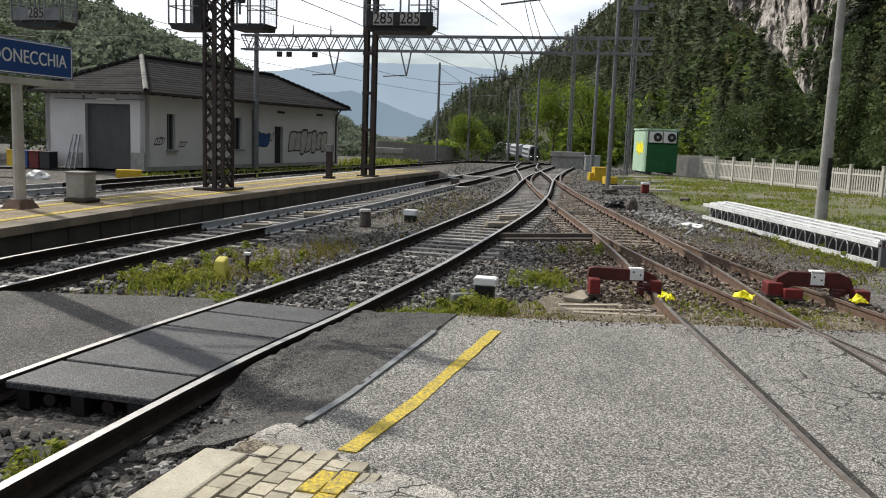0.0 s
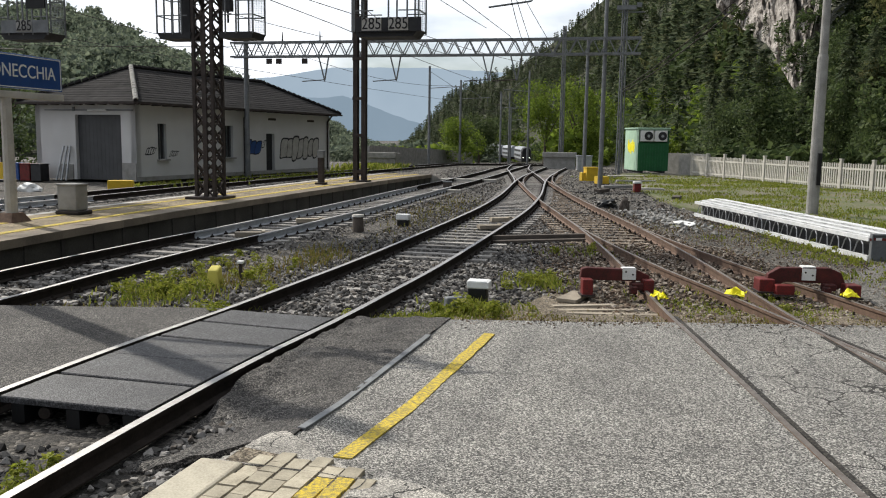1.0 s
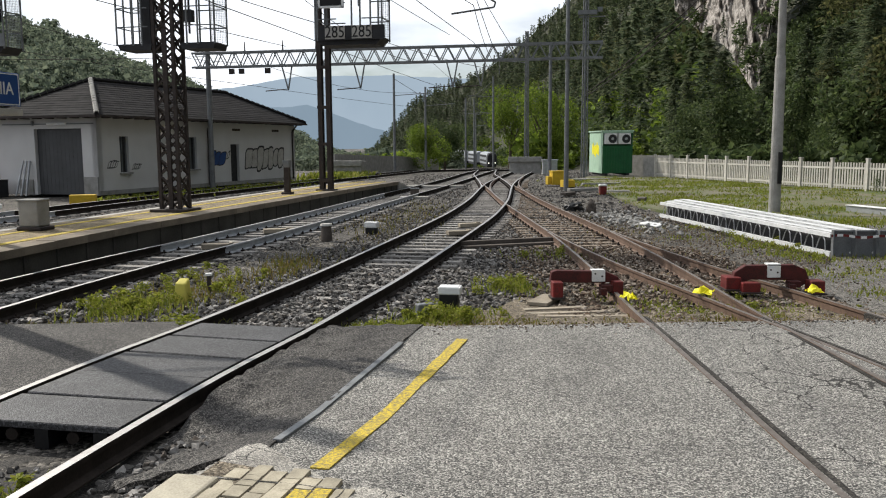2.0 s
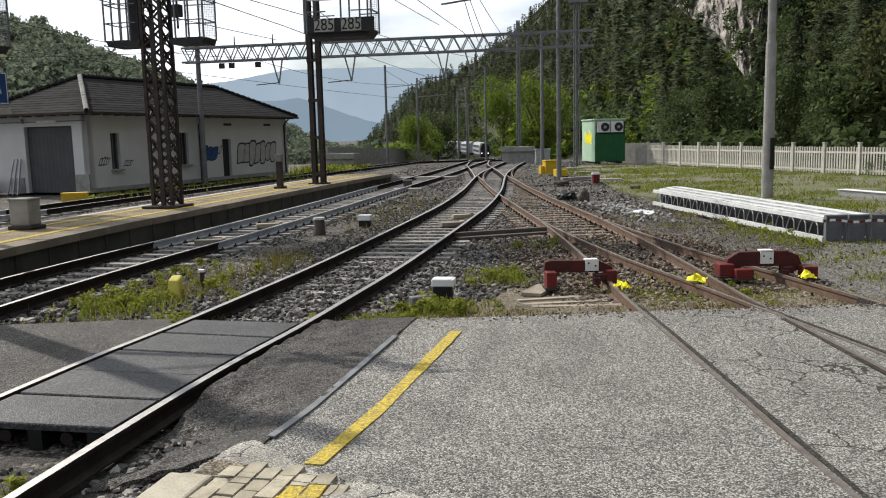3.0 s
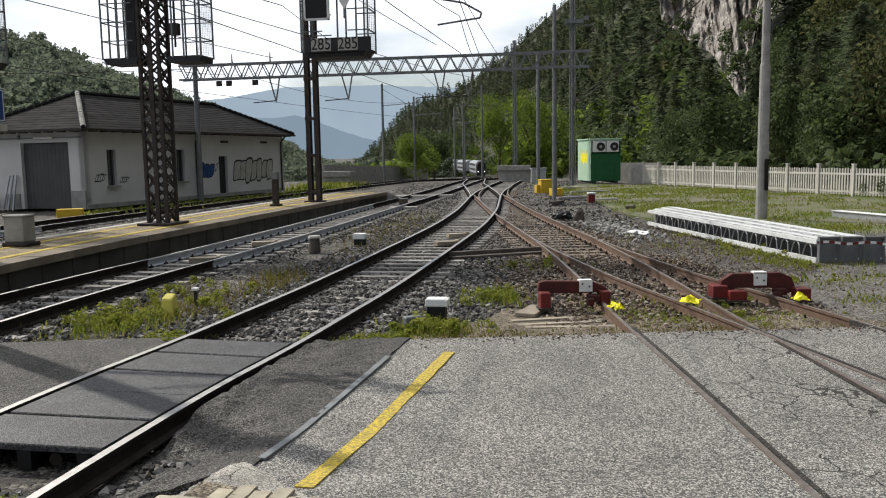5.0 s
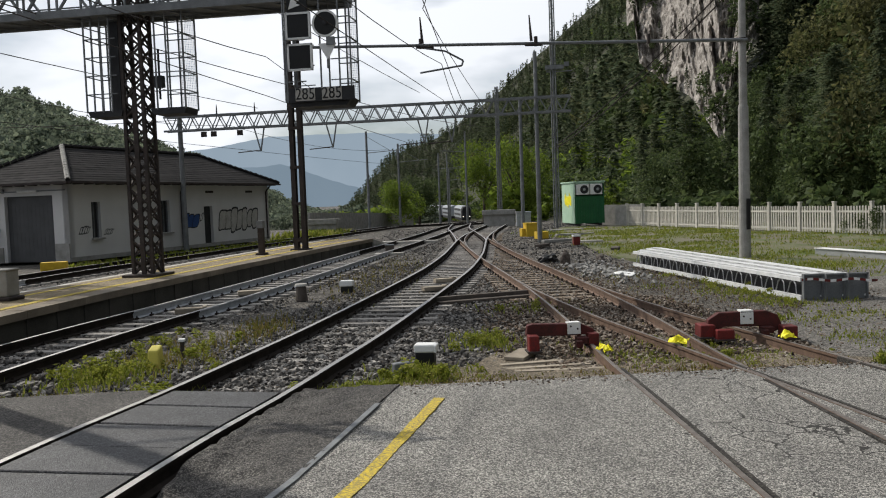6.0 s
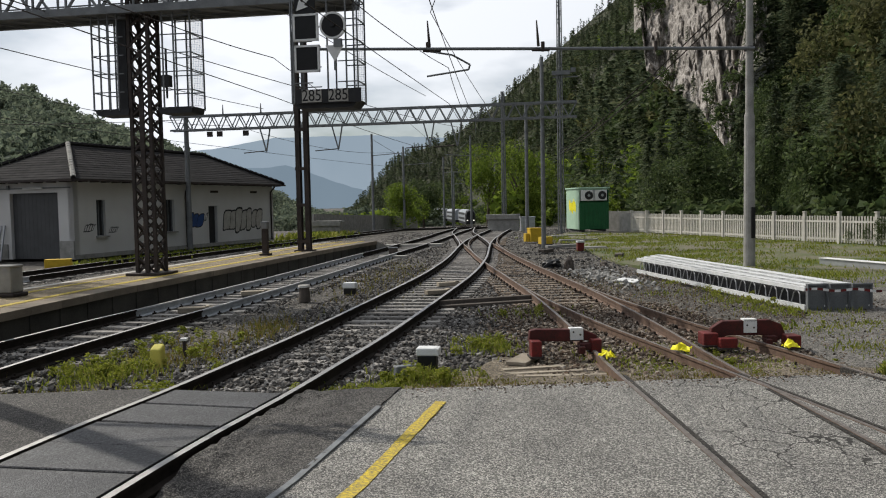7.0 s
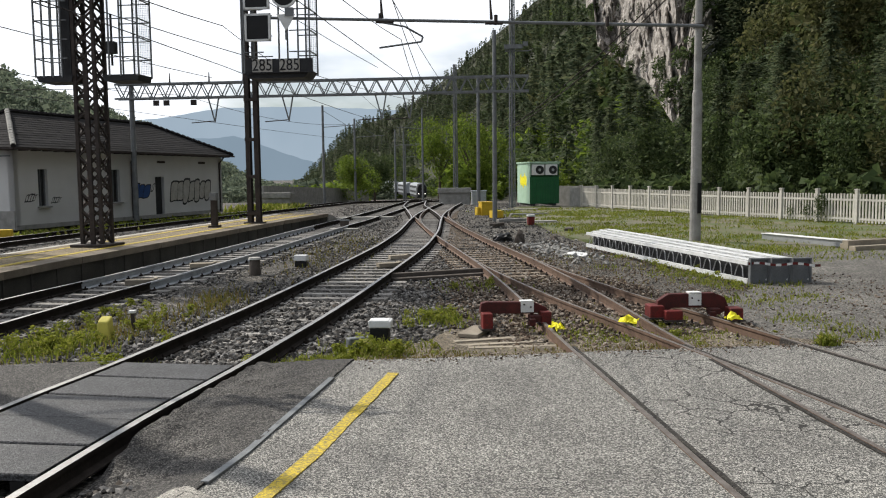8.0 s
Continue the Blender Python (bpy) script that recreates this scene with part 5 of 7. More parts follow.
def signal_head(name, label, dx, z, kind, w, h):
    """A signal board on the cage's front; dx from the cage's middle."""
    t = thing(name, -1.315 + dx * 0.974, 21.35 - 0.5 - dx * 0.226, z, -13, label, "signal", "signals in the cage")
    if kind == "square":
        part("board", Builder().box((0, 0, 0), (w - 0.06, 0.05, h - 0.06)), M["black"], t)
        f = Builder()
        part("white_frame", f.box((0, -0.01, h / 2 - 0.025), (w, 0.07, 0.05)).box((0, -0.01, -h / 2 + 0.025), (w, 0.07, 0.05)).box((-w / 2 + 0.025, -0.01, 0), (0.05, 0.07, h)).box((w / 2 - 0.025, -0.01, 0), (0.05, 0.07, h)), M["white"], t)
        part("hood", Builder().box((0, 0.1, 0), (w * 0.5, 0.2, h * 0.5)), M["black"], t)
    elif kind == "round":
        n = 32
        ring = lambda r, y: [(r * math.cos(2 * math.pi * i / n), y, r * math.sin(2 * math.pi * i / n)) for i in range(n)]
        part("board", Builder().hull(ring(w / 2 - 0.04, -0.03), ring(w / 2 - 0.04, 0.03)), M["black"], t)
        b = Builder()
        a, c = ring(w / 2 - 0.05, -0.04), ring(w / 2, -0.04)
        a2, c2 = ring(w / 2 - 0.05, 0.03), ring(w / 2, 0.03)
        b.add(a + c + a2 + c2, [q for i in range(n) for j in [(i + 1) % n] for q in ((i, j, n + j, n + i), (2 * n + i, 3 * n + i, 3 * n + j, 2 * n + j), (n + i, n + j, 3 * n + j, 3 * n + i), (i, 2 * n + i, 2 * n + j, j))])
        part("white_rim", b, M["white"], t)
        part("lens", Builder().rod((0, -0.07, 0.02), (0, -0.03, 0.02), 0.06, n=16), M["dark"], t)
        part("bracket", Builder().beam((0.12, 0, -w / 2), (0.12, 0, -w / 2 - 0.2), 0.2, 0.1), M["steel_grey"], t)
    elif kind == "arrow":
        part("board", Builder().box((0, 0, 0), (w, 0.05, h)), M["black"], t)
        s = Vector((-0.707, 0, -0.707))
        p = Vector((-0.707, 0, 0.707))
        b = Builder()
        pts = [s * 0.3, s * 0.02 + p * 0.15, s * 0.06 + p * 0.045, -s * 0.24 + p * 0.045, -s * 0.24 - p * 0.045, s * 0.06 - p * 0.045, s * 0.02 - p * 0.15]
        part("white_arrow", b.hull([q + Vector((0, -0.045, 0)) for q in pts], [q + Vector((0, -0.028, 0)) for q in pts]), M["white"], t)
    elif kind == "triangle":
        q = [(-w / 2, -0.02, h / 2), (w / 2, -0.02, h / 2), (0, -0.02, -h / 2)]
        part("plate", Builder().hull(q, [(x, 0.02, z_) for x, y_, z_ in q]), M["white"], t)
        part("stem", Builder().beam((0, 0.04, -h), (0, 0.04, h * 0.6), 0.06), M["steel_grey"], t)
    return t


signal_head("arrow_signal", "black indicator board with a slanting white arrow", -0.54, 7.12, "arrow", 0.52, 0.56)
signal_head("square_signal", "black square signal board with a white frame", -0.53, 6.5, "square", 0.64, 0.66)
signal_head("square_signal", "black square signal board with a white frame, lower one", -0.51, 5.74, "square", 0.64, 0.66)
signal_head("round_signal", "round black signal with a white rim and dark lens", 0.16, 6.52, "round", 0.66, 0.66)
signal_head("triangle_plate", "white triangular plate pointing down below the round signal", 0.19, 5.84, "triangle", 0.46, 0.4)
nb = thing("number_board", -1.315, 21.35 - 0.46, 4.8, -13, "dark board with white plates and black numbers 285 285", "number board")
part("board", Builder().box((0, 0, 0.02), (1.66, 0.04, 0.34)), M["dark"], nb)


def text(s, size, material, parent, place, label="", extrude=0.004, wide=1.0):
    cu = bpy.data.curves.new("lettering", "FONT")
    cu.body, cu.size, cu.extrude, cu.align_x, cu.align_y = s, size, extrude, "CENTER", "CENTER"
    ob = new("lettering", cu)
    dg = bpy.context.evaluated_depsgraph_get()
    me = bpy.data.meshes.new_from_object(ob.evaluated_get(dg))
    bpy.data.objects.remove(ob)
    me.materials.clear()
    me.materials.append(material)
    o = new("lettering", me)
    o.parent = parent
    o.matrix_local = place @ Matrix.Diagonal((wide, 1, 1, 1))
    if label:
        o["label"] = label
    return o


for dx in (-0.42, 0.26):
    pl_ = part("number_plate", Builder().box((dx, -0.026, 0.03), (0.5, 0.02, 0.31)), M["concrete_pale"], nb)
    text("285", 0.4, M["black"], nb, pose(dx, -0.042, 0.03, 90, 0, 0), "black numbers", 0.004, 0.85)


def twin_mast():
    t = thing("twin_mast", -3.12, 32.65, PZ - 0.01, -13, "dark brown twin-channel steel mast on the platform", "mast")
    for s in (-1, 1):
        part("channel", Builder().box((s * 0.165, 0, 4.2), (0.1, 0.26, 8.4)).box((s * 0.165, 0.12, 4.2), (0.17, 0.03, 8.4)).box((s * 0.165, -0.12, 4.2), (0.17, 0.03, 8.4)), M["rust_dark"], t)
    for z in (0.4, 1.8, 3.2, 4.7, 6.2, 7.7):
        part("tie_plate", Builder().box((0, -0.15, z), (0.52, 0.05, 0.12)), M["rust_dark"], t)
    part("base", Builder().box((0, 0, 0.03), (0.7, 0.6, 0.06)), M["rust_dark"], t)
    return t


twin_mast()


def hidden_mast():
    """Mast just beside the view whose shadow and bracket shadow fall across the level crossing."""
    t = thing("catenary_mast", -8.35, 13.3, PZ - 0.01, -14, "grey steel catenary mast with a bracket on the platform", "mast")
    part("pole", Builder().rod((0, 0, 0), (0, 0, 9.3), 0.19, 0.15, 12), M["steel_grey"], t)
    part("bracket", Builder().rod((0, 0, 5.55), (3.85, 0, 5.6), 0.05), M["steel_grey"], t)
    part("stay_tube", Builder().rod((0, 0, 6.6), (2.6, 0, 5.62), 0.025), M["steel_grey"], t)
    part("insulator", Builder().rod((2.75, 0, 5.95), (2.75, 0, 5.15), 0.06), M["rust_dark"], t)
    part("insulator", Builder().rod((3.45, 0, 6.0), (3.45, 0, 5.05), 0.06), M["rust_dark"], t)
    part("registration_arm", Builder().rod((3.8, 0, 5.2), (2.4, 0, 5.3), 0.035).rod((2.7, 0, 5.95), (3.8, 0, 5.85), 0.035).rod((2.75, 0, 5.2), (3.5, 0, 5.9), 0.03), M["steel_grey"], t)
    return t


hidden_mast()


def station_sign():
    t = thing("station_sign", -8.33, 16.2, PZ - 0.01, 76.5, "blue enamel station name sign with white lettering on a concrete frame", "station sign")
    part("post", Builder().rod((0, 0, 0), (0, 0, 2.42), 0.12, 0.1, 10), M["concrete_pale"], t)
    part("base", Builder().hull([(-0.28, -0.22, 0), (0.28, -0.22, 0), (0.28, 0.22, 0), (-0.28, 0.22, 0)], [(-0.15, -0.14, 0.18), (0.15, -0.14, 0.18), (0.15, 0.14, 0.18), (-0.15, 0.14, 0.18)]), M["rail_rust"], t, "rusty post base")
    part("cross_beam", Builder().box((0, 0, 2.45), (3.1, 0.2, 0.13)), M["concrete_pale"], t, bevel=0.01)
    part("panel", Builder().box((0, -0.05, 2.9), (3.05, 0.08, 0.66)), M["blue"], t, bevel=0.02)
    f = Builder()
    for z in (2.6, 3.2):
        f.box((0, -0.093, z), (2.95, 0.008, 0.018))
    for x in (-1.475, 1.475):
        f.box((x, -0.093, 2.9), (0.018, 0.008, 0.6))
    part("border_line", f, M["white"], t)
    text("BARDONECCHIA", 0.36, M["white"], t, pose(-0.02, -0.094, 2.9, 90, 0, 0), "white capital letters", 0.004, 0.96)
    return t


station_sign()


def far_gantry():
    A, Bv = Vector((-11.2, 45.55, 0)), Vector((9.5, 40.6, 0))
    L = (Bv - A).length
    t = thing("catenary_gantry", A.x, A.y, -0.2, math.degrees(math.atan2(Bv.y - A.y, Bv.x - A.x)), "grey steel lattice gantry spanning the tracks for overhead wires", "gantry")
    z0, z1 = 6.42, 7.15
    for y in (-0.2, 0.2):
        part("bottom_chord", Builder().beam((0, y, z0), (L, y, z0), 0.09, 0.1), M["steel_grey"], t)
        part("top_chord", Builder().beam((0, y, z1), (L, y, z1), 0.09, 0.1), M["steel_grey"], t)
        n = 56
        for i in range(n):
            part("diagonal", Builder().beam((L * i / n, y, z0 if i % 2 else z1), (L * (i + 1) / n, y, z1 if i % 2 else z0), 0.045), M["steel_grey"], t)
    part("pole", Builder().rod((0.8, 0, 0), (0.8, 0, 7.6), 0.15, 0.12, 10), M["steel_grey"], t)
    part("pole", Builder().rod((L - 1.68, 0, 0), (L - 1.68, 0, 9.4), 0.12, 0.09, 10), M["steel_grey"], t)
    for u in (5.2, 9.1, 13.9, 15.3):
        for s in (-0.28, 0.28):
            part("hanger", Builder().beam((u + s, 0, z0), (u + 0.05, 0, z0 - 1.25), 0.06), M["steel_grey"], t)
        part("steady_arm", Builder().rod((u + 0.05, 0, z0 - 1.2), (u - 1.2, 0, z0 - 1.28), 0.025), M["rust_dark"], t)
    for u in (2.9, 5.0, 6.8):
        part("insulator", Builder().rod((u, 0, z1), (u, 0, z1 + 0.55), 0.05, 0.02), M["rust_dark"], t)
    for u in (2.2, 2.75, 4.2):
        part("marker_plate", Builder().box((u, -0.15, z0 - 0.25), (0.32, 0.03, 0.28)), M["rust_dark"], t)
    return t


far_gantry()


def pole_right():
    t = thing("concrete_pole", 11.85, 26.4, -0.16, 0, "tall grey concrete mast with a long horizontal tube bracket", "mast")
    part("pole", Builder().rod((0, 0, 0), (0.0, 0, 4.9), 0.185, 0.16, 14).rod((0, 0, 4.9), (0, 0, 5.0), 0.16, 0.13, 14).rod((0, 0, 5.0), (0, 0, 10.5), 0.13, 0.1, 14), M["concrete"], t)
    part("cable_sleeve", Builder().box((0.03, -0.22, 1.45), (0.12, 0.06, 1.0)), M["black"], t)
    part("tube_arm", Builder().rod((0.1, -0.15, 7.04), (-14.1, -0.5, 7.04), 0.055, 0.045), M["steel_grey"], t)
    for x in (-3.2, -6.8, -10.4):
        part("clamp", Builder().rod((x, -0.35, 6.95), (x, -0.35, 7.25), 0.06), M["rust_dark"], t)
    for x in (-6.95, -10.35):
        part("insulator", Builder().rod((x, -0.4, 7.1), (x - 0.05, -0.4, 7.9), 0.05, 0.02).rod((x - 0.2, -0.4, 6.98), (x + 0.35, -0.4, 6.98), 0.04), M["rust_dark"], t)
        part("pull_off", Builder().rod((x - 0.1, -0.4, 6.98), (x + 0.7, -0.4, 6.85), 0.03).rod((x + 0.7, -0.4, 6.85), (x + 1.25, -0.4, 6.55), 0.03).rod((x + 1.25, -0.4, 6.55), (x + 1.2, -0.4, 6.4), 0.03).rod((x + 1.2, -0.4, 6.4), (x - 0.1, -0.4, 6.2), 0.03), M["steel_grey"], t) if x < -8 else None
    part("clamp_band", Builder().rod((0, 0, 7.0), (0, 0, 7.12), 0.17, n=12), M["rust_dark"], t)
    return t


pole_right()


def mast(x, y, h, label, arm=0.0, r=0.14, lattice=False, lamp=False):
    t = thing("mast", x, y, drop(y) - 0.25, -13, label, "mast", "masts along the line")
    if lattice:
        for sx in (-0.2, 0.2):
            for sy in (-0.2, 0.2):
                part("leg", Builder().beam((sx, sy, 0), (sx * 0.7, sy * 0.7, h), 0.06), M["steel_grey"], t)
        part("core_pipe", Builder().rod((0, 0, 0), (0, 0, h), 0.1, 0.07), M["steel_grey"], t)
        n = int(h / 0.6)
        for i in range(n):
            s = 1 if i % 2 else -1
            k = 0.2 * (1 - 0.3 * i / n)
            part("brace", Builder().beam((-s * k, -k, i * 0.6), (s * k, -k, i * 0.6 + 0.6), 0.04), M["steel_grey"], t)
            part("brace", Builder().beam((-k, -s * k, i * 0.6), (-k, s * k, i * 0.6 + 0.6), 0.04), M["steel_grey"], t)
    else:
        part("pole", Builder().rod((0, 0, 0), (0, 0, h), r, r * 0.75, 10), M["steel_grey"], t)
    if arm:
        part("bracket", Builder().rod((0, 0, h * 0.78), (arm, 0, h * 0.8), 0.035).rod((0, 0, h * 0.95), (arm * 0.7, 0, h * 0.8), 0.02).rod((arm * 0.9, 0, h * 0.8), (arm * 0.9, 0, h * 0.7), 0.02), M["steel_grey"], t)
    if lamp:
        part("floodlight", Builder().box((0.1, 0, h * 0.6), (1.3, 0.5, 0.28)).box((0.95, 0, h * 0.61), (0.35, 0.3, 0.3)).beam((-0.5, 0, h * 0.585), (1.3, 0, h * 0.585), 0.08), M["steel_grey"], t)
    return t


mast(10.14, 59, 9.2, "slim grey steel mast beside the sidings", 0)
mast(12.6, 59, 19, "tall grey lattice lighting mast with floodlights", 0, lattice=True, lamp=True)
mast(-1.1, 80, 9.3, "grey catenary mast with a bracket arm", 3.2)
mast(2.1, 90, 9.0, "grey catenary mast with a bracket arm", 3.2)
mast(11.8, 82, 13.5, "grey catenary mast between far tracks", -3.0, lattice=True)
mast(10.2, 98, 11, "grey catenary mast in the distance", -3.0)
mast(9.6, 118, 10, "grey catenary mast in the distance", 3.0)
mast(16, 120, 10, "grey catenary mast in the distance", -3.0)
mast(12.5, 150, 10, "grey catenary mast in the distance", 3.0)
mast(20, 160, 10, "grey catenary mast in the distance", -3.0)
mast(7.4, 104, 9, "grey catenary mast in the distance", 3.0)


def wire(pts, r, label, sag=0.0, n=10):
    b = Builder()
    for p, q in zip(pts[:-1], pts[1:]):
        p, q = Vector(p), Vector(q)
        prev = p
        for i in range(1, n + 1):
            t = i / n
            c = p.lerp(q, t) - Vector((0, 0, 4 * sag * t * (1 - t)))
            b.rod(prev, c, r, n=4)
            prev = c
    me = b.mesh("overhead_wire", [M["rust_dark"]])
    bm = bmesh.new()
    bm.from_mesh(me)
    bmesh.ops.remove_doubles(bm, verts=bm.verts, dist=0.002)
    bm.to_mesh(me)
    bm.free()
    return tagged(part("overhead_wire", me, M["rust_dark"]), label, "wire", "overhead wires")


def line_wires(points, ys_, z, sag, r, label):
    p = spline(points, 0.5)
    q = [(float(np.interp(y, p[:, 1], p[:, 0])), y, z + drop(y)) for y in ys_]
    return wire(q, r, label, sag)


for pts, nm in ((T2, "platform track"), (T1 + STUB[:3], "main track")):
    yy_ = (-3, 24, 44, 80, 118, 160) if pts is T2 else (-3, 26, 43)
    line_wires(pts, yy_, 5.2, 0.05, 0.011, "thin copper contact wire above the " + nm)
    line_wires(pts, yy_, 6.3, 0.55, 0.012, "sagging carrier wire above the " + nm)
line_wires(T3, (3, 24, 45, 70, 92), 5.2, 0.05, 0.011, "thin copper contact wire above the rear track")
line_wires(T3, (3, 24, 45, 70, 92), 6.4, 0.5, 0.012, "sagging carrier wire above the rear track")
wire([(11.85, 26.3, 9.1), (12.6, 59, 5.6)], 0.032, "black cable sagging from the concrete mast", 0.35)
wire([(11.85, 26.3, 8.8), (12.6, 59, 5.4)], 0.032, "black cable sagging from the concrete mast", 0.4)
wire([(-20, 6, 8.2), (-6.3, 45.2, 7.3)], 0.016, "overhead feeder cable to the gantry", 0.3)
wire([(-15, 6, 8.0), (-1.2, 43, 7.3), (12, 82, 9)], 0.016, "overhead feeder cable to the gantry", 0.35)
wire([(-8.6, 8, 9.2), (2.2, 42.2, 7.5)], 0.016, "overhead feeder cable to the gantry", 0.3)
wire([(-1.0, 8, 8.6), (4.5, 41.8, 6.4)], 0.014, "overhead cable above the main track", 0.25)
wire([(2.0, 10, 8.4), (1.55, 26, 8.0), (5.6, 41.5, 6.3)], 0.014, "overhead cable above the sidings", 0.15)
wire([(-40, 42, 7.4), (-10.4, 45.4, 6.8)], 0.016, "cable running to the gantry pole", 0.5)
wire([(-60, 60, 9.6), (-22, 45, 6.4)], 0.03, "pale cable behind the shed roof", 0.3)


# ---- yard things ----
def wheel_stop(x, y, rz, w, arch, label):
    t = thing("wheel_stop", x, y, -0.03, rz, label, "wheel stop", "wheel stops on the sidings")
    if arch:
        prof = [(-w / 2, 0.06), (-w / 2 + 0.02, 0.22), (-w / 2 + 0.18, 0.32), (w / 2 - 0.25, 0.33), (w / 2 - 0.08, 0.26), (w / 2, 0.06), (w / 2 - 0.14, 0.02), (w / 2 - 0.24, 0.1), (-w / 2 + 0.25, 0.11), (-w / 2 + 0.15, 0.04)]
    else:
        prof = [(-w / 2, 0.14), (-w / 2 + 0.02, 0.29), (-w / 2 + 0.1, 0.31), (w / 2 - 0.2, 0.29), (w / 2, 0.2), (w / 2, 0.13), (w / 2 - 0.3, 0.12), (-w / 2 + 0.25, 0.13)]
    part("cross_beam", Builder().hull([(a, -0.06, z) for a, z in prof], [(a, 0.06, z) for a, z in prof]), M["red_dark"], t, bevel=0.012)
    px_ = 0.02 if arch else 0.2
    pl_ = part("white_plate", Builder().box((px_, -0.07, 0.23), (0.19, 0.025, 0.17)).box((px_, 0, 0.335 if arch else 0.3), (0.19, 0.15, 0.02)), M["white"], t, "dirty white plate")
    part("bolt", Builder().rod((px_ - 0.05, -0.09, 0.26), (px_ - 0.05, -0.08, 0.26), 0.014).rod((px_ + 0.05, -0.09, 0.22), (px_ + 0.05, -0.08, 0.22), 0.014), M["rust_dark"], pl_)
    if arch:
        blocks = ((-w / 2 - 0.02, -0.02, 0.06, 0.22, 0.3, 0.2), (-w / 2 + 0.2, -0.22, 0.02, 0.26, 0.16, 0.16), (w / 2 + 0.02, -0.16, 0.02, 0.2, 0.26, 0.2))
    else:
        blocks = ((-w / 2 + 0.08, -0.16, 0.05, 0.15, 0.22, 0.24), (w / 2 - 0.04, -0.1, 0.06, 0.15, 0.2, 0.2))
    for x_, y_, z_, a_, b_, h_ in blocks:
        fo = part("foot", Builder().box((x_, y_, z_), (a_, b_, h_)), M["red"], t, bevel=0.015)
        part("foot_plate", Builder().box((x_, y_, z_ - h_ / 2 + 0.012), (a_ + 0.05, b_ + 0.05, 0.024)), M["rust_dark"], fo)
    part("clamp", Builder().box((0.3, -0.1, 0.06), (0.16, 0.2, 0.09)).box((0.24, -0.2, 0.02), (0.09, 0.12, 0.1)), M["red_dark"], t, bevel=0.01)
    part("brace", Builder().beam((-w / 2 + 0.12, 0.3, 0.03), (-w / 2 + 0.2, 0.03, 0.2), 0.05).beam((w / 2 - 0.15, 0.3, 0.03), (w / 2 - 0.2, 0.03, 0.2), 0.05), M["red_dark"], t)
    return t


wheel_stop(2.53, 11.85, 0, 1.0, False, "dull red steel wheel stop clamped on the siding rail")
wheel_stop(5.36, 12.0, -4, 1.14, True, "dull red arched wheel stop clamped on the siding rail")


def crumpled(x, y, z, s, seed):
    r = np.random.default_rng(seed)
    b = Builder()
    n = 5
    g_ = [[(i / n - 0.5) * s + r.normal() * 0.015, (j / n - 0.5) * s * 0.8 + r.normal() * 0.015, abs(r.normal()) * 0.035 + 0.02 + 0.07 * math.exp(-((i - 2.5) ** 2 + (j - 2.5) ** 2) / 4)] for j in range(n + 1) for i in range(n + 1)]
    f_ = [(j * (n + 1) + i, j * (n + 1) + i + 1, (j + 1) * (n + 1) + i + 1, (j + 1) * (n + 1) + i) for j in range(n) for i in range(n)]
    k = len(g_)
    b.add(g_, f_)
    ob = part("yellow_marker", b, M["yellow_flag"])
    mod = ob.modifiers.new("thick", "SOLIDIFY")
    mod.thickness = 0.008
    ob.matrix_world = pose(x, y, z, 0, 0, seed * 37)
    return tagged(ob, "crumpled bright yellow plastic marker on the rail", "marker", "yellow markers on the rails")


crumpled(2.95, 10.95, -0.02, 0.2, 3)
crumpled(4.1, 11.3, -0.02, 0.24, 4)
crumpled(5.62, 11.2, -0.02, 0.2, 5)


def girder(x, y, rz, L, label):
    t = thing("lattice_girder", x, y, -0.15, rz, label, "girder", "stacked lattice girders")
    w, h = 0.4, 0.46
    for s in (-1, 1):
        part("bottom_chord", Builder().box((s * w / 2, L / 2, 0.05), (0.07, L, 0.1)), M["zinc"], t)
        part("top_chord", Builder().box((s * (w / 2 - 0.01), L / 2, h - 0.04), (0.09, L, 0.08)), M["zinc"], t)
    part("top_flat", Builder().box((0, L / 2, h + 0.006), (w * 0.42, L, 0.012)), M["zinc"], t)
    for i in range(int(L / 0.9)):
        part("cross_flat", Builder().box((0, 0.3 + i * 0.9, h - 0.02), (w * 0.9, 0.06, 0.03)), M["zinc"], t)
    n = int(L / 0.45)
    for i in range(n):
        for s in (-1, 1):
            b = Builder()
            y0 = 0.2 + i * 0.45
            xx = s * (w / 2 + 0.0)
            pts_ = [(xx, y0, 0.08), (xx, y0 + 0.03, 0.3), (xx, y0 + 0.1, h - 0.09), (xx, y0 + 0.17, h - 0.08), (xx, y0 + 0.25, 0.3), (xx, y0 + 0.36, 0.08)]
            for p, q in zip(pts_[:-1], pts_[1:]):
                b.rod(p, q, 0.014, n=6)
            part("lacing_loop", b, M["galvanised"], t)
    # Dark plate added inside the girder in place of the shadow in its interior.
    part("inner_plate", Builder().box((0.0, L / 2, h / 2), (0.015, L * 0.98, h * 0.8)), M["dark"], t)
    part("end_plate", Builder().box((0, -0.015, h / 2 + 0.02), (w + 0.02, 0.03, h + 0.1)).box((-w / 2, -0.05, h / 2 + 0.02), (0.03, 0.08, h + 0.1)).box((w / 2, -0.05, h / 2 + 0.02), (0.03, 0.08, h + 0.1)).box((0, -0.05, h + 0.05), (w, 0.08, 0.03)), M["steel_grey"], t, "dark grey steel end plate")
    for sx in (-0.18, 0.18):
        part("bolt_hole", Builder().rod((sx, -0.036, 0.08), (sx, -0.028, 0.08), 0.022), M["white"], t)
    return t


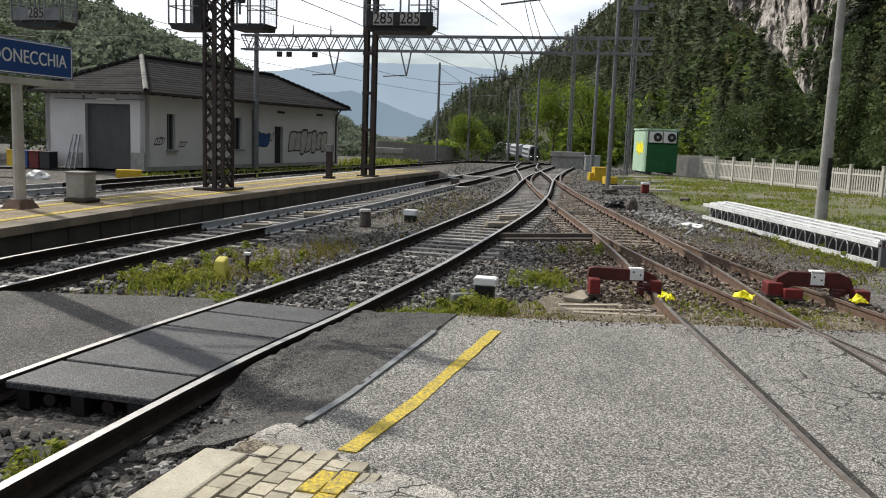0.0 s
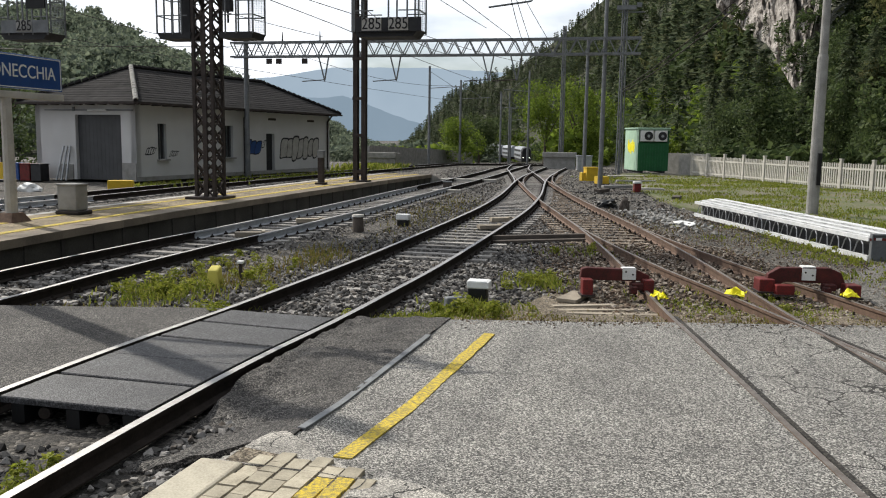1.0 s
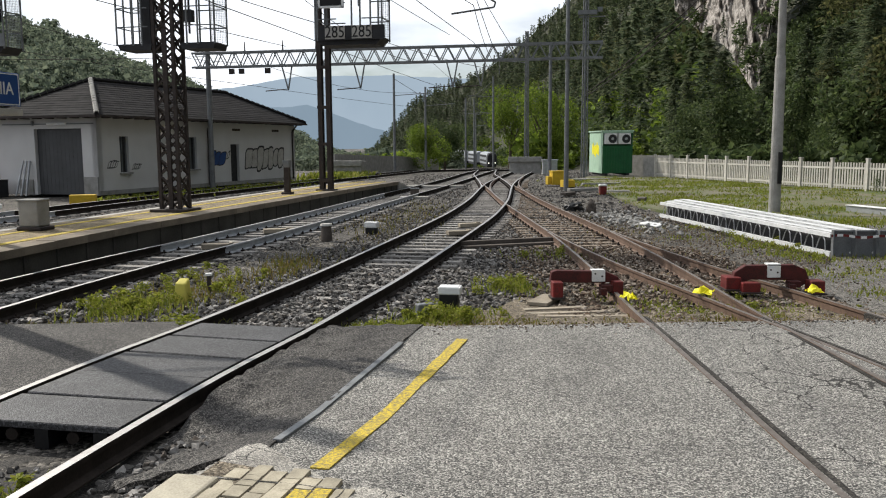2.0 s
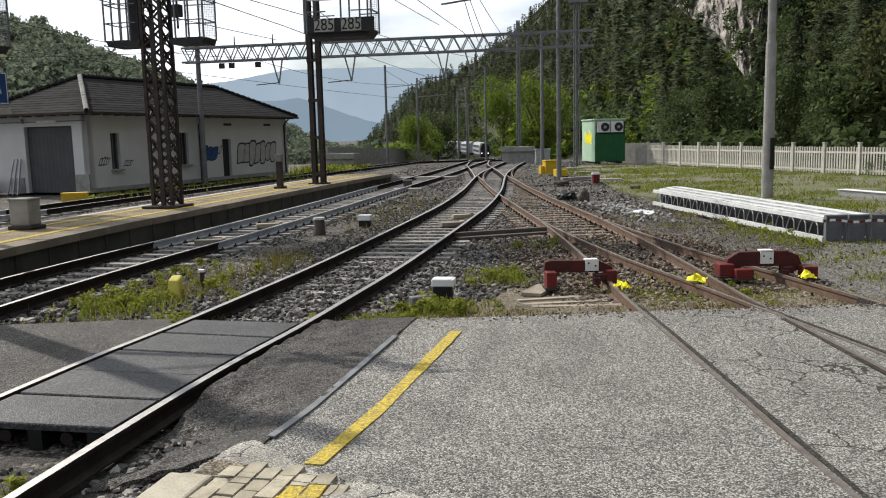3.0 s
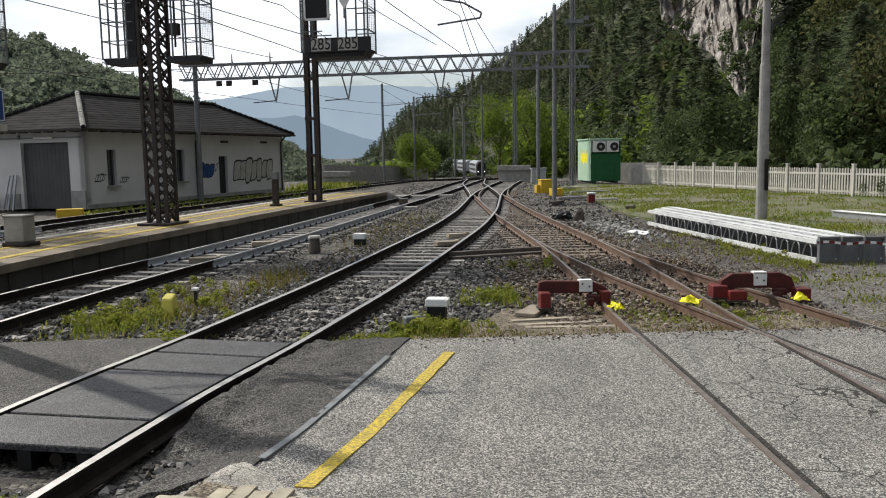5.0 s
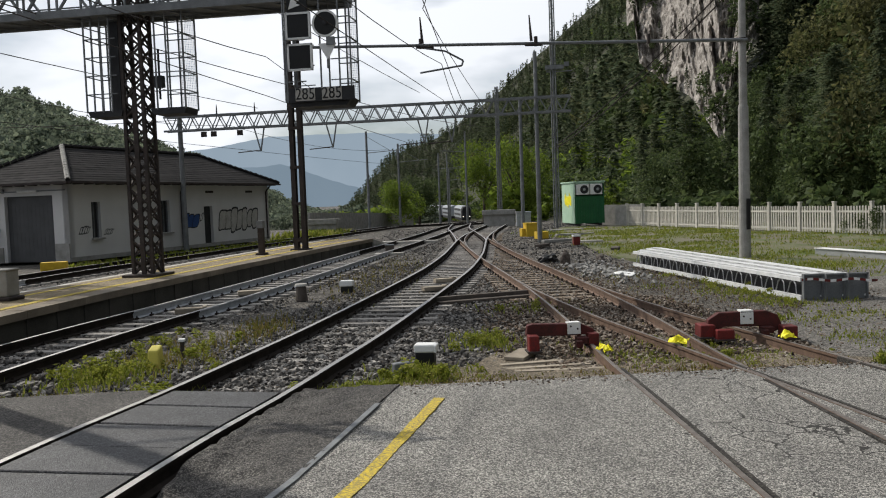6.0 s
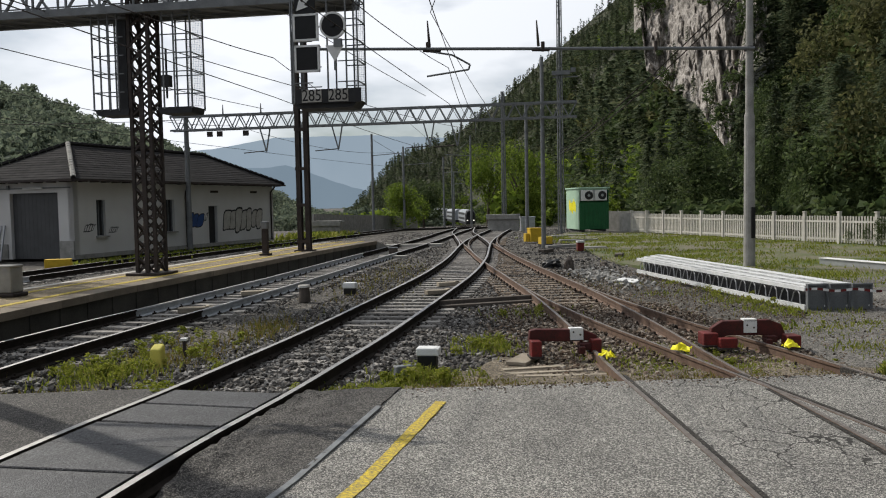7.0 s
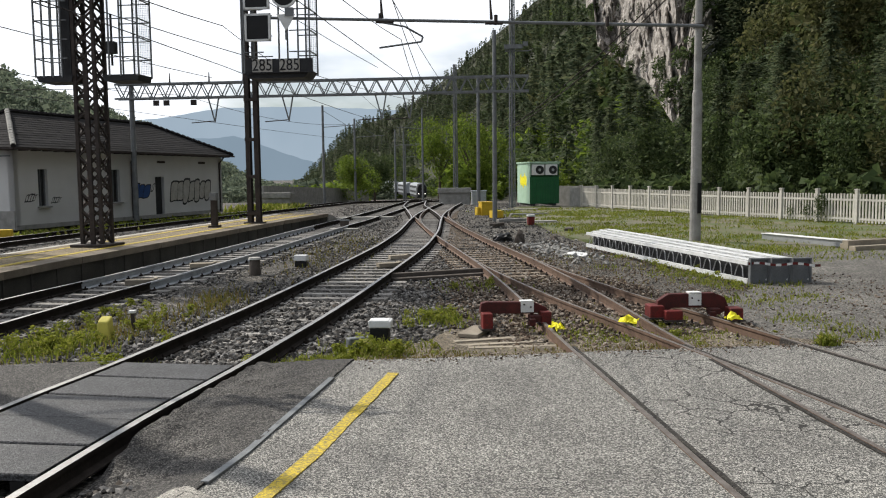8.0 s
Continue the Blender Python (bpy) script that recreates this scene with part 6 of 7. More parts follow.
for k, (dx, dy) in enumerate(((0, 0), (0.43, -0.05), (0.86, -0.1))):
    girder(8.52 + dx, 15.95 + dy, 3.4, 9.3 + k * 0.6, ("white-painted lattice girder lying on the gravel, outermost of the stack", "white lattice girder lying in the stack", "white lattice girder with a dark end plate")[k])
tp = Builder()
tape = [(8.28 + 0.1 * i, 15.88 - 0.034 * i, 0.27 + 0.02 * math.sin(i * 0.9)) for i in range(14)]
tp.v = [p for x, y, z in tape for p in ((x, y, z - 0.025), (x, y - 0.004, z + 0.025))]
tp.f = [(2 * i, 2 * i + 2, 2 * i + 3, 2 * i + 1) for i in range(13)]
tp.m = [i % 2 for i in range(13)]
tagged(part("barrier_tape", tp, [M["red"], M["white"]]), "red and white barrier tape across the girder ends", "barrier tape")


def container():
    t = thing("equipment_container", 13.62, 57.8, -0.1, 3, "green steel equipment container with two cooling units", "container")
    w, d, h = 2.15, 3.3, 2.9
    part("front_wall", Builder().box((w / 2, 0.02, 0.15 + (h - 1.0) / 2), (w, 0.06, h - 1.0)), M["green"], t)
    part("upper_wall", Builder().box((w / 2, 0.35, h - 0.45), (w - 0.02, 0.06, 0.9)), M["green"], t)
    part("side_wall", Builder().box((0.02, d / 2, 0.15 + h / 2), (0.05, d, h)), M["green_pale"], t, "pale green side panel")
    part("side_wall", Builder().box((w - 0.02, d / 2, 0.15 + h / 2), (0.05, d, h)), M["green"], t)
    part("back_wall", Builder().box((w / 2, d, 0.15 + h / 2), (w, 0.05, h)), M["green"], t)
    part("roof", Builder().box((w / 2, d / 2, h + 0.16), (w + 0.16, d + 0.16, 0.1)).box((w / 2, 0.2, h + 0.06), (w, 0.5, 0.06)), M["green_pale"], t, bevel=0.02)
    for sx in (0.3, w - 0.3):
        part("skid", Builder().box((sx, d / 2, 0.08), (0.2, d, 0.16)), M["dark"], t)
    n = 32
    for x in (0.58, 1.55):
        u = part("cooling_unit", Builder().box((x, 0.1, h - 0.36), (0.88, 0.45, 0.74)), M["white"], t, "white cooling unit", bevel=0.02)
        part("fan_grille", Builder().rod((x + 0.1, -0.14, h - 0.36), (x + 0.1, -0.12, h - 0.36), 0.3, n=24), M["dark"], u)
        part("fan_ring", Builder().rod((x + 0.1, -0.145, h - 0.36), (x + 0.1, -0.135, h - 0.36), 0.1, n=16), M["galvanised"], u)
    for i in range(11):
        part("rib", Builder().box((0.12 + i * 0.19, -0.025, 1.05), (0.06, 0.04, 1.7)), M["green"], t)
    r = np.random.default_rng(2)
    b = Builder()
    for k in range(5):
        c, w_, h_ = (1.0 + k * 0.34, 1.75 + 0.12 * math.sin(k * 2)), 0.2, 0.42
        ring = [(c[0] + w_ * math.cos(a) * r.uniform(0.8, 1.2), c[1] + h_ * math.sin(a) * r.uniform(0.75, 1.2)) for a in np.linspace(0, 2 * math.pi, 12, endpoint=False)]
        b.hull([(-0.012 - 0.002 * k, y_, z_) for y_, z_ in ring], [(0, y_, z_) for y_, z_ in ring])
    part("graffiti", b, M["yellow_flag"], t, "yellow graffiti shapes")
    return t


container()


def fence():
    A, Bv = Vector((17.0, 56.6)), Vector((26.5, 12.0))
    pts_ = spline([(17.0, 56.6), (18.2, 50.5), (20.0, 42.3), (21.6, 36.6), (23.4, 30), (26.5, 18), (28, 10)], 2.15)
    t = thing("picket_fence", 0, 0, 0, label="pale concrete picket fence along the foot of the slope", category="fence")
    pk = Builder().hull([(-0.04, -0.02, 0.1), (0.04, -0.02, 0.1), (0.04, 0.02, 0.1), (-0.04, 0.02, 0.1)], [(-0.035, -0.02, 1.34), (0.035, -0.02, 1.34), (0.035, 0.02, 1.34), (-0.035, 0.02, 1.34)]).mesh("picket", [M["fence"]])
    ps = Builder().box((0, 0, 0.75), (0.14, 0.14, 1.5)).box((0, 0, 1.53), (0.17, 0.17, 0.06)).mesh("fence_post", [M["fence"]])
    for k, (a, c) in enumerate(zip(pts_[:-1], pts_[1:])):
        a, c = Vector(a[:2]), Vector(c[:2])
        rz = math.degrees(math.atan2(c.y - a.y, c.x - a.x))
        o = new("fence_post", ps)
        o.parent = t
        o.matrix_world = pose(a.x, a.y, -0.2, 0, 0, rz)
        for z in (0.25, 1.08):
            part("fence_bar", Builder().beam((a.x, a.y, z - 0.2), (c.x, c.y, z - 0.2), 0.05, 0.09), M["fence"], t)
        for i in range(1, 13):
            q = a.lerp(c, i / 13)
            o = new("picket", pk)
            o.parent = t
            o.matrix_world = pose(q.x, q.y, -0.2 + rng.uniform(-0.015, 0.015), 0, 0, rz + 90 * 0)
    return t


fence()
lw = thing("low_wall", 0, 0, 0, label="low grey concrete wall closing the fence beside the container", category="wall")
part("wall", Builder().beam((16.5, 57.6, 0.5), (17.0, 56.6, 0.5), 0.15, 1.35).beam((16.2, 62, 0.5), (18.5, 57.5, 0.5), 0.18, 1.5), M["concrete"], lw)


def block(name, x, y, z, rz, parts_, label, category, group="", bevel=0.012):
    t = thing(name, x, y, z, rz, label, category, group)
    for nm, c, s, m_ in parts_:
        part(nm, Builder().box(c, s), M[m_], t, bevel=bevel)
    return t


block("point_machine", 8.3, 46.0, -0.2, 10, [("case", (0, 0, 0.42), (0.66, 0.55, 0.7), "yellow"), ("lid", (0, 0, 0.8), (0.7, 0.6, 0.06), "yellow"), ("side_box", (-0.42, 0.1, 0.3), (0.24, 0.4, 0.45), "yellow")], "yellow steel case beside the gantry pole", "equipment case")
block("point_machine", 8.25, 42.6, -0.2, 10, [("case", (0, 0, 0.28), (0.62, 0.45, 0.36), "yellow"), ("foot", (0, 0, 0.05), (0.6, 0.5, 0.1), "rust_dark")], "low yellow steel case in front of the gantry pole", "equipment case")
block("point_machine", -12.75, 33.4, -0.2, 12, [("case", (0, 0, 0.26), (0.95, 0.45, 0.34), "yellow"), ("foot", (-0.3, 0, 0.05), (0.25, 0.6, 0.12), "rust_dark"), ("foot", (0.3, 0, 0.05), (0.25, 0.6, 0.12), "rust_dark")], "yellow point machine beside the rear track", "equipment case")
block("buffer_block", 9.6, 67.3, -0.25, -11, [("body", (0, 0, 0.6), (2.5, 1.0, 1.2), "concrete"), ("beam", (0, -0.4, 1.15), (2.7, 0.5, 0.4), "concrete")], "grey concrete buffer block ending the track", "buffer", "buffer blocks", 0.03)
block("buffer_block", -4.1, 61, -0.25, -15, [("body", (0, 0, 0.6), (2.1, 1.2, 1.2), "concrete"), ("beam", (0, -0.4, 1.05), (2.2, 0.6, 0.4), "concrete")], "weathered concrete buffer block beside the rear track", "buffer", "buffer blocks", 0.03)
block("cabinet", -7.88, 17.9, PZ - 0.01, -13, [("body", (0, 0, 0.36), (0.46, 0.4, 0.54), "concrete"), ("cap", (0, 0, 0.64), (0.5, 0.44, 0.05), "concrete"), ("plinth", (0.02, 0, 0.045), (0.58, 0.48, 0.09), "rust_dark")], "small grey cabinet on a concrete plinth", "cabinet", bevel=0.03)
block("platform_post", -4.32, 30.4, PZ - 0.01, -13, [("post", (0, 0, 0.5), (0.2, 0.2, 1.0), "rust_dark"), ("head", (0, 0, 1.1), (0.24, 0.26, 0.26), "steel_grey"), ("base", (0, 0, 0.04), (0.36, 0.36, 0.08), "rust_dark")], "dark steel post with a grey head on the platform", "post")
block("trackside_box", 0.55, 11.35, -0.2, -12, [("base", (0, 0, 0.12), (0.26, 0.2, 0.26), "black"), ("cover", (0, 0, 0.3), (0.29, 0.23, 0.11), "white"), ("lid", (0.15, 0, 0.295), (0.04, 0.24, 0.11), "white")], "white plastic trackside box on a black base", "trackside box", bevel=0.02)
block("marker_stone", 0.2, 10.75, -0.22, 24, [("stone", (0, 0, 0.12), (0.24, 0.12, 0.26), "steel_grey")], "small grey concrete marker stone in the grass", "marker stone", bevel=0.02)
yb = thing("yellow_marker_post", -3.36, 12.35, -0.22, -14, "yellow painted concrete marker in the weeds", "marker post")
part("body", Builder().hull([(-0.11, -0.09, 0), (0.11, -0.09, 0), (0.11, 0.09, 0), (-0.11, 0.09, 0)], [(-0.085, -0.07, 0.3), (0.085, -0.07, 0.3), (0.085, 0.07, 0.37), (-0.085, 0.07, 0.37)]), M["lemon"], yb, bevel=0.025)
block("iron_stake", -3.15, 13.1, -0.22, 0, [("stake", (0, 0, 0.15), (0.05, 0.05, 0.3), "rust_dark"), ("cap", (0, 0, 0.31), (0.1, 0.1, 0.04), "white")], "short rusty stake with a pale cap", "stake", bevel=0.005)
dw = thing("dwarf_post", -2.0, 20.45, -0.22, 0, "short grey concrete post with a white cap between tracks", "post")
part("body", Builder().rod((0, 0, 0), (0, 0, 0.36), 0.15, 0.12, 14), M["timber"], dw)
part("cap", Builder().rod((0, 0, 0.36), (0, 0, 0.41), 0.16, 0.14, 14), M["concrete_pale"], dw)
block("trackside_box", -0.95, 21.85, -0.22, -14, [("base", (0, 0, 0.08), (0.3, 0.2, 0.16), "black"), ("cover", (0, 0, 0.24), (0.34, 0.24, 0.15), "white")], "small white trackside box on black base, between tracks", "trackside box", bevel=0.02)
block("cable_timber", 2.3, 18.85, -0.2, 16.8, [("beam", (0, 0, 0.1), (2.5, 0.14, 0.09), "timber"), ("cover", (0, -0.2, 0.03), (2.4, 0.2, 0.06), "timber")], "long weathered timber laid across the siding ballast", "timber")
block("pale_slab", 1.5, 44.5, -0.2, -8, [("slab", (0, 0, 0.08), (3.0, 0.5, 0.16), "concrete_pale")], "pale concrete slab lying between tracks", "slab")
block("pale_slab", 0.3, 35.5, -0.2, -8, [("slab", (0, 0, 0.06), (1.2, 0.4, 0.12), "concrete_pale")], "small pale concrete slab lying between tracks", "slab")
for x, y, rz, l_, w_ in ((1.35, 20.9, 14, 0.75, 0.28), (1.75, 22.9, 14, 0.7, 0.22), (-4.15, 18.6, 10, 0.85, 0.3), (-3.35, 21.9, 12, 0.85, 0.3)):
    block("sleeper_cover", x, y, -0.2, rz, [("board", (0, 0, 0.09), (l_, w_, 0.1), "wood"), ("cleat", (0.2, 0, 0.15), (0.08, w_ * 0.9, 0.03), "wood")], "pale wooden cover board lying between the rails", "board", "cover boards between rails", 0.006)
for x, y, rz, l_ in ((2.15, 10.9, 4, 1.2), (2.3, 10.65, -3, 1.25), (2.0, 11.2, 8, 0.9)):
    block("loose_plank", x, y, -0.2, rz, [("plank", (0, 0, 0.03), (l_, 0.1, 0.05), "wood")], "weathered wooden lath on the ground by the wheel stop", "plank", "loose planks", 0.004)
block("loose_board", 1.95, 11.75, -0.19, 62, [("board", (0, 0, 0.05), (0.7, 0.3, 0.05), "wood")], "pale weathered board leaning by the wheel stop", "plank", bevel=0.006)
for x, y, rz, l_, w_, h_, m_ in ((14.9, 24.9, 102, 3.7, 0.3, 0.2, "galvanised"), (15.6, 22.2, 15, 2.2, 0.22, 0.16, "wood"), (15.7, 22.5, 13, 2.4, 0.22, 0.3, "wood"), (15.9, 23.0, 14, 2.3, 0.22, 0.16, "wood")):
    block("stored_beam", x, y, -0.16, rz, [("beam", (0, 0, h_ / 2), (l_, w_, h_), m_)] + ([("flange", (0, 0, h_ + 0.01), (l_, w_ * 1.3, 0.02), "white")] if m_ == "galvanised" else []), "grey steel beam stored on the grass" if m_ == "galvanised" else "brown wooden sleeper in a small stack", "beam", "stored beams", 0.008)
sm = pose(-13.93, 38.5, -0.1, 0, 0, 68.0)
for v_, c_ in ((7.3, "yellow"), (6.55, "blue"), (5.85, "red"), (5.15, "dark")):
    q = sm @ Vector((-0.75, v_, 0))
    block("storage_bin", q.x, q.y, -0.2, 68, [("body", (0, 0, 0.38), (0.5, 0.62, 0.76), c_), ("lid", (0, 0, 0.79), (0.54, 0.66, 0.06), c_)], {"yellow": "dull yellow storage bin beside the shed", "blue": "dull blue storage bin beside the shed", "red": "dark red storage bin beside the shed", "dark": "black storage bin beside the shed"}[c_], "bin", "storage bins")
for k, v_ in enumerate((4.4, 4.1, 3.8)):
    q = sm @ Vector((-0.5, v_, 0))
    lp = thing("leaning_pole", q.x, q.y, -0.15, 68, "grey pole leaning against the shed wall", "pole", "leaning poles")
    part("pole", Builder().rod((0, 0, 0), (0.42, -0.12 + 0.1 * k, 1.62), 0.045), M["galvanised"], lp)
block("trolley", -17.9, 33.2, -0.2, 20, [("deck", (0, 0, 0.35), (2.0, 0.6, 0.1), "dark"), ("leg", (-0.8, 0, 0.15), (0.1, 0.5, 0.3), "dark"), ("leg", (0.8, 0, 0.15), (0.1, 0.5, 0.3), "dark")], "low dark steel trolley frame", "trolley")
bw = thing("yard_wall", 0, 0, 0, label="long low concrete wall beyond the rear track", category="wall")
for k in range(16):
    p, q = Vector((-6 + k * 0.62, 70 + k * 2.1)), Vector((-6 + (k + 1) * 0.62, 70 + (k + 1) * 2.1))
    part("wall_panel", Builder().beam((p.x, p.y, drop(p.y) + 0.55), (q.x, q.y, drop(q.y) + 0.55), 0.18, 1.7), M["concrete"], bw)

# graffiti on the shed
gr = np.random.default_rng(9)
for u0, n_, w_, z_, h_, m_ in ((12.4, 7, 0.44, 1.42, 1.35, "concrete_pale"), (8.75, 3, 0.34, 1.5, 0.85, "blue"), (0.72, 4, 0.11, 1.38, 0.38, "dark"), (2.35, 4, 0.1, 1.25, 0.3, "dark"), (10.25, 1, 0.12, 1.7, 0.4, "dark")):
    for k in range(n_):
        rx, rz_ = w_ * gr.uniform(0.85, 1.1), h_ / 2 * gr.uniform(0.85, 1.15)
        jit = np.interp(np.arange(20), np.arange(0, 22, 2.5), list(gr.uniform(0.7, 1.25, 8)) + [1.0])
        ring = [(u0 + k * w_ * 1.35 + (rx * (abs(math.cos(a)) ** 0.5) * (1 if math.cos(a) > 0 else -1) * 0.85 + 0.16 * math.sin(a)) * j_, z_ + rz_ * (abs(math.sin(a)) ** 0.5) * (1 if math.sin(a) > 0 else -1) * (0.5 + 0.5 * j_)) for a, j_ in zip(np.linspace(0, 2 * math.pi, 20, endpoint=False), jit)]
        cx, cz = u0 + k * w_ * 1.35, z_
        inner = [(cx + (x - cx) * 0.82, cz + (z - cz) * 0.86) for x, z in ring]
        if m_ == "dark":
            nn = 20
            b = Builder().add([(x, -0.004, z) for x, z in ring] + [(cx + (x - cx) * 0.6, -0.004, cz + (z - cz) * 0.7) for x, z in ring], [(i, (i + 1) % nn, nn + (i + 1) % nn, nn + i) for i in range(nn)])
            part("graffiti_stroke", b, M["dark"], shed, "black graffiti scrawl")
        else:
            part("graffiti_outline", Builder().hull([(x, -0.004 - k * 0.002, z) for x, z in ring], [(x, 0.01, z) for x, z in ring]), M["dark"], shed)
            part("graffiti_fill", Builder().hull([(x, -0.006 - k * 0.002, z) for x, z in inner], [(x, 0.01, z) for x, z in inner]), M[m_], shed, "blue graffiti fill" if m_ == "blue" else "grey graffiti fill")


def train():
    t = thing("train", 22.75, 222, drop(222), -1, "grey double-deck train with dark front far down the line", "train")
    for k in range(3):
        x0, y0, dx, rz = [(0, 0, 0, 0), (-0.9, 27, 0, 2.5), (-3.0, 53, 0, 6)][k]
        w, L, h = 2.75, 26.0, 4.1
        b = Builder()
        prof = [(-w / 2, 0.9), (-w / 2, 3.2), (-w / 2 + 0.35, 3.95), (0, 4.15), (w / 2 - 0.35, 3.95), (w / 2, 3.2), (w / 2, 0.9)]
        m_ = pose(x0, y0, 0, 0, 0, rz)
        b.hull([m_ @ Vector((x, 0.6, z)) for x, z in prof], [m_ @ Vector((x, L, z)) for x, z in prof])
        part("coach_body", b, M["coach"], t)
        for z in (1.45, 2.75):
            part("window_band", Builder().hull([m_ @ Vector((-w / 2 - 0.01, 2, z)), m_ @ Vector((w / 2 + 0.01, 2, z)), m_ @ Vector((w / 2 + 0.01, 2, z + 0.6)), m_ @ Vector((-w / 2 - 0.01, 2, z + 0.6))], [m_ @ Vector((-w / 2 - 0.01, L - 1, z)), m_ @ Vector((w / 2 + 0.01, L - 1, z)), m_ @ Vector((w / 2 + 0.01, L - 1, z + 0.6)), m_ @ Vector((-w / 2 - 0.01, L - 1, z + 0.6))]), M["dark"], t)
        part("underframe", Builder().hull([m_ @ Vector(p) for p in ((-1.2, 1, 0.15), (1.2, 1, 0.15), (1.2, 1, 0.9), (-1.2, 1, 0.9))], [m_ @ Vector(p) for p in ((-1.2, L, 0.15), (1.2, L, 0.15), (1.2, L, 0.9), (-1.2, L, 0.9))]), M["dark"], t)
    prof = [(-1.38, 0.5), (-1.38, 3.0), (-1.0, 3.9), (0, 4.15), (1.0, 3.9), (1.38, 3.0), (1.38, 0.5)]
    part("nose", Builder().hull([(x * 0.85, -0.7, 0.5 + (z - 0.5) * 0.93) for x, z in prof], [(x, 0.6, z) for x, z in prof]), M["dark"], t, "dark front")
    part("windscreen", Builder().hull([(-0.95, -0.72, 2.2), (0.95, -0.72, 2.2), (0.8, -0.7, 3.3), (-0.8, -0.7, 3.3)], [(-0.95, -0.6, 2.2), (0.95, -0.6, 2.2), (0.8, -0.6, 3.3), (-0.8, -0.6, 3.3)]), M["black"], t)
    lamp = bpy.data.materials.new("headlight")
    lamp.use_nodes = True
    pb = lamp.node_tree.nodes["Principled BSDF"]
    pb.inputs["Emission Color"].default_value, pb.inputs["Emission Strength"].default_value = (1, 0.95, 0.85, 1), 2.5
    for x in (-0.85, 0.85):
        part("headlight", Builder().rod((x, -0.8, 1.3), (x, -0.7, 1.3), 0.12, n=12), lamp, t, "lit headlight")
    return t


train()


# third cage on the beam over the rear track
cage(-12.25, -10.75, 24.05, 4.75, 7.3, "steel signal cage over the rear track", [(0.2, 0.5)], (-0.5, -0.3, 0.0, 0.2, 0.5))
nb2 = thing("number_board", -11.5, 23.6, 4.95, -13, "dark board with a white plate and black number 285", "number board")
part("board", Builder().box((0, 0, 0.02), (1.5, 0.04, 0.34)), M["steel_grey"], nb2)
part("number_plate", Builder().box((0, -0.026, 0.03), (0.5, 0.02, 0.31)), M["concrete"], nb2)
text("285", 0.4, M["black"], nb2, pose(0, -0.042, 0.03, 90, 0, 0), "black numbers", 0.004, 0.85)
for dx, z in ((-0.4, 6.5), (0.35, 5.75)):
    sg = thing("square_signal", -11.5 + dx, 23.55, z, -13, "dark signal board over the rear track", "signal", "signals in the cage")
    part("board", Builder().box((0, 0, 0), (0.58, 0.05, 0.6)), M["black"], sg)
    part("hood", Builder().box((0, 0.1, 0), (0.3, 0.2, 0.3)), M["black"], sg)


# scrap beside the sidings
def lump(name, x, y, z, s, material, label, category, seed):
    r = np.random.default_rng(seed)
    bm = bmesh.new()
    bmesh.ops.create_icosphere(bm, subdivisions=3, radius=1)
    for v in bm.verts:
        k = 1 + 0.45 * noise.noise(v.co * 1.7 + Vector((seed, 0, 0))) + 0.2 * noise.noise(v.co * 5)
        v.co = Vector((v.co.x * s[0], v.co.y * s[1], max(v.co.z, -0.3) * s[2])) * k
    me = bpy.data.meshes.new(name)
    bm.to_mesh(me)
    bm.free()
    me.materials.append(material)
    ob = part(name, me, material)
    ob.matrix_world = pose(x, y, z, 0, 0, seed * 40)
    return tagged(ob, label, category)


lump("tree_stump", 6.15, 27.6, -0.1, (0.17, 0.13, 0.32), M["timber"], "dark rotten stump beside the rusty siding", "stump", 1)
lump("tree_stump", 7.5, 28.2, -0.12, (0.35, 0.14, 0.13), M["timber"], "low dark timber remains on the gravel", "stump", 2)
lump("plastic_sheet", 6.6, 22.3, -0.14, (0.45, 0.22, 0.1), M["white"], "crumpled white plastic sheet on the gravel", "litter", 3)
lump("plastic_sheet", -16.2, 33.0, -0.18, (0.5, 0.3, 0.25), M["white"], "white plastic bag on the ground beside the shed", "litter", 4)
lump("cable_heap", 5.75, 28.6, -0.14, (0.35, 0.3, 0.22), M["black"], "small heap of black cable beside the siding", "cable heap", 5)
for k, (x, y, rz, l_) in enumerate(((8.6, 40.5, 20, 1.6), (9.8, 38.5, -10, 1.1), (7.2, 37.0, 50, 0.9), (10.8, 46, 5, 2.2), (11.6, 52, 12, 2.4), (9.4, 33, 70, 1.0))):
    block("scrap_slab", x, y, -0.2, rz, [("slab", (0, 0, 0.08), (l_, 0.3, 0.14), ("concrete", "concrete_pale", "timber")[k % 3])], "loose concrete or timber piece lying on the dirt", "slab", "scrap pieces", 0.02)
block("relay_box", 11.0, 64, -0.25, 0, [("body", (0, 0, 0.6), (1.1, 0.6, 1.0), "galvanised"), ("roof", (0, 0, 1.14), (1.2, 0.7, 0.08), "galvanised"), ("foot", (0, 0, 0.05), (1.2, 0.7, 0.12), "concrete")], "grey relay box behind the buffer block", "cabinet")
block("small_signal", 8.9, 37.6, -0.22, 0, [("case", (0, 0, 0.22), (0.3, 0.3, 0.4), "red"), ("lid", (0, 0, 0.45), (0.34, 0.34, 0.08), "white")], "small red and white box beside the siding", "trackside box")
block("blue_box", 0.35, 38.5, -0.22, 0, [("case", (0, 0, 0.16), (0.4, 0.3, 0.28), "timber"), ("lid", (0, 0, 0.32), (0.44, 0.34, 0.05), "steel_grey")], "small grey trackside case between tracks", "trackside box")

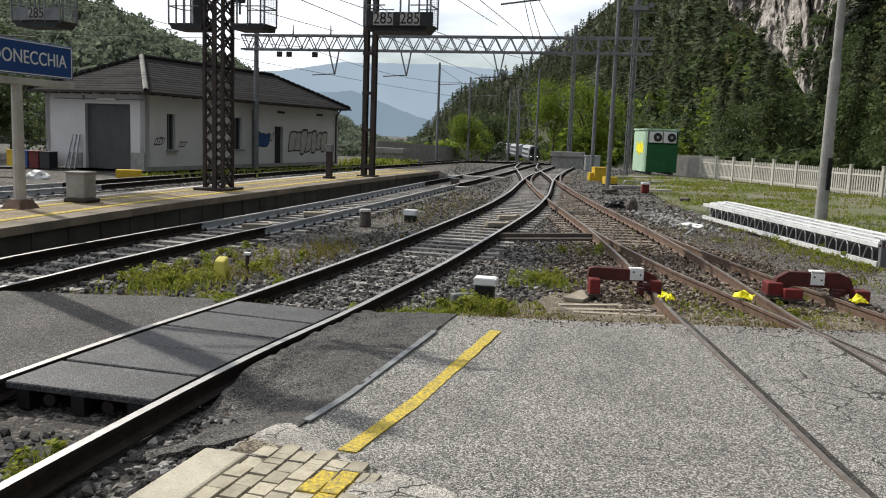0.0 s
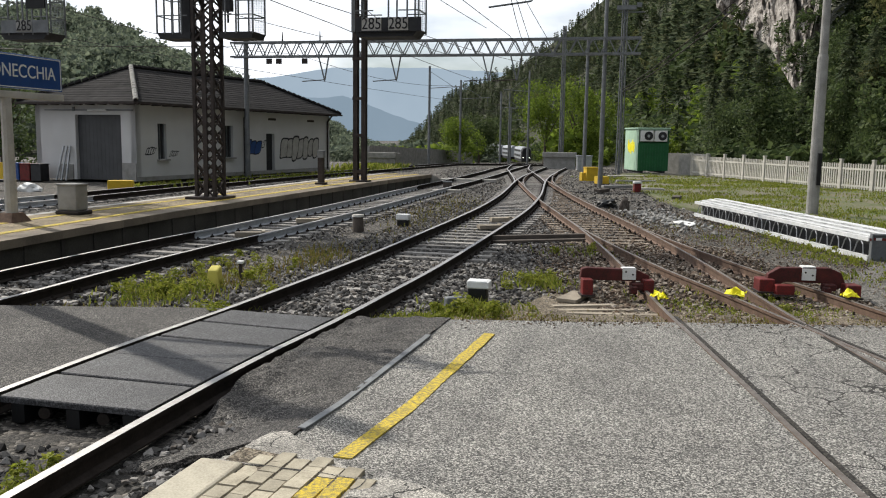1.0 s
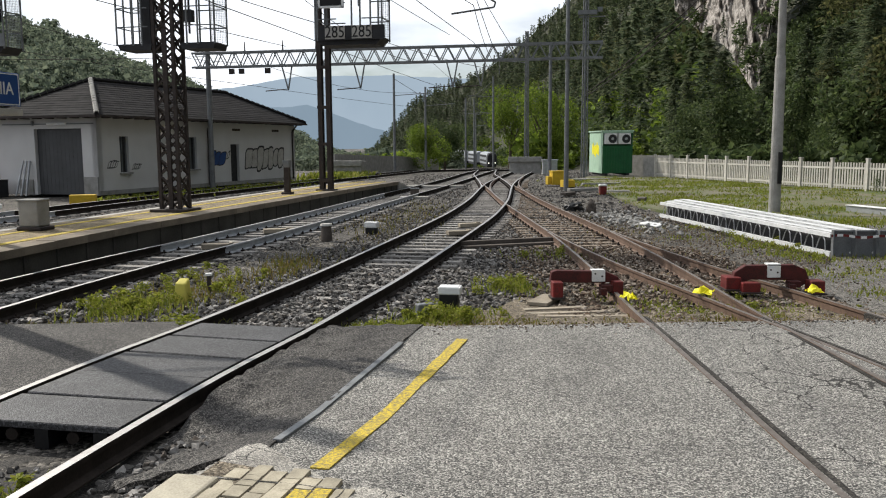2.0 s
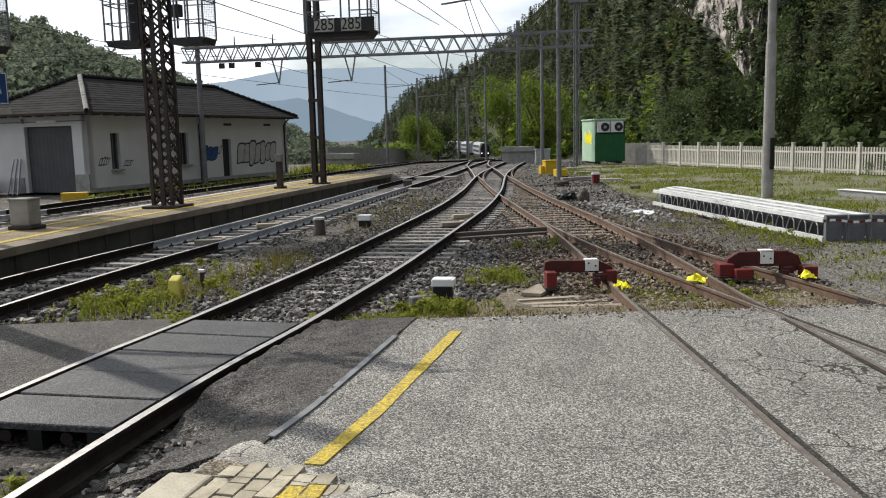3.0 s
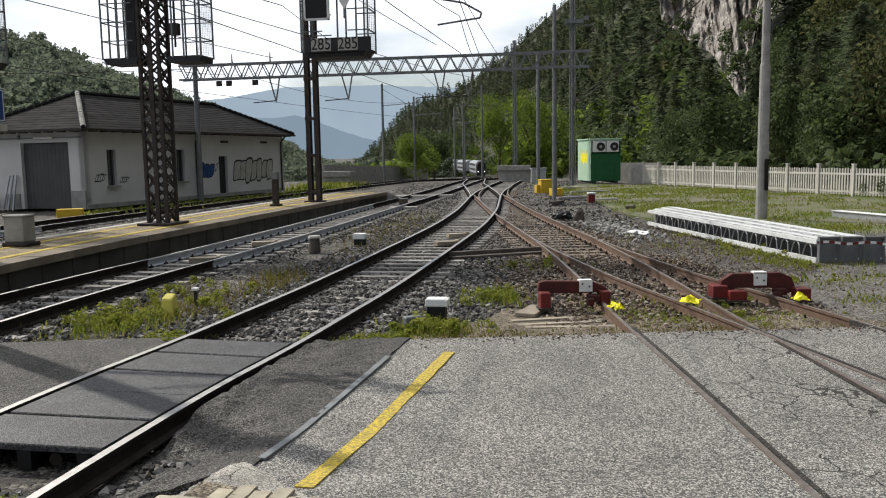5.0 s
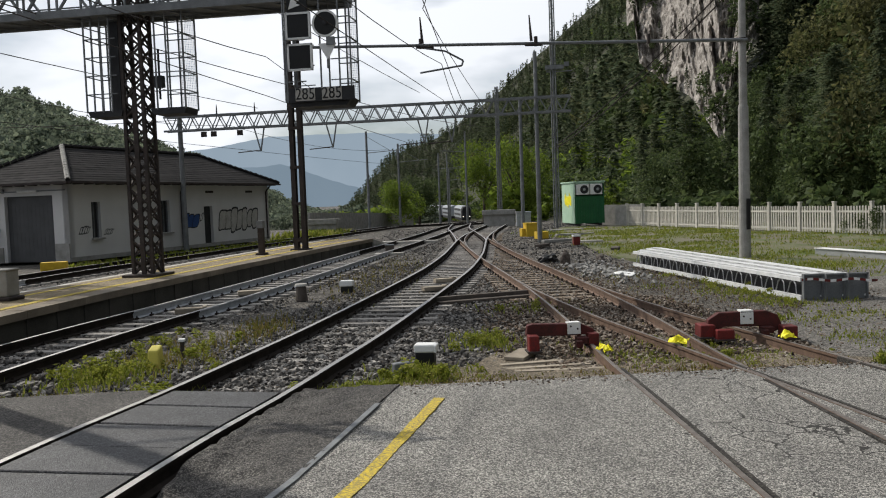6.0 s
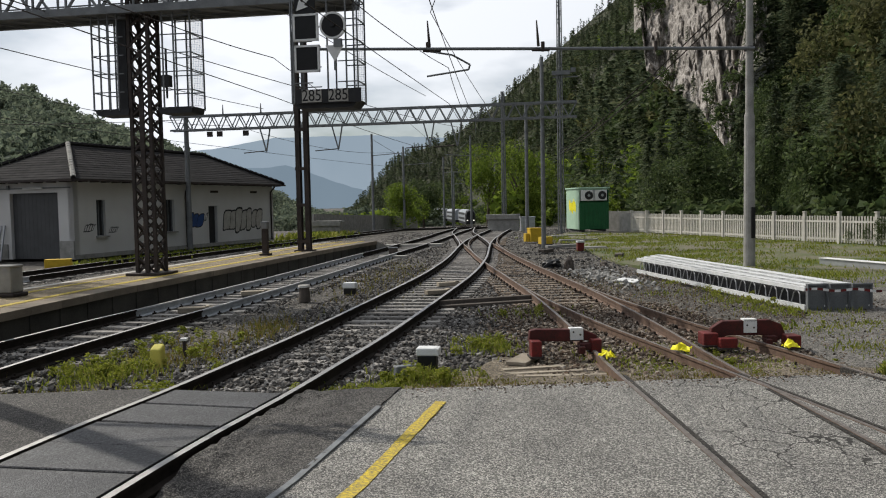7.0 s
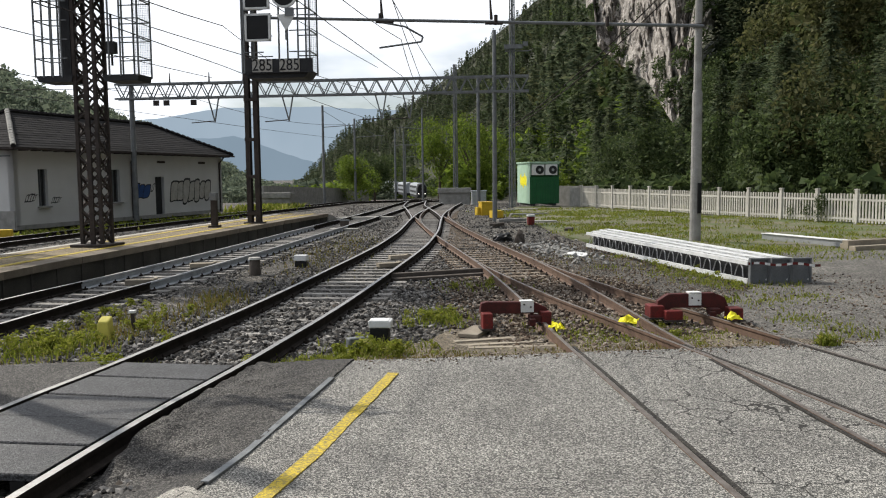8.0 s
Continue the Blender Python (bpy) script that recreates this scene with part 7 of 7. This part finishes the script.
# ---- ballast, weeds, litter ----
def stones(name, spots, size, material, label):
    """spots: n x 3 places; irregular faceted stones half sunk at each."""
    base_v = np.array([(1, 0, 0), (-1, 0, 0), (0, 1, 0), (0, -1, 0), (0, 0, 1), (0, 0, -1), (0.6, 0.6, 0.5), (-0.6, -0.6, 0.45)])
    base_f = np.array([(0, 6, 4), (6, 2, 4), (2, 1, 4), (1, 7, 4), (7, 3, 4), (3, 0, 4), (0, 2, 6), (1, 3, 7), (2, 0, 5), (1, 2, 5), (3, 1, 5), (0, 3, 5)])
    r = np.random.default_rng(len(spots))
    n = len(spots)
    s = size * r.uniform(0.55, 1.25, (n, 1, 1)) * r.uniform(0.7, 1.2, (n, 1, 3))
    q = r.normal(size=(n, 4))
    q /= np.linalg.norm(q, axis=1, keepdims=True)
    w, x, y, z = q.T
    R_ = np.stack([np.stack([1 - 2 * (y * y + z * z), 2 * (x * y - z * w), 2 * (x * z + y * w)], -1), np.stack([2 * (x * y + z * w), 1 - 2 * (x * x + z * z), 2 * (y * z - x * w)], -1), np.stack([2 * (x * z - y * w), 2 * (y * z + x * w), 1 - 2 * (x * x + y * y)], -1)], 1)
    v = base_v[None] * (1 + r.uniform(-0.25, 0.25, (n, 8, 1))) * s
    v = np.einsum("nij,nkj->nki", R_, v) * (1, 1, 0.8) + spots[:, None, :]
    f = base_f[None] + (np.arange(n) * 8)[:, None, None]
    return soup(name, v.reshape(-1, 3), f.reshape(-1, 3), material, label, "ballast")


def bed(points, y0, y1, half, n, top=-0.215, keep=None):
    """Stones over a track bed, between and outside the rails, falling off at the shoulders."""
    p = spline(points, 0.2)
    p = p[(p[:, 1] > y0) & (p[:, 1] < y1)]
    wgt = 1 / np.maximum(p[:, 1], 5) ** 1.2
    i = rng.choice(len(p), n, p=wgt / wgt.sum())
    o = rng.uniform(-half, half, n)
    a = p[i, 2]
    d = rng.uniform(-0.1, 0.1, n)
    x = p[i, 0] + np.sin(a) * o + np.cos(a) * d
    y = p[i, 1] - np.cos(a) * o + np.sin(a) * d
    z = top + rng.uniform(-0.025, 0.02, n) - 0.06 * np.clip((abs(o) - 1.3) / 0.8, 0, 1.2)
    k = (abs(abs(o) - 0.7535) > 0.1)
    s = np.stack([x, y, z], 1)[k]
    return s[keep(s)] if keep else s


off_road = lambda s: ~((s[:, 1] > 5.9) & (s[:, 1] < 9.85 + 0.12 * np.sin(s[:, 0] * 5)))
near_ok = lambda s: off_road(s) & ((s[:, 1] > 9) | (np.sin(s[:, 0] * 91 + s[:, 1] * 57) > 0.2)) & ~((s[:, 0] > -1.2 + 0.28 * (s[:, 1] - 5.0)) & (s[:, 1] < 9.9))
stones("track_ballast", np.concatenate([bed(T1, 9.9, 15.5, 2.2, 7000, top=-0.182, keep=near_ok), bed(T2, 9, 15, 1.9, 2500, top=-0.185, keep=lambda s: s[:, 1] > 10.3), bed(T1, 3, 46, 2.3, 20000, keep=near_ok), bed(T2, 7, 50, 2.2, 15000, keep=lambda s: (s[:, 1] > 10.3) | (s[:, 0] < -7.6)), bed(T3, 14, 45, 2.0, 5000)]), 0.042, M["stone"], "grey-brown crushed stone ballast between the sleepers")
sid = np.concatenate([bed(S1, 10.2, 18, 2.2, 6000, top=-0.165), bed(S1, 18, 40, 2.4, 7000), bed(S2, 10.2, 18, 2.0, 3500, top=-0.165)])
stones("siding_ballast", sid, 0.036, M["stone_brown"], "dirty crushed stone ballast round the rusty sidings")
mid = np.stack([rng.uniform(-3.5, 2.4, 14000), 10 + 20 * rng.random(14000) ** 1.4, rng.uniform(-0.24, -0.19, 14000)], 1)
mid[:, 0] += 0.24 * (mid[:, 1] - 12)
mid = mid[(mid[:, 1] > 10.1)]
stones("loose_stones", mid, 0.034, M["stone"], "loose crushed stones between the tracks")
far_side = np.stack([rng.uniform(5.8, 11, 5000), 10.2 + 16 * rng.random(5000), rng.uniform(-0.17, -0.12, 5000)], 1)
stones("gravel_stones", far_side, 0.024, M["stone_brown"], "loose gravel beside the sidings")
rub = np.stack([rng.normal(6.5, 0.4, 420), rng.normal(24.0, 1.5, 420), rng.uniform(-0.22, -0.08, 420)], 1)
stones("rubble_heap", rub, 0.07, M["concrete"], "heap of pale rubble beside the siding")


yard = np.stack([rng.uniform(-4, 11, 10000), 24 + 44 * rng.random(10000) ** 1.3, rng.uniform(-0.25, -0.2, 10000)], 1)
yard[:, 0] += 0.12 * (yard[:, 1] - 24)
stones("yard_stones", yard, 0.055, M["stone"], "stony ground between the far tracks and the yard")
edge_s = np.stack([rng.uniform(-2.0, -0.9, 1500), rng.uniform(4.2, 6.7, 1500), np.zeros(1500)], 1)
edge_s = edge_s[(edge_s[:, 0] < -1.5 + 0.3 * (edge_s[:, 1] - 4.9)) & (edge_s[:, 0] > -2.35 + 0.25 * (edge_s[:, 1] - 4.5))]
edge_s[:, 2] = -0.22 + 0.12 * np.clip((edge_s[:, 0] + 2.1 - 0.25 * (edge_s[:, 1] - 4.5)) / 0.6, 0, 1) + rng.uniform(-0.02, 0.03, len(edge_s))
stones("broken_asphalt", edge_s, 0.04, M["stone"], "crumbled asphalt and stones beside the rail")


def blades(name, patches, material, label, width=0.008, density=1.0, tall=1.0):
    """patches: x, y, z, radius x, radius y, blades, height."""
    out = []
    for x, y, z, rx, ry, n, h in patches:
        n, h = max(3, int(n * density)), h * tall
        c = np.stack([rng.normal(x, rx, n), rng.normal(y, ry, n), np.full(n, z)], 1)
        a, t, b = rng.uniform(0, 2 * np.pi, n), rng.uniform(0, 2 * np.pi, n), rng.uniform(0.15, 0.8, n)
        hh = h * rng.uniform(0.3, 1.15, n)
        w = width * rng.uniform(0.7, 1.8, n) * (1 + y / 14)
        side = np.stack([np.cos(a) * w, np.sin(a) * w, np.zeros(n)], 1)
        mid_ = c + np.stack([np.cos(t) * b * hh * 0.35, np.sin(t) * b * hh * 0.35, hh * 0.6], 1)
        tip = c + np.stack([np.cos(t) * b * hh, np.sin(t) * b * hh, hh], 1)
        out.append(np.stack([c - side, c + side, mid_ + side * 0.8, mid_ - side * 0.8, mid_ - side * 0.8, mid_ + side * 0.8, tip, tip], 1)[:, [0, 1, 2, 0, 2, 3, 3, 2, 6]])
    v = np.concatenate(out).reshape(-1, 3)
    return soup(name, v, np.arange(len(v)).reshape(-1, 3), material, label, "grass")


blades("roadside_weeds", [(0.0, 10.2, -0.2, 0.45, 0.16, 1500, 0.2), (0.45, 10.7, -0.2, 0.3, 0.25, 1300, 0.3), (1.1, 10.3, -0.2, 0.5, 0.15, 700, 0.12),
                          (1.6, 13.2, -0.2, 0.26, 0.4, 900, 0.22), (2.5, 10.3, -0.2, 0.6, 0.15, 350, 0.08), (3.9, 10.8, -0.2, 0.3, 0.3, 900, 0.12), (4.6, 10.7, -0.2, 0.25, 0.4, 900, 0.15),
                          (5.35, 10.9, -0.2, 0.3, 0.2, 450, 0.1), (6.05, 9.55, -0.06, 0.07, 0.06, 450, 0.3), (7.1, 11.2, -0.14, 0.3, 0.25, 250, 0.08), (-2.55, 5.3, -0.22, 0.1, 0.12, 260, 0.2),
                          (-2.9, 10.25, -0.2, 0.3, 0.2, 1100, 0.2), (-3.9, 11.9, -0.2, 0.4, 0.5, 1600, 0.25), (7.9, 17.5, -0.15, 0.4, 2.0, 900, 0.14), (3.0, 16.8, -0.18, 0.5, 0.5, 400, 0.2)],
       M["grass"], "green weeds growing along the asphalt edge", 0.0045, 0.4, 0.6)
blades("dry_weeds", [(-3.3, 13.2, -0.2, 0.5, 0.8, 2200, 0.2), (-4.4, 10.6, -0.2, 0.6, 0.25, 900, 0.1), (-2.3, 15.6, -0.2, 0.3, 0.8, 1500, 0.26), (1.6, 10.3, -0.2, 1.2, 0.2, 1100, 0.1),
                     (-0.6, 24, -0.2, 0.7, 2.5, 1200, 0.2), (0.6, 29, -0.2, 0.5, 3, 900, 0.2), (6.9, 20, -0.15, 0.9, 3.0, 1800, 0.12), (3.6, 11.2, -0.2, 0.8, 0.4, 500, 0.08)],
       M["grass_dry"], "dry yellow-brown weeds on the ballast", 0.0035, 0.3, 0.6)
blades("verge_grass", [(rng.uniform(0.6, 6.4), rng.normal(9.95, 0.22), -0.14, 0.25, 0.14, 45, rng.uniform(0.03, 0.08)) for _ in range(40)], M["grass_dry"], "short trodden grass along the asphalt edge", 0.004)
blades("yard_weeds", [(rng.uniform(6.2, 9.0), 10.6 + 12 * rng.random(), -0.15, 0.25, 0.25, 70, rng.uniform(0.04, 0.12)) for _ in range(34)] + [(rng.uniform(2.8, 5.6), rng.uniform(10.1, 12.6), -0.18, 0.2, 0.2, 70, rng.uniform(0.04, 0.1)) for _ in range(30)], M["grass"], "thin green weeds scattered over the gravel", 0.0045)
crumb = np.stack([rng.uniform(0.2, 6.8, 1500), rng.normal(9.75, 0.2, 1500), np.zeros(1500)], 1)
crumb[:, 2] = np.where(crumb[:, 1] < 9.6, -0.022, -0.125)
stones("asphalt_crumbs", crumb, 0.016, M["stone_brown"], "small loose stones and crumbs along the asphalt edge")
lawn_p = []
for _ in range(260):
    y = 20 + 34 * rng.random()
    x = rng.uniform(9.2 if y > 24 else 12, 25)
    lawn_p.append((x, y, -0.18, 0.5, 0.5, 90, 0.13))
blades("lawn_grass", lawn_p, M["grass"], "uneven green grass of the yard", 0.005)
blades("shed_grass", [(-5.5 + k * 0.4, 57 + k, -0.22, 0.8, 0.8, 500, 0.5) for k in range(5)] + [(-12 + k * 0.8, 36.0 + k * 2.1, -0.22, 0.6, 0.9, 260, 0.25) for k in range(8)], M["grass"], "tall grass beside the shed", 0.012)
plant("fence_bushes", LOW, [(foot(y) - 4.2 + 1.6 * rng.random(), y, -0.3, rng.uniform(0.9, 2.6), rng.uniform(0.9, 1.5)) for y in np.linspace(14, 62, 60)], M["broadleaf"], "dark undergrowth behind the fence", "bushes")
plant("fence_creeper", BROF, [(21.75, 36.2, -0.3, 1.4, 0.8), (21.95, 35.4, -0.3, 1.6, 0.8), (21.5, 37.2, -0.3, 1.1, 0.8)], M["broadleaf"], "green creeper climbing the picket fence", "bushes")
plant("line_bushes", LOW, [(y * 0.14 + rng.uniform(0, 6), y, drop(y) - 0.5, rng.uniform(2, 5), 1.2) for y in np.linspace(95, 210, 40)] + [(y * rng.uniform(-0.06, 0.035), y, drop(y) - 0.5, rng.uniform(2, 4), 1.3) for y in np.linspace(108, 230, 40)] + [(y * rng.uniform(0.06, 0.2), y, drop(y) - 0.5, rng.uniform(4, 8), 1.3) for y in np.linspace(300, 390, 60)], M["bright_leaf"], "light green bushes along the far line", "bushes")
WEED = [broadleaf_template(120 + k, 90, 0.085) for k in range(4)]
wd = []
for x, y, rx, ry, n, h in ((0.0, 10.15, 0.4, 0.14, 26, 0.16), (0.5, 10.6, 0.25, 0.2, 26, 0.26), (1.0, 10.3, 0.4, 0.12, 10, 0.12), (1.6, 13.2, 0.24, 0.4, 18, 0.2), (-2.85, 10.2, 0.2, 0.2, 16, 0.2), (-3.9, 11.8, 0.35, 0.4, 34, 0.24),
                           (-3.3, 13.6, 0.5, 0.8, 34, 0.22), (3.9, 10.7, 0.25, 0.25, 14, 0.12), (4.6, 10.6, 0.2, 0.3, 16, 0.15), (6.05, 9.55, 0.05, 0.05, 6, 0.26), (7.2, 11.2, 0.25, 0.2, 8, 0.1), (-2.55, 5.3, 0.1, 0.12, 7, 0.18), (5.35, 10.9, 0.3, 0.2, 8, 0.1), (7.6, 17.5, 0.3, 2.0, 24, 0.16), (3.0, 17, 0.4, 0.4, 8, 0.2)):
    for _ in range(int(n * 0.8)):
        wd.append((rng.normal(x, rx), rng.normal(y, ry), -0.22 if x < 6 else -0.14, h * rng.uniform(0.5, 1.3), rng.uniform(0.9, 1.6)))
plant("weed_clumps", WEED, wd, M["weed"], "leafy green weeds along the asphalt and ballast", "weeds")
hb_ = [(rng.uniform(9, 25), 20 + 36 * rng.random(), -0.2, rng.uniform(0.06, 0.2), 1.6) for _ in range(130)]
plant("lawn_weeds", WEED, [q for q in hb_ if q[1] > 24 or q[0] > 12], M["weed"], "low leafy weeds in the rough lawn", "weeds")
plant("valley_woods", LOW, [(y * rng.uniform(-0.2, 0.06), y, drop(y) - 1.0, rng.uniform(4, 8), 1.3) for y in np.linspace(235, 330, 130)], M["hill_leaf"], "woods closing the valley beyond the line, paled by painted haze", "trees")
